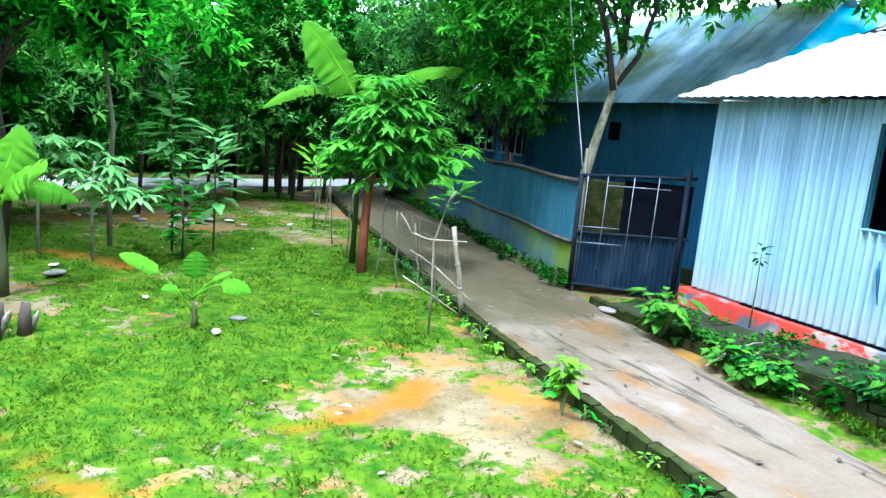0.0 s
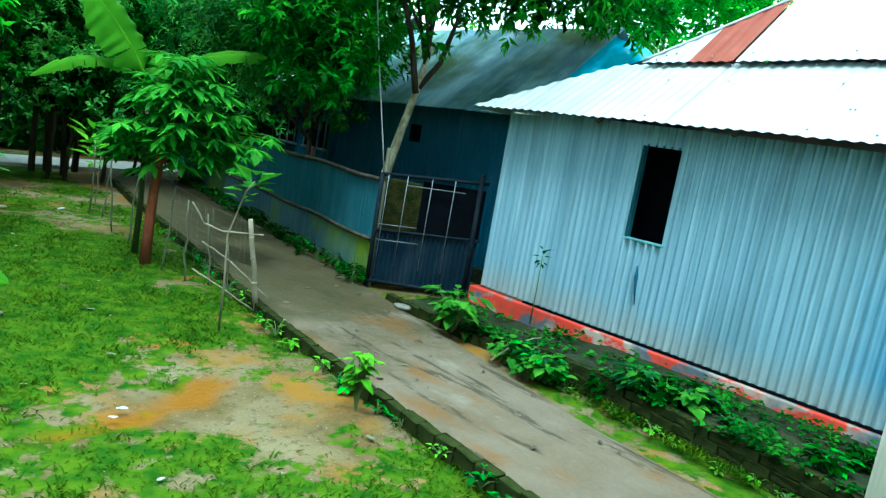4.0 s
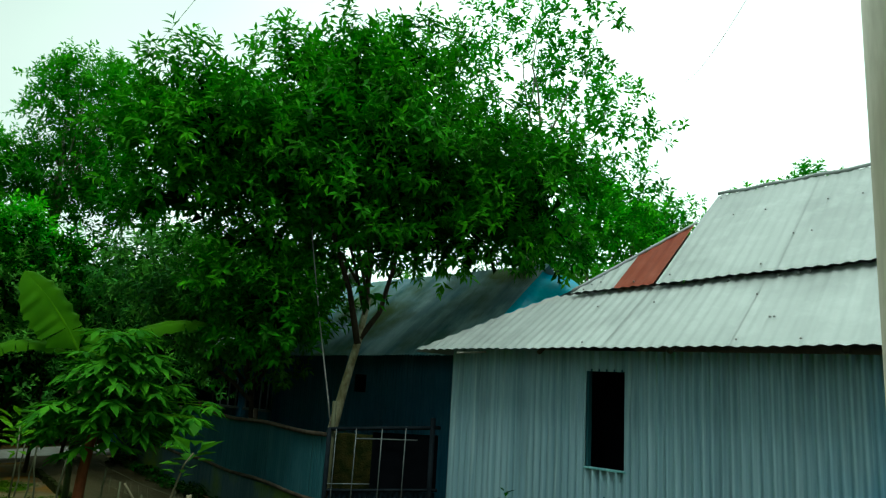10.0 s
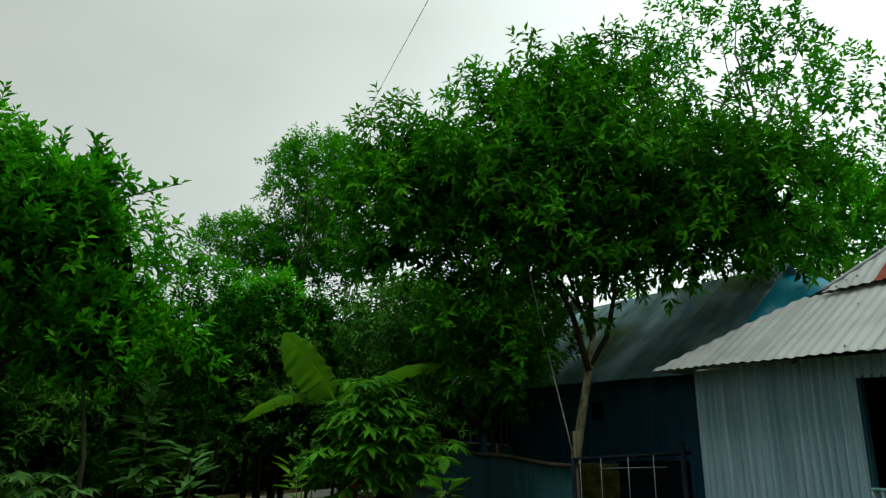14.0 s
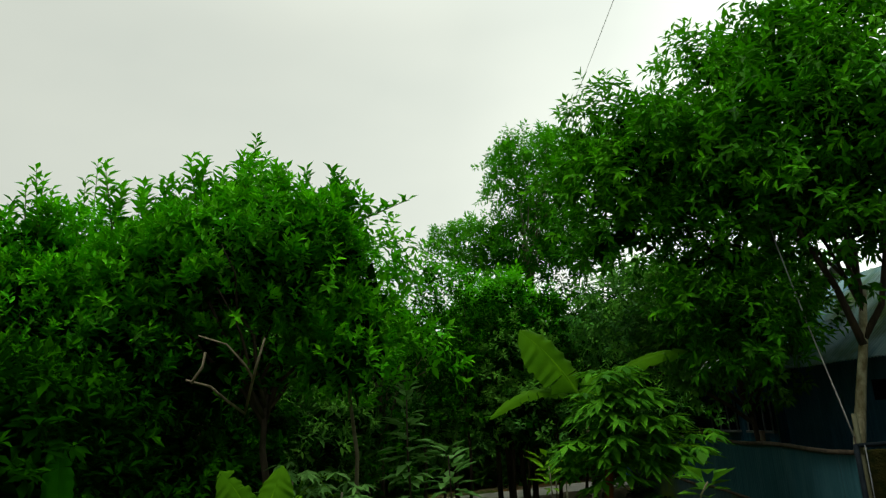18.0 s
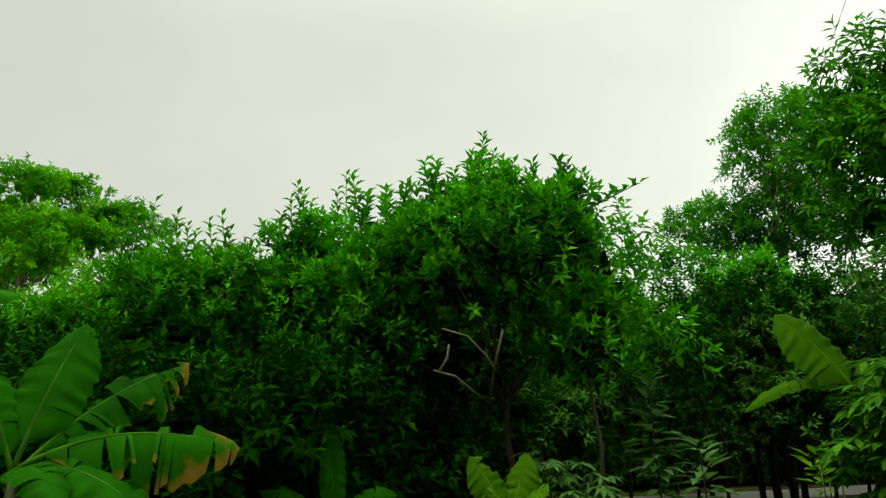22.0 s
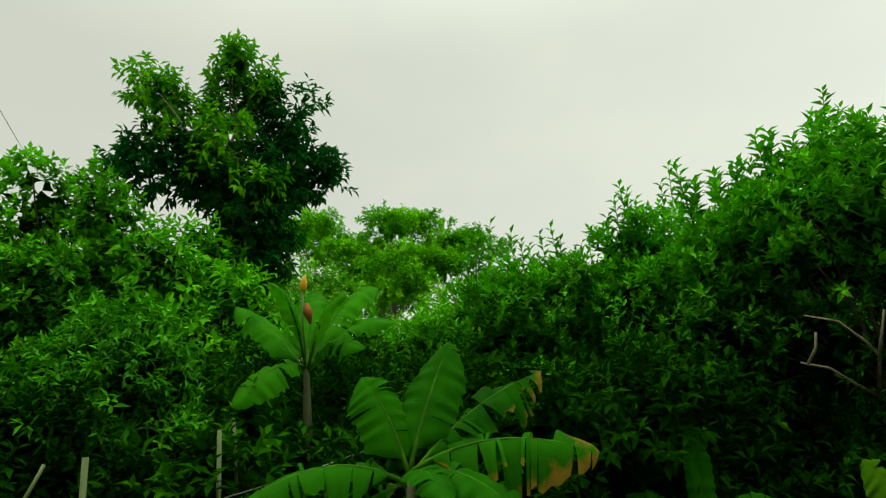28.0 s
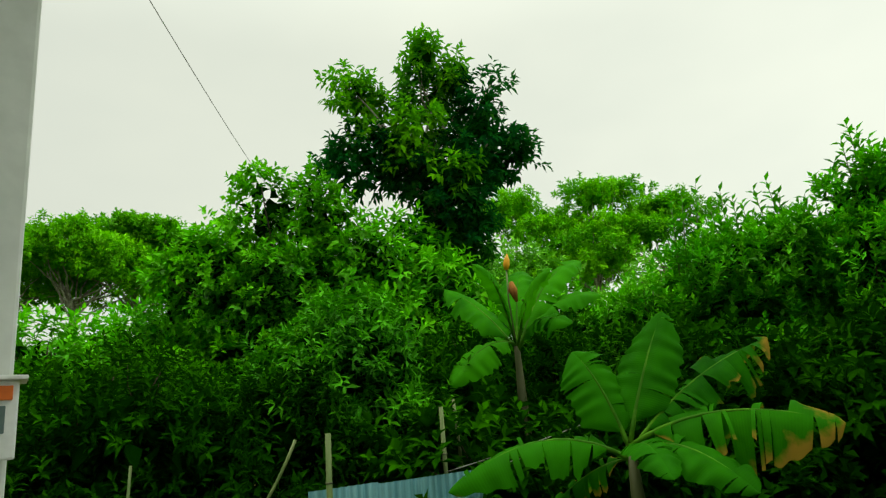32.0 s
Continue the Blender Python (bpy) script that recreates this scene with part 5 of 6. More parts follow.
def banana_mat(name, dark, light, young):
    """Banana blade: fine cross ribs, browning where dry."""
    n = Nodes(name)
    along = n.add("ShaderNodeAttribute")
    along.attribute_name = "along"
    dry = n.add("ShaderNodeAttribute")
    dry.attribute_name = "dry"
    sine = n.math("SINE", n.math("MULTIPLY", along.outputs["Fac"], 380.0))
    c = n.mix(n.ramp(n.noise(2.5, 4.0), 0.35, 0.7), dark, light)
    c = n.mix(n.math("MULTIPLY", n.rand(), 0.5), c, young)
    c = n.mix(n.math("MULTIPLY", n.ramp(sine, 0.2, 0.9), 0.10), c, tuple(v * 0.55 for v in dark))
    c = n.mix(n.ramp(n.math("ADD", dry.outputs["Fac"], n.math("SUBTRACT", n.math("MULTIPLY", n.noise(6.0, 5.0), 0.9), 0.45)), 0.42, 0.7), c, (0.26, 0.165, 0.02))
    p = n.add("ShaderNodeBsdfPrincipled", Roughness=0.6)
    n.set(p, "Base Color", c)
    n.set(p, "Specular IOR Level", 0.02)
    n.set(p, "Normal", n.bump(sine, 0.12, 0.006))
    t = n.add("ShaderNodeBsdfTranslucent")
    n.set(t, "Color", n.mix(0.4, c, young))
    m = n.add("ShaderNodeMixShader", Fac=0.35)
    n.tree.links.new(p.outputs[0], m.inputs[1])
    n.tree.links.new(t.outputs[0], m.inputs[2])
    n.tree.links.new(m.outputs[0], n.out.inputs["Surface"])
    return n.mat


M["banana"] = banana_mat("banana_leaf", (0.005, 0.062, 0.0008), (0.018, 0.15, 0.0015), (0.028, 0.20, 0.002))
M["banana_mid"] = banana_mat("banana_mid_leaf", (0.014, 0.125, 0.0015), (0.038, 0.25, 0.003), (0.056, 0.32, 0.004))
M["banana_young"] = banana_mat("banana_young_leaf", (0.034, 0.135, 0.003), (0.080, 0.24, 0.006), (0.12, 0.31, 0.010))


def banana_leaf(parent, base, ctrl, tip, width, face, seed=1, tear=0.25, dried=0.0, petiole=0.14, fold=0.22, mat=None, label=""):
    """One blade along a curve base-ctrl-tip, torn between its ribs, with a pale midrib. face: the side its top looks to."""
    rr = random.Random(seed)
    base, ctrl, tip, face = Vector(base), Vector(ctrl), Vector(tip), Vector(face).normalized()
    n = 44
    verts, faces, al, dr = [], [], [], []

    def curve(t):
        return base * (1 - t) ** 2 + ctrl * 2 * t * (1 - t) + tip * t * t

    for sgn in (-1, 1):
        hang, gape, prev, wob = 0.0, 0.0, None, rr.uniform(0, 6)
        for i in range(n + 1):
            t = petiole + (1 - petiole) * i / n
            p = curve(t)
            d = (curve(min(1, t + 0.01)) - curve(max(0, t - 0.01))).normalized()
            side = d.cross(face).normalized() * sgn
            nor = (side.cross(d) * sgn).normalized()
            if nor.dot(face) < 0:
                nor = -nor
            s = i / n
            w = width * 0.5 * min(1.0, (s * 6 + 0.12)) * min(1.0, ((1 - s) * 3.0) ** 0.55 + 0.02) * (1 + 0.05 * math.sin(i * 1.3 + wob))

            def put(h, g):
                r = []
                for k in range(5):
                    q = k / 4
                    rip = 0.05 * w * math.sin(i * 0.9 + wob) * q
                    r.append(len(verts))
                    verts.append(p + side * w * q * (1 - 0.15 * h) + nor * (w * fold * q * (1 - q) * 2 - w * q * q * (0.2 + 0.6 * h) + rip)
                                 - Vector((0, 0, w * h * q * 1.1)) + d * w * q * (g - 0.1))
                    al.append(s), dr.append(min(1.0, dried * (0.75 * q * q * q + 0.75 * s ** 4 + 0.05)))
                return r

            row = put(hang, gape)
            if prev is not None:
                for k in range(4):
                    faces.append((prev[k], prev[k + 1], row[k + 1], row[k]))
            prev = row
            gape *= 0.72
            if 3 < i < n - 1 and rr.random() < tear * 0.6:
                hang = max(0.0, rr.uniform(-0.12, 0.3 + dried * 0.7))
                gape = rr.uniform(0.06, 0.2 + 0.25 * dried)
                prev = put(hang, gape)
    ob = mesh_ob("leaf", verts, faces, mat or M["banana"], parent, label, True)
    ob.data.attributes.new("along", "FLOAT", "POINT").data.foreach_set("value", al)
    ob.data.attributes.new("dry", "FLOAT", "POINT").data.foreach_set("value", dr)
    pts = [curve(i / 10) - face * 0.006 for i in range(11)]
    r = max(0.011, width * 0.035)
    tube("midrib", pts, [r * (1.25 - i * 0.11) for i in range(11)], M["leaf_yellow" if mat is M["banana_young"] else "leaf_cassava"], ob, sides=6)
    return ob


def banana_plant(name, foot, height, leaves, label, stem_r=0.09, seed=1, lean=(0, 0), petiole=0.14, mat="banana"):
    """foot: where it stands; leaves: (right, away, up, arch, width, tear, dried) of each tip as seen from the veranda."""
    foot = Vector(foot)
    fwd = Vector((foot.x, foot.y, 0)).normalized()
    right = Vector((fwd.y, -fwd.x, 0))
    t = empty(name, Matrix.Translation(foot), label, "banana plant")
    top = Vector((lean[0], lean[1], height))
    tube("stem", [(0, 0, -0.05), top * 0.35 + Vector((0.02, 0, 0)), top * 0.75, top + Vector((0, 0, 0.05))], [stem_r * 1.15, stem_r, stem_r * 0.8, stem_r * 0.45], M["banana_stem"], t, sides=12)
    for k, (r, a, u, arch, w, tear, dried) in enumerate(leaves):
        tip = top + right * r + fwd * a + Vector((0, 0, u))
        mid = top + right * r * 0.45 + fwd * a * 0.45 + Vector((0, 0, u * 0.5 + arch))
        d = (tip - top).normalized()
        face = Vector((0, 0, 1.0)) - fwd * 0.55
        face = face - d * face.dot(d)
        banana_leaf(t, top + Vector((0, 0, rr_(seed, k) * 0.1)), mid, tip, w, face, seed * 37 + k, tear, dried, petiole, 0.22, M[mat])
    return t


def rr_(s, k):
    return random.Random(s * 91 + k).uniform(-1, 1)


banana_plant("banana_plant", at(-68.7, 7.0), 2.28,
             [(-1.75, -0.2, -0.25, 0.6, 0.62, 0.18, 0.25), (-0.45, 0.25, 1.0, 0.25, 0.66, 0.1, 0.0), (0.50, 0.5, 1.34, 0.15, 0.62, 0.1, 0.0), (1.42, 0.3, 0.95, 0.25, 0.56, 0.4, 0.6),
              (1.78, -0.3, 0.12, 0.45, 0.66, 0.5, 0.75), (0.95, -0.7, -0.36, 0.42, 0.62, 0.15, 0.0), (-1.1, 0.4, -0.75, 0.3, 0.36, 0.5, 1.0), (0.3, -0.9, -0.2, 0.35, 0.4, 0.2, 0.0)],
             "banana plant with broad green leaves and torn dry tips", seed=1)
banana_plant("banana_plant", at(-76.6, 11.0), 3.75,
             [(-1.15, 0.9, 1.25, 0.25, 0.62, 0.1, 0), (1.25, 0.9, 1.5, 0.7, 0.66, 0.1, 0), (0.85, -0.5, 0.25, 0.55, 0.66, 0.12, 0), (-1.05, -0.5, -0.5, 0.55, 0.66, 0.12, 0), (0.2, 1.2, 1.5, 0.5, 0.6, 0.1, 0.1),
              (0.6, -0.9, 1.0, 0.7, 0.58, 0.08, 0), (-0.5, -0.9, 1.2, 0.75, 0.5, 0.08, 0), (1.45, 0.4, 0.8, 0.6, 0.56, 0.15, 0)],
             "tall banana plant with an orange flower bud", stem_r=0.1, seed=2, mat="banana_mid")
banana_plant("banana_plant", at(-46.8, 9.2), 1.3, [(0.0, 0.1, 1.2, 0.05, 0.32, 0.1, 0), (-0.9, 0.1, 0.5, 0.3, 0.36, 0.2, 0), (0.8, 0, 0.35, 0.35, 0.36, 0.2, 0), (-0.5, -0.4, 0.2, 0.3, 0.35, 0.2, 0)],
             "young banana plant with an upright new leaf", stem_r=0.07, seed=3)
banana_plant("banana_plant", (-5.35, 8.2, 0), 1.1, [(0.3, 0.2, 0.95, 0.1, 0.5, 0.1, 0), (-0.5, 0, 0.95, 0.2, 0.5, 0.1, 0), (0.5, -0.3, 0.45, 0.35, 0.55, 0.1, 0), (-0.2, -0.4, 0.5, 0.25, 0.5, 0.1, 0), (0.9, 0.2, 0.0, 0.4, 0.42, 0.2, 0)],
             "young banana plant in the yard", stem_r=0.08, seed=4, mat="banana_young")
banana_plant("banana_plant", (-1.5, 11.6, 0), 2.5, [(-0.95, -0.1, 1.35, 0.25, 0.82, 0.05, 0), (-1.55, -0.2, -0.05, 0.75, 0.26, 0.2, 0), (1.75, 0.4, 0.85, 0.5, 0.4, 0.2, 0), (0.3, 0.6, 0.6, 0.3, 0.4, 0.2, 0)],
             "banana plant with one huge bright leaf beside the lane", stem_r=0.045, seed=5, mat="banana_young")
banana_plant("banana_seedling", (-2.76, 7.61, 0), 0.24, [(-0.78, 0.1, 0.56, 0.22, 0.2, 0.0, 0), (0.02, 0.1, 0.60, 0.04, 0.26, 0.0, 0), (0.42, 0, 0.38, 0.14, 0.07, 0, 0), (0.62, -0.1, 0.16, 0.3, 0.24, 0, 0), (-0.34, -0.1, 0.2, 0.16, 0.13, 0, 0)],
             "small banana seedling with pale stalks in the grass", stem_r=0.035, seed=6, petiole=0.5, mat="banana_young")
bud = empty("banana_flower", Matrix.Translation(at(-76.8, 10.6, 4.95)), "orange banana flower bud with a dry bract below", "flower")
tube("bud", [(0, 0, 0.0), (0, 0.01, 0.08), (0.01, 0.02, 0.16), (0.02, 0.03, 0.25)], [0.035, 0.055, 0.045, 0.006], M["bud"], bud, sides=10)
tube("dry_bract", [(0.02, 0.05, -0.2), (0.03, 0.06, -0.34), (0.05, 0.1, -0.52)], [0.03, 0.075, 0.02], M["dry_bract"], bud, sides=7)
tube("stalk", [(0, 0, 0), (0.03, -0.02, -0.5), (-0.1, 0.05, -1.05)], 0.014, M["bamboo_green"], bud, sides=7)

# ---- wires ----
for name, a, b in (("power_line", (1.30, 0.2, 5.4), (-4.6, 32, 14.5)), ("power_line", (4.55, 4.24, 6.76), (13.9, 17.4, 12.6)), ("power_line", (-3.6, -1.48, 5.9), (-22, -1.86, 10.0))):
    pts = bend(a, b, 16, 0.0, TREES, 0.25)
    tagged(tube(name, pts, 0.0045, M["wire"], sides=5), "thin dark overhead wire across the sky", "wire")

# ---- yard plants ----


def whorls(name, foot, stem, rings, mat, label, category="plant", stem_r=0.02, stem_mat="bamboo_green", seed=1, group=""):
    """A thin stem with whorls of leaves. rings: height along the stem 0..1, leaves, length, aspect, lift."""
    rng = np.random.default_rng(seed)
    t = empty(name, Matrix.Translation(foot), label, category, group)
    n = len(stem)
    tube("stem", stem, [stem_r * (1 - 0.5 * i / (n - 1)) for i in range(n)], M[stem_mat], t, sides=8)
    pts = [Vector(p) for p in stem]
    for h, k, L, asp, lift in rings:
        q = min(n - 2, int(h * (n - 1)))
        c = pts[q].lerp(pts[q + 1], h * (n - 1) - q)
        a = np.arange(k) * 2 * math.pi / k + rng.uniform(0, 6)
        al = np.stack([np.cos(a), np.sin(a), lift + rng.normal(size=k) * 0.2], 1)
        ln = L * 1.2 * rng.uniform(0.75, 1.2, k)
        pos = np.tile(np.array(c), (k, 1)) + unit(al) * L * rng.uniform(0.05, 0.5, (k, 1)) + np.array([0, 0, 1.0]) * rng.normal(size=(k, 1)) * L * 0.35
        v, f = leaf_arrays(pos, al, np.tile([0, 0, 1.0], (k, 1)), ln, ln * asp * 1.5, 0.15)
        v = v.reshape(k, 4, 3)
        for q_ in range(k):
            fast_mesh("leaf", v[q_], [(0, 1, 2), (0, 2, 3)], mat, t)
    return t


def palmate(name, foot, stem, tips, size, mat, label, stem_r=0.03, stem_mat="bark_red", seed=1, lobes=7, category="shrub"):
    """A stem that carries palmate leaves on long stalks. tips: places of the leaf hearts."""
    rng = np.random.default_rng(seed)
    t = empty(name, Matrix.Translation(foot), label, category)
    n = len(stem)
    tube("trunk", stem, [stem_r * (1 - 0.4 * i / (n - 1)) for i in range(n)], M[stem_mat], t, sides=9)
    V, F, S = [], [], []
    off = 0
    sv, sf = [], []
    for p in tips:
        p = np.array(p, float)
        s0 = Vector(stem[-1]).lerp(Vector(stem[-2]), rng.uniform(0, 1))
        a, b = tube_data([s0, (s0 + Vector(p)) / 2 + Vector((0, 0, 0.06)), p], [0.007, 0.006, 0.004], 5)
        sf += [tuple(i + len(sv) for i in q) for q in b]
        sv += a
        d = p - np.array(s0)
        head = math.atan2(d[1], d[0])
        ang = head + np.linspace(-2.2, 2.2, lobes)
        L = size * rng.uniform(0.75, 1.2) * (1 - 0.3 * np.abs(np.linspace(-1, 1, lobes)))
        al = np.stack([np.cos(ang), np.sin(ang), -0.42 + rng.normal(size=lobes) * 0.22], 1)
        v, f = leaf_arrays(np.tile(p, (lobes, 1)), al, np.tile([0, 0, 1.0], (lobes, 1)), L, L * 0.32, 0.1)
        V.append(v), F.append(f + off)
        off += len(v)
    fast_mesh("foliage", np.concatenate(V), np.concatenate(F), mat, t)
    mesh_ob("stalk_mass", sv, sf, M["leaf_yellow"], t, smooth=True)["kind"] = "stuff"
    return t


def cloud(rng, blobs, n):
    """n places inside ellipsoids."""
    out = []
    for i in range(n):
        x, y, z, a, b, c = blobs[i % len(blobs)]
        d = rng.normal(size=3)
        d = d / np.linalg.norm(d) * (0.35 + 0.65 * rng.random())
        out.append((x + d[0] * a, y + d[1] * b, z + d[2] * c))
    return out


rng = np.random.default_rng(9)
palmate("cassava_shrub", (-1.25, 10.85, 0), [(0, 0, -0.1), (0.01, 0, 0.6), (0.03, 0.02, 1.15), (0.1, 0, 1.75), (0.15, 0, 2.1)],
        cloud(rng, [(0.35, -0.1, 2.3, 0.9, 0.7, 0.5), (0.8, 0, 1.95, 0.95, 0.65, 0.5), (0.35, -0.1, 2.8, 0.65, 0.5, 0.4), (-0.1, 0, 1.9, 0.75, 0.55, 0.5)], 250), 0.36, M["leaf_star"],
        "cassava-like shrub with star-shaped leaves on a red-brown trunk", 0.085, "bark_red", 3)
palmate("papaya_sapling", (-5.26, 10.25, 0), [(0, 0, 0), (0, 0, 0.8), (0.05, 0, 1.5)], cloud(rng, [(-0.2, 0, 1.45, 0.8, 0.6, 0.35), (0.4, -0.1, 1.2, 0.6, 0.5, 0.3)], 40), 0.3, M["leaf_pale"],
        "pale-leaved sapling with lobed leaves", 0.03, "bark_grey", 4)
palmate("papaya_sapling", (-6.15, 10.35, 0), [(0, 0, 0), (0.02, 0, 0.8), (0.0, 0, 1.75)], cloud(rng, [(0.1, 0, 1.7, 0.9, 0.6, 0.35), (-0.3, -0.1, 1.3, 0.7, 0.5, 0.3)], 46), 0.3, M["leaf_pale"],
        "pale-leaved sapling with lobed leaves", 0.03, "bark_grey", 5)
whorls("young_sapling", (-4.45, 11.25, 0), [(0, 0, 0), (0.0, 0, 1.0), (-0.03, 0, 2.0), (0, 0, 2.9)],
       [(0.32, 9, 0.3, 0.3, -0.3), (0.4, 10, 0.32, 0.3, -0.2), (0.48, 10, 0.34, 0.28, -0.1), (0.56, 10, 0.34, 0.28, 0), (0.64, 10, 0.36, 0.26, 0.1), (0.72, 11, 0.36, 0.26, 0.1), (0.8, 10, 0.33, 0.26, 0.2), (0.88, 9, 0.3, 0.26, 0.3), (0.99, 8, 0.26, 0.3, 0.6)],
       M["leaf_pale"], "slim sapling with tiers of narrow pale leaves", "sapling", 0.025, "bark_dark", 2)
whorls("young_sapling", (-3.85, 11.5, 0), [(0, 0, 0), (0.02, 0, 0.9), (0.0, 0, 1.9)],
       [(0.5, 8, 0.34, 0.3, -0.2), (0.62, 9, 0.36, 0.28, 0), (0.74, 9, 0.36, 0.28, 0.1), (0.86, 9, 0.34, 0.26, 0.2), (0.98, 8, 0.3, 0.3, 0.4)],
       M["leaf_pale"], "slim sapling with tiers of narrow pale leaves", "sapling", 0.02, "bark_dark", 3)
whorls("dark_sapling", (-4.15, 10.9, 0), [(0, 0, 0), (0.02, 0, 0.5), (0.0, 0, 1.1)], [(h, 9, 0.24, 0.4, 0.1) for h in (0.3, 0.45, 0.6, 0.75, 0.95)], M["leaf_mango"], "dark-leaved sapling in the grass", "sapling", 0.02, "bark_dark", 4)
whorls("tall_seedling", (-0.07, 7.99, 0), [(0, 0, -0.02), (0.0, 0, 0.6), (-0.02, 0, 1.1), (0.12, 0, 1.62), (0.2, 0, 1.74)],
       [(0.72, 3, 0.14, 0.4, 0.2), (0.9, 6, 0.22, 0.36, 0.3), (0.99, 8, 0.25, 0.36, 0.6)], M["leaf_cassava"], "lanky seedling with a tuft of bright leaves", "seedling", 0.014, "twig_pale", 5)
whorls("yellow_seedling", (-2.75, 14.6, 0), [(0, 0, 0), (0.02, 0, 0.8), (0.0, 0, 1.45)], [(0.7, 6, 0.24, 0.25, 0), (0.85, 8, 0.34, 0.22, 0.2), (0.98, 9, 0.36, 0.22, 0.5)], M["leaf_yellow"], "yellowish seedling by the fence", "seedling", 0.018, "bark_grey", 6)


def weed(name, foot, n, h, leaf, mat, label, seed, group="", spread=0.5, round_=0.75):
    """Broad-leaved weed: many stalks from one root, a rounded leaf on each."""
    rng = np.random.default_rng(seed)
    t = empty(name, Matrix.Translation(foot), label, "weed", group)
    a = rng.uniform(0, 2 * math.pi, n)
    r = spread * h * rng.uniform(0.1, 1.0, n)
    z = h * rng.uniform(0.35, 1.0, n)
    pos = np.stack([np.cos(a) * r, np.sin(a) * r, z], 1)
    sv, sf = [], []
    for p in pos:
        x, y = tube_data([(0, 0, -0.02), (p[0] * 0.5, p[1] * 0.5, p[2] * 0.75), tuple(p)], [0.006, 0.005, 0.003], 4)
        sf += [tuple(i + len(sv) for i in q) for q in y]
        sv += x
    mesh_ob("stalk_mass", sv, sf, M["bamboo_green"], t)["kind"] = "stuff"
    al = np.stack([np.cos(a), np.sin(a), rng.uniform(-0.6, 0.2, n)], 1)
    L = leaf * rng.uniform(0.6, 1.25, n)
    # a broad leaf: eight vertices round a heart shape, folded along its midrib
    al = unit(al)
    side = unit(np.cross(al, np.array([0, 0, 1.0])))
    nor = np.cross(side, al)
    prof = np.array([(-0.06, 0.0, 0), (-0.12, 0.28, 0.08), (0.2, 0.5, 0.1), (0.62, 0.32, 0.04), (1.0, 0.0, -0.12), (0.62, -0.32, 0.04), (0.2, -0.5, 0.1), (-0.12, -0.28, 0.08)])
    v = pos[:, None, :] + L[:, None, None] * (prof[None, :, 0:1] * al[:, None, :] + round_ * prof[None, :, 1:2] * side[:, None, :] + prof[None, :, 2:3] * nor[:, None, :])
    b = np.arange(n)[:, None] * 8
    f = np.concatenate([b + q for q in ([0, 1, 2], [0, 2, 3], [0, 3, 4], [0, 4, 5], [0, 5, 6], [0, 6, 7])], 0)
    fast_mesh("foliage", v.reshape(-1, 3), f, mat, t)
    return t


weed("lane_weed", (1.22, 5.92, 0.0), 56, 0.56, 0.12, M["leaf_yellow"], "bright green weed at the lane's edge", 1, spread=0.19)
weed("broadleaf_weed", (2.86, 8.45, 0.06), 60, 0.55, 0.22, M["leaf_cassava"], "lush broad-leaved weed before the plinth", 2, "bed weeds", 0.65)
BEDW = random.Random(8)
# clumps on the bed: along the row, across it, reach, how many
for cx, cy, reach, count in ((-5.5, 6.75, 0.35, 3), (-4.75, 6.75, 0.45, 8), (-4.2, 6.5, 0.3, 5), (-3.5, 6.75, 0.3, 6), (-3.05, 6.95, 0.4, 9), (-2.1, 7.15, 0.35, 4), (-1.2, 7.0, 0.4, 4), (0.2, 7.0, 0.8, 5)):
    for k in range(count):
        x, y = cx + BEDW.uniform(-reach, reach), cy + BEDW.uniform(-reach, reach) * 0.7
        h = BEDW.choice((0.14, 0.2, 0.26, 0.3)) * (0.7 if count < 5 else 1.0)
        weed("bed_weed", loc(x, y, 0.2 if x > -4.6 and y > on_line(BED, x) else 0.02), BEDW.randint(22, 40), h, h * BEDW.uniform(0.36, 0.52), M[BEDW.choice(("leaf_shade", "leaf_guava", "leaf_mango", "leaf_dark", "leaf_cassava"))],
             "leafy weed growing along the bed", BEDW.randint(300, 900), "bed weeds", BEDW.uniform(0.6, 0.95), BEDW.choice((0.75, 0.9, 1.0)))
for k in range(22):
    x = -5.0 + 6.4 * (k + BEDW.random()) / 22
    weed("bed_weed", loc(x, on_line(BED, x) - BEDW.uniform(0.06, 0.3), 0.0), BEDW.randint(14, 26), BEDW.uniform(0.06, 0.12), BEDW.uniform(0.035, 0.06), M[BEDW.choice(("leaf_yellow", "leaf_guava", "leaf_cassava"))],
         "low weed at the foot of the bed", 300 + k, "bed weeds", 1.1)
for k in range(54):
    x = -8.3 - 11.0 * (k + BEDW.random()) / 54
    p = loc(x, fy(x) - BEDW.uniform(0.08, 0.42), 0.06)
    weed("verge_weed", p, BEDW.randint(26, 44), BEDW.uniform(0.12, 0.26), BEDW.uniform(0.06, 0.11), M[BEDW.choice(("leaf_dark", "leaf_dark", "leaf_mango"))], "low dark weed at the foot of the tin fence", 90 + k, "verge weeds", 0.9)
for k in range(34):
    x = 1.5 - 14.0 * (k + BEDW.random()) / 34
    p = loc(x, on_line(LANE_L, x) - BEDW.uniform(0.08, 0.2), 0.0)
    weed("kerb_weed", p, BEDW.randint(10, 20), BEDW.uniform(0.08, 0.18), BEDW.uniform(0.05, 0.09), M[BEDW.choice(("leaf_guava", "leaf_yellow"))], "small weed beside the lane kerb", 140 + k, "kerb weeds", 1.0)
q = loc(-5.62, 7.75, 0.2)
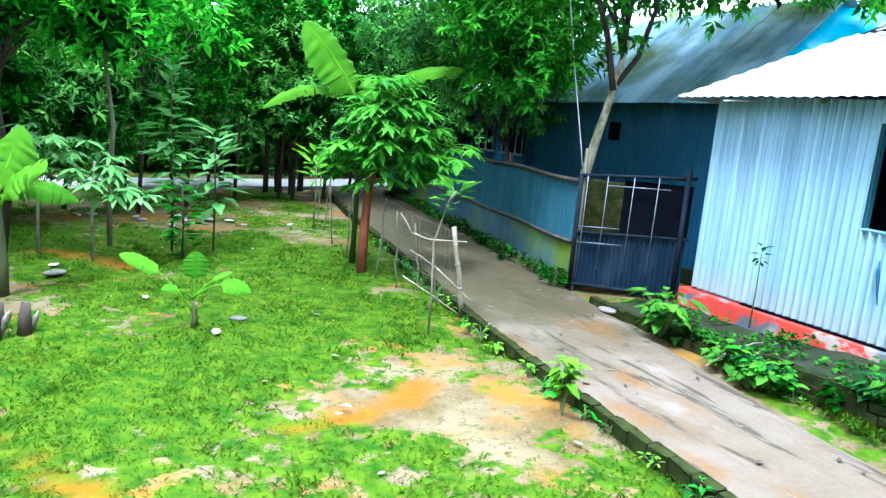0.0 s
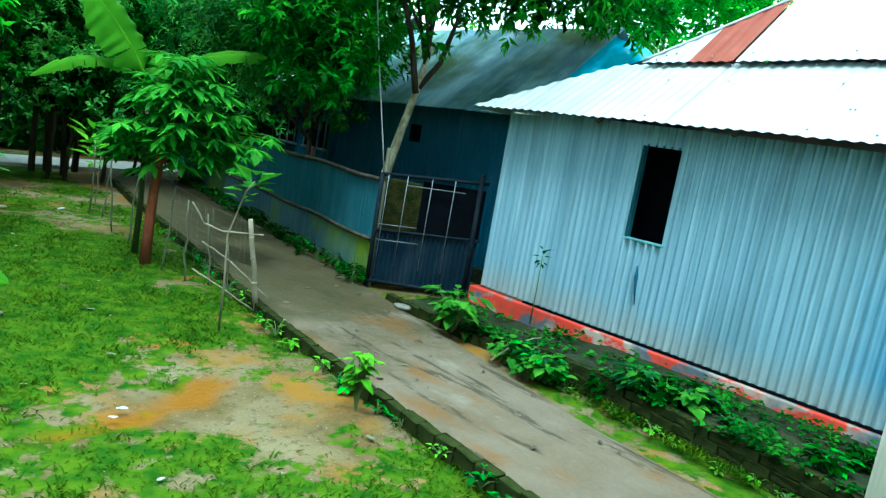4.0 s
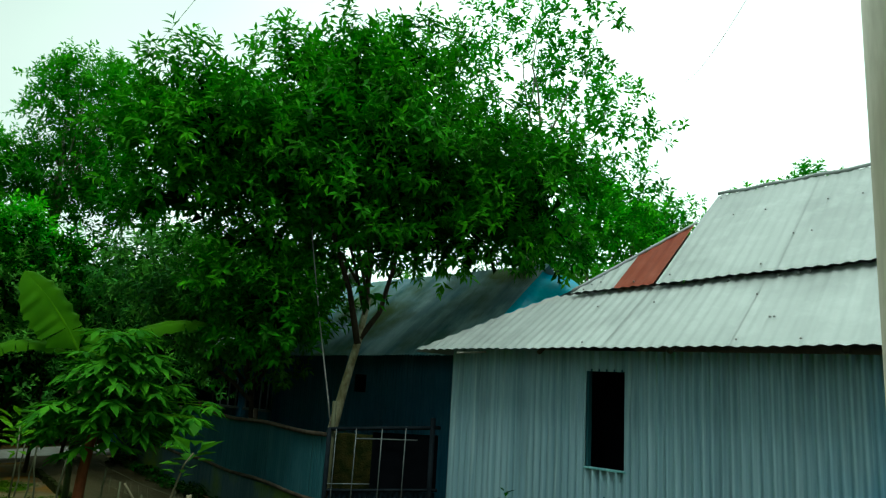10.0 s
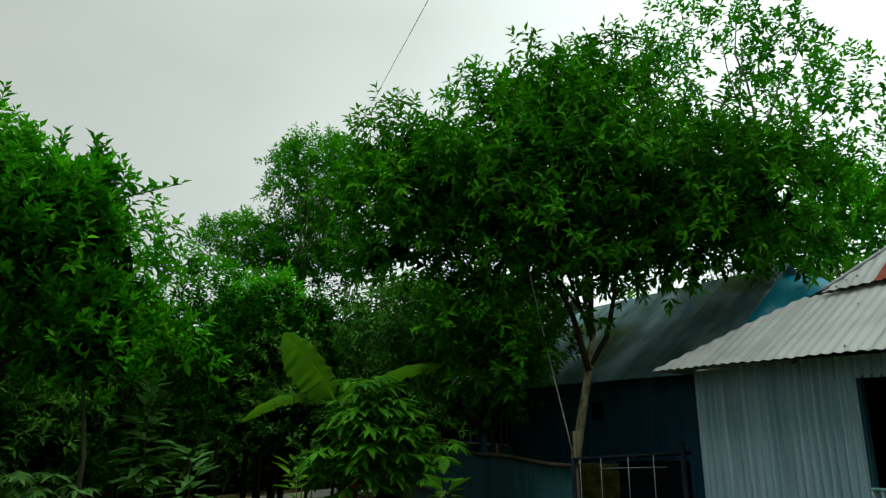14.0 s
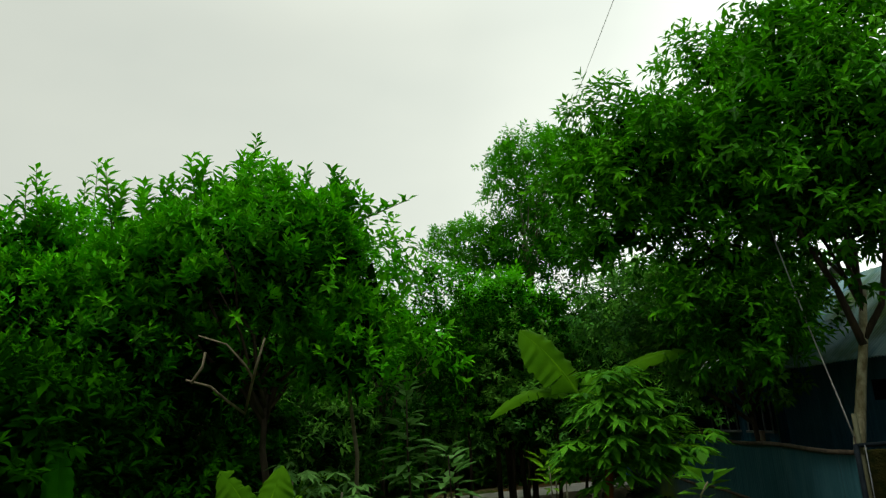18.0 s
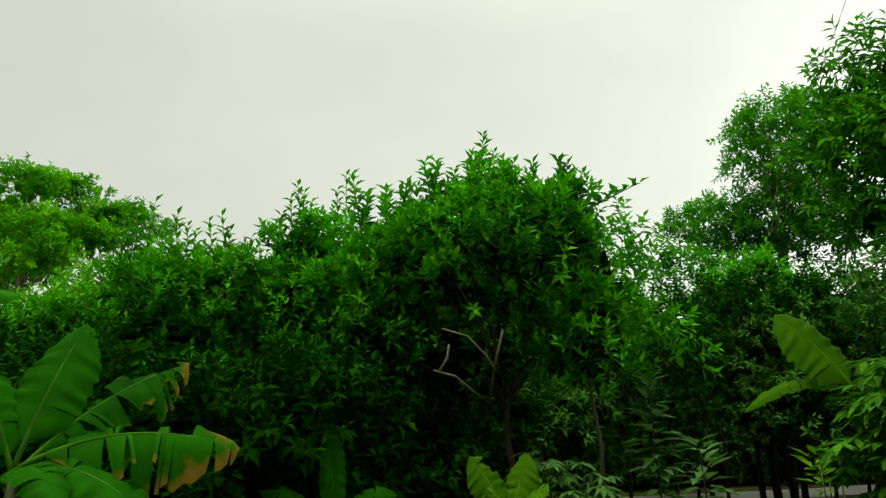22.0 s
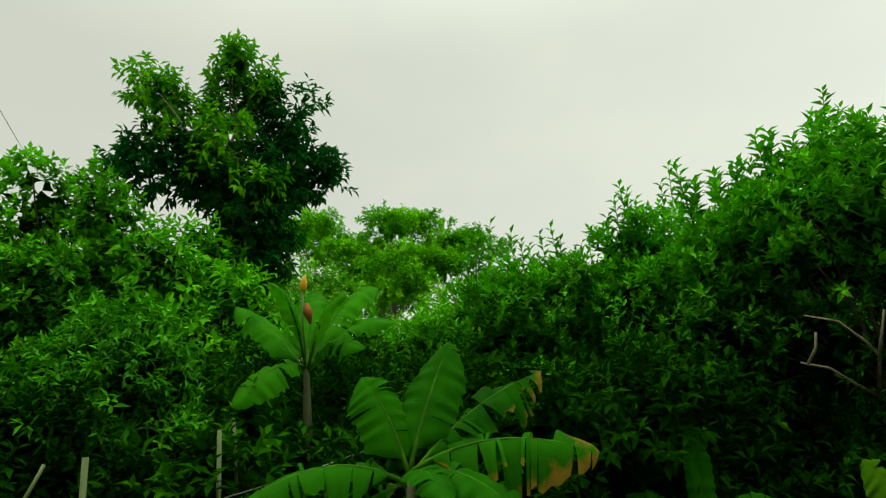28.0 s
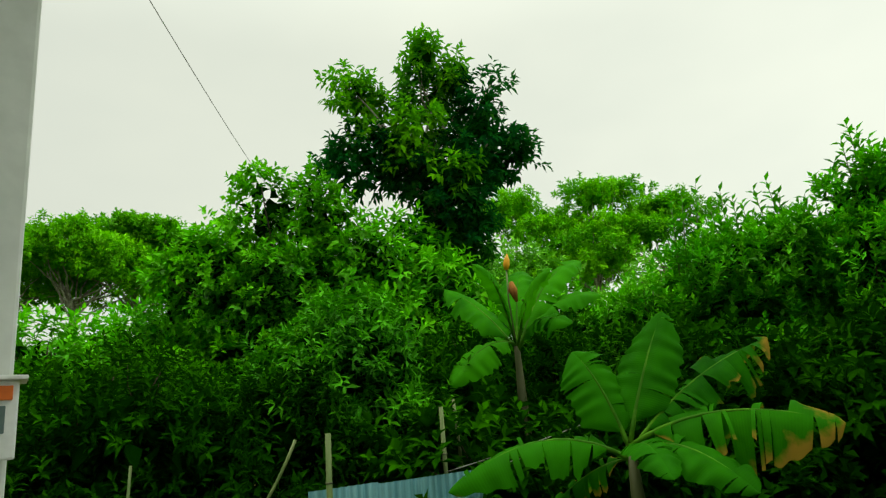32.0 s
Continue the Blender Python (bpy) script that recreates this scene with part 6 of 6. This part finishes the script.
whorls("palm_sprout", q, [(0, 0, 0), (0.01, 0, 0.5), (0.0, 0, 0.98)], [(0.92, 7, 0.09, 0.3, -0.3), (0.99, 7, 0.1, 0.3, 0.2)], M["leaf_dark"], "thin sprout with a tuft against the tin wall", "seedling", 0.012, "bamboo_green", 8)

# ---- stick fence by the lane ----
stick = empty("stick_fence", None, "rickety fence of crooked sticks along the lane", "fence")
SF = random.Random(4)
PB, PT = Vector((0.37, 8.87, -0.1)), Vector((0.15, 8.9, 1.17))
tube("post", bend(PB, PT, 4, 0.012, SF), [0.034, 0.034, 0.033, 0.032, 0.031], M["twig_pale"], stick, "pale peeled post", 9)
for z in (0.35, 0.6, 0.82):
    c_ = PB.lerp(PT, z)
    tube("knot", [c_, c_.lerp(PT, 0.04)], 0.037, M["bark_grey"], stick, sides=8)
for a, b, r in (((-0.56, 9.0, 1.28), (-0.40, 9.0, 1.03), 0.015), ((-0.40, 9.0, 1.03), (-0.16, 8.98, 0.96), 0.015), ((-0.16, 8.98, 0.96), (0.33, 8.86, 0.99), 0.015), ((-0.4, 9.1, 0.78), (-0.03, 9.0, 0.58), 0.012),
                ((-0.03, 9.0, 0.58), (0.49, 8.83, 0.18), 0.014), ((-0.5, 9.4, 0.34), (-0.06, 9.0, 0.2), 0.012), ((-0.06, 9.0, 0.2), (0.33, 8.86, 0.0), 0.012)):
    tube("branch", bend(a, b, 5, 0.014, SF), [0.9 * r * (1 - 0.05 * i) for i in range(6)], M["twig_pale"], stick, sides=7)
for x, y, dx, h, r in ((-0.28, 9.96, -0.12, 1.0, 0.02), (-0.62, 10.0, -0.05, 1.15, 0.02), (-1.0, 10.6, 0.1, 1.25, 0.022), (-1.7, 12.2, 0.1, 1.2, 0.022),
                       (-2.1, 13.2, -0.1, 1.1, 0.022), (-2.5, 14.4, 0.1, 1.1, 0.022), (-2.9, 15.8, 0.05, 1.0, 0.022), (0.0, 9.3, -0.1, 0.8, 0.014)):
    tube("stake", bend((x, y, -0.1), (x + dx, y, h), 5, 0.03, SF), r * 0.65, M["bamboo"], stick, sides=7)
for j in range(6):
    z = 0.2 + 0.2 * j
    tube("cord", bend((-1.0, 10.6, z + 0.1), (0.3, 8.85, z * 0.9), 8, 0.02, SF, 0.05), 0.002, M["bamboo"], stick, sides=4)
for k in range(9):
    t = (k + 0.5) / 9
    x, y = -1.0 + 1.3 * t, 10.6 - 1.75 * t
    tube("net_cord", bend((x, y, 0.05), (x + SF.uniform(-0.15, 0.15), y, 1.15), 5, 0.03, SF), 0.002, M["bamboo"], stick, sides=4)

cable = tube("hanging_cable", [loc(-8.62, 7.2, 1.95), loc(-8.72, 7.2, 2.3), loc(-9.1, 7.2, 3.5), loc(-9.5, 7.2, 4.9), loc(-10.0, 7.4, 6.2)], 0.011, M["wire"], sides=6)
tagged(cable, "thin dark cable hanging from the tree to the gate post", "cable")
# thin tube added for a short dark mark on the wall
rag = tube("hanging_rag", [loc(-4.36, 8.075, 1.36), loc(-4.345, 8.07, 1.22), loc(-4.32, 8.07, 1.02), loc(-4.29, 8.075, 0.86)], [0.008, 0.02, 0.014, 0.005], M["tin_dark"], sides=6)
tagged(rag, "narrow dark streak on the tin wall", "rag")
for x_, z_ in ((-1.44, 1.56), (-1.40, 1.40)):
    hook = tube("wall_hook", [loc(x_, 8.09, z_ - 0.06), loc(x_, 8.05, z_), loc(x_ + 0.03, 8.05, z_ + 0.05)], [0.012, 0.02, 0.012], M["bark_dark"], sides=6)
    tagged(hook, "small dark iron hook on the tin wall", "hook", "wall hooks")

# ---- stumps, stones, litter ----
for k, (x, y, h) in enumerate(((-4.3, 6.95, 0.32), (-4.5, 6.75, 0.36), (-4.62, 7.0, 0.28))):
    s = empty("banana_stump", Matrix.Translation((x, y, 0)), "cut brown banana stump in the grass", "stump", "banana stumps")
    tube("stem", [(0, 0, -0.05), (0.01, 0, h * 0.6), (0.02, 0.01, h)], [0.08, 0.06, 0.045], M["bark_dark"], s, sides=10)
    tube("husk", [(0.05, 0.03, 0), (0.1, 0.05, h * 0.5), (0.13, 0.04, h * 0.7)], [0.03, 0.03, 0.008], M["bark_grey"], s, sides=6)


def lump(name, p, size, mat, label, category, seed, group="", flat_=0.6):
    bm = bmesh.new()
    bmesh.ops.create_icosphere(bm, subdivisions=2, radius=1.0)
    rr = random.Random(seed)
    o = Vector((rr.random() * 9, rr.random() * 9, 0))
    for v in bm.verts:
        v.co *= 1 + 0.3 * noise.noise(v.co * 1.6 + o)
        v.co = Vector((v.co.x * size[0], v.co.y * size[1], v.co.z * size[2] * flat_))
    ob = tagged(part(name, bm, mat, None, "", True), label, category, group)
    ob.location = (p[0], p[1], p[2] + size[2] * flat_ * 0.5)
    ob.rotation_euler = (0, 0, rr.random() * 3)
    return ob


lump("stone", (2.38, 9.35, 0.08), (0.14, 0.09, 0.07), M["stone"], "pale broken stone before the gate", "stone", 1)
lump("stone", (-2.35, 7.95, 0), (0.11, 0.08, 0.03), M["stone"], "pale stone beside the banana seedling", "stone", 2)
lump("stone", (-5.3, 9.3, 0), (0.16, 0.12, 0.06), M["stone"], "low pale heap in the grass", "stone", 3)
LR = random.Random(17)
for k in range(16):
    lump("rubble", (-5.6 + LR.gauss(0, 0.9), 14.1 + LR.gauss(0, 0.35), 0), (LR.uniform(0.04, 0.13), LR.uniform(0.04, 0.1), LR.uniform(0.02, 0.07)), M[LR.choice(("stone", "paper", "concrete_floor"))], "pale rubble and rubbish by the road", "rubble", 300 + k, "rubble heap")


def scrap(p, s, mat, label, seed, group="litter"):
    """A crumpled bit of paper or a dry leaf on the ground."""
    rr = random.Random(seed)
    verts, faces = [], []
    for j in range(4):
        for i in range(5):
            verts.append(((i - 2) * s * 0.5, (j - 1.5) * s * 0.4 * (1 - abs(i - 2) * 0.25), 0.012 + rr.random() * s * 0.25))
    for j in range(3):
        for i in range(4):
            a = j * 5 + i
            faces.append((a, a + 1, a + 6, a + 5))
    ob = tagged(mesh_ob("litter", verts, faces, mat), label, "litter", group)
    ob.location, ob.rotation_euler = (p[0], p[1], p[2]), (0, 0, rr.random() * 6)
    return ob


for k, (x, y, s) in enumerate(((-2.42, 7.38, 0.09), (-0.72, 5.72, 0.045), (-0.76, 5.55, 0.035), (-0.3, 4.62, 0.03), (-3.7, 8.5, 0.07), (-5.55, 9.7, 0.09))):
    scrap((x, y, 0.0), s, M["paper"], "scrap of white paper on the ground", k)
for k in range(22):
    x, y = LR.uniform(-5, 1.5), LR.uniform(4, 12)
    scrap((x, y, 0.0), LR.uniform(0.02, 0.045), M[LR.choice(("bamboo", "bark_grey", "bark_dark"))], "fallen dry leaf in the yard", 40 + k, "fallen leaves")
for k in range(30):
    x = LR.uniform(-9, 1)
    y = LR.uniform(on_line(LANE_L, x) + 0.2, on_line(LANE_R, x) - 0.2)
    scrap(loc(x, y, 0.085), LR.uniform(0.02, 0.05), M[LR.choice(("bark_dark", "bark_dark", "bamboo"))], "fallen dry leaf on the lane", 140 + k, "fallen leaves")
tagged(tube("fallen_branch", bend((2.98, 7.22, 0.12), (3.8, 7.7, 0.3), 6, 0.02, LR, -0.08), [0.012, 0.012, 0.011, 0.01, 0.009, 0.008, 0.006], M["twig_pale"]), "pale dry branch lying over the weeds", "branch")

# ---- tin fence, posts and strings beyond the veranda ----
A, B = at(-96.0, 8.2), at(-80.0, 8.9)
fx = (B - A).normalized()
fm2 = Matrix(((fx.x, -fx.y, 0, A.x), (fx.y, fx.x, 0, A.y), (0, 0, 1, 0), (0, 0, 0, 1)))
tf = empty("side_tin_fence", fm2, "low fence of bright corrugated tin with a bamboo rail", "fence")
LEN = (B - A).length
sheets("fence_sheet", 0.3, LEN, lambda x: (0, 0.05), lambda x: (0, 2.06 + 0.035 * x - 0.02 * (x > 1.1)), M["tin_side"], tf, width=0.8, pitch=0.09)
tube("rail", [(0.3, 0.05, 1.86), (LEN, 0.05, 1.95)], 0.025, M["bamboo_green"], tf)
for x in (0.4, 1.3, LEN - 0.1):
    tube("post", [(x, 0.06, -0.1), (x, 0.06, 1.9)], 0.035, M["bamboo"], tf)
for az, d, z, r, mt, dx in ((-92.5, 8.1, 2.68, 0.036, "bamboo_green", 0.02), (-83.2, 8.9, 2.9, 0.03, "bamboo_green", 0.0), (-81.0, 9.8, 3.02, 0.024, "bamboo_green", -0.12), (-98.5, 8.4, 2.05, 0.018, "bamboo_green", 0.1),
                            (-108.8, 9.5, 2.1, 0.07, "bark_red", 0.05), (-107.6, 9.4, 2.5, 0.02, "bamboo_green", 0.12), (-113.0, 9.5, 1.9, 0.03, "bamboo_green", 0.0)):
    f0 = at(az, d)
    p = empty("pole", Matrix.Translation(f0), "upright bamboo or timber pole in the thicket", "pole", "fence poles")
    tube("shaft", [(0, 0, -0.1), (dx * 0.3, dx, z * 0.5), (dx * 0.5, dx * 1.6, z)], [r, r * 0.95, r * 0.9], M[mt], p, sides=10)
    for k in range(1, 5):
        if "bamboo" in mt:
            tube("node", [(dx * 0.5 * k / 5, dx * 1.6 * k / 5, z * k / 5), (dx * 0.5 * k / 5, dx * 1.6 * k / 5, z * k / 5 + 0.02)], r * 1.08, M["bamboo"], p, sides=10)
tagged(tube("leaning_stick", bend(at(-98.0, 8.3, 1.75), at(-94.8, 8.4, 2.64), 4, 0.02, LR), 0.018, M["bamboo_green"]), "green-grey stick leaning across the fence", "stick")
for z0, z1 in ((2.12, 2.55), (2.02, 2.4)):
    tagged(tube("string", bend(at(-83.2, 8.85, z0), at(-72.0, 9.6, z1), 8, 0.0, LR, 0.02), 0.007, M["paper"], sides=5), "pale string tied between poles", "string")

# ---- meter box on the veranda column ----
mb = empty("meter_box", Matrix.Translation(COL_L) @ Matrix.Rotation(radians(28), 4, "Z"), "white electricity meter box with a small window on the column", "meter box")
mb.matrix_world = Matrix.Translation(at(-115.7, 2.36, 2.62)) @ Matrix.Rotation(radians(115.0), 4, "Z")
box_part("case", (-0.09, -0.05, 0.0), (0.075, 0.06, 0.215), M["white_paint"], mb, bevel=0.006)
box_part("lid", (-0.11, -0.07, 0.215), (0.095, 0.07, 0.228), M["white_paint"], mb, bevel=0.004)
box_part("window", (-0.08, -0.056, 0.07), (0.045, -0.048, 0.145), M["meter_glass"], mb, bevel=0.002)
box_part("label_plate", (-0.08, -0.057, 0.16), (0.06, -0.049, 0.2), M["orange"], mb, bevel=0.002)
tube("cable", [(-0.03, 0.0, 0.22), (-0.035, 0.0, 0.28), (-0.03, 0.02, 0.36)], 0.012, M["black"], mb)
tube("fuse", [(-0.035, 0.0, 0.30), (-0.032, 0.01, 0.34)], 0.016, M["red_paint"], mb)

# ---- more trunks at the edge of the road ----
for k, (az, d, h, r, mt) in enumerate(((-26.0, 12.7, 5.0, 0.06, "twig_pale"), (-24.2, 24.0, 7.0, 0.13, "bark_dark"), (-14.6, 20.2, 5.0, 0.11, "bark_dark"), (-13.6, 20.6, 5.0, 0.15, "bark_dark"), (-12.6, 20.0, 5.0, 0.1, "bark_dark"), (-11.9, 21.0, 5.0, 0.12, "bark_dark"), (-18.0, 22.0, 6.0, 0.1, "bark_dark"))):
    p = empty("slim_tree", Matrix.Translation(at(az, d)), "slim straight trunk at the edge of the wood", "tree", "roadside trunks")
    tube("trunk", bend((0, 0, -0.1), (LR.uniform(-0.3, 0.3), 0, h), 5, 0.08, LR), [0.75 * r * (1 - 0.1 * i) for i in range(6)], M[mt], p, sides=9)
    (v, f, yo_), _ = crown_arrays(np.random.default_rng(500 + k), [(0, 0, h, 1.3, 1.3, 1.2), (0.4, 0, h - 1.2, 1.2, 1.0, 0.7)], 50, 45, 0.22, 0.4, 0.45)
    fast_mesh("crown", v, f, M["leaf_guava"], p, young=yo_)

# ---- grass ----
rng = np.random.default_rng(77)
N = 260000
px, py = rng.uniform(-11.5, 4.2, N), 0.8 + 18.0 * rng.random(N) ** 1.5
hm_i = HM.inverted().to_3x3()
lx_, ly_ = hm_i[0][0] * px + hm_i[0][1] * py, hm_i[1][0] * px + hm_i[1][1] * py
edge = np.interp(lx_, [p[0] for p in LANE_L[::-1]], [p[1] for p in LANE_L[::-1]]) - ly_       # how far short of the lane
ok = np.nonzero(edge > 0.02)[0]
keep = []
for i in ok:
    x, y = px[i], py[i]
    c = cover_at(x, y) + 0.55 * max(0.0, 1.0 - edge[i] / 0.22)       # rank along the kerb
    tuft = noise.noise(Vector((x * 5.5, y * 5.5, 1.0)))
    if rng.random() < (c - 0.34 + 0.45 * tuft) * 1.3 * (1 - mud_at(x, y)):
        keep.append(i)
keep = np.array(keep)
px, py, edge = px[keep], py[keep], edge[keep]
n = len(px)
a = rng.uniform(0, 6.283, n)
pz = np.array([0.05 * noise.noise(Vector((x * 0.8, y * 0.8, 0))) + 0.02 * noise.noise(Vector((x * 3.1, y * 3.1, 2))) for x, y in zip(px, py)]) - 0.025
tall = np.array([1.0 + 0.7 * noise.noise(Vector((x * 1.7, y * 1.7, 5.0))) for x, y in zip(px, py)])
L = rng.uniform(0.03, 0.075, n) * tall * (1 + 1.2 * np.clip(1 - edge / 0.2, 0, 1))
v, f = leaf_arrays(np.stack([px, py, pz], 1), np.stack([np.cos(a), np.sin(a), rng.uniform(0.3, 1.6, n)], 1), np.tile([0.1, 0.2, 1.0], (n, 1)), L, L * 0.22)
g = empty("grass", None, "short patchy grass of the yard", "grass", kind="stuff")
fast_mesh("blades", v, f, M["grass"], g)

rng = np.random.default_rng(78)
n = 9000
x_ = rng.uniform(-5.2, 2.6, n)
y_ = np.interp(x_, [p[0] for p in BED[::-1]], [p[1] for p in BED[::-1]]) - 0.05 - 0.28 * rng.random(n) ** 1.6
clump = np.array([noise.noise(Vector((x * 2.2, y * 4.0, 3.0))) for x, y in zip(x_, y_)])
pick_ = rng.random(n) < 0.45 + 0.9 * clump
x_, y_ = x_[pick_], y_[pick_]
n = len(x_)
a = rng.uniform(0, 6.283, n)
L = rng.uniform(0.04, 0.11, n)
w3 = np.array(HM.to_3x3())
foot_ = np.stack([x_, y_, np.full(n, 0.03)], 1) @ w3.T
v, f = leaf_arrays(foot_, np.stack([np.cos(a), np.sin(a), rng.uniform(0.4, 1.6, n)], 1), np.tile([0.1, 0.2, 1.0], (n, 1)), L, L * 0.24)
g = empty("verge_grass", None, "strip of bright grass along the foot of the bed", "grass", kind="stuff")
fast_mesh("blades", v, f, M["grass"], g)

n = 9000
x_ = rng.uniform(-6.6, 2.6, n)
front = np.interp(x_, [p[0] for p in BED[::-1]], [p[1] for p in BED[::-1]])
y_ = front - 0.06 + (7.95 - front) * rng.random(n) ** 1.5
clump = np.array([noise.noise(Vector((x * 1.3, y * 1.8, 8.0))) for x, y in zip(x_, y_)])
pick_ = rng.random(n) < 0.28 + 1.2 * clump
x_, y_, front, clump = x_[pick_], y_[pick_], front[pick_], clump[pick_]
n = len(x_)
a = rng.uniform(0, 6.283, n)
L = rng.uniform(0.045, 0.10, n)
base_z = np.where(x_ > -4.5, 0.26, np.maximum(0.12, 0.26 - 0.12 * (-4.5 - x_)))
height = np.clip(clump + 0.3, 0.05, 0.6) * 0.22 * rng.random(n)
foot_ = np.stack([x_, y_, base_z + height], 1) @ w3.T
v, f = leaf_arrays(foot_, np.stack([np.cos(a), np.sin(a), rng.uniform(-0.5, 0.4, n)], 1), rng.normal(size=(n, 3)) * 0.3 + np.array([0, 0, 1.0]), L, L * 0.75)
g = empty("ground_cover", None, "low leafy creeper spreading over the planted bed", "creeper", kind="stuff")
fast_mesh("foliage", v, f, M["leaf_cover"], g)
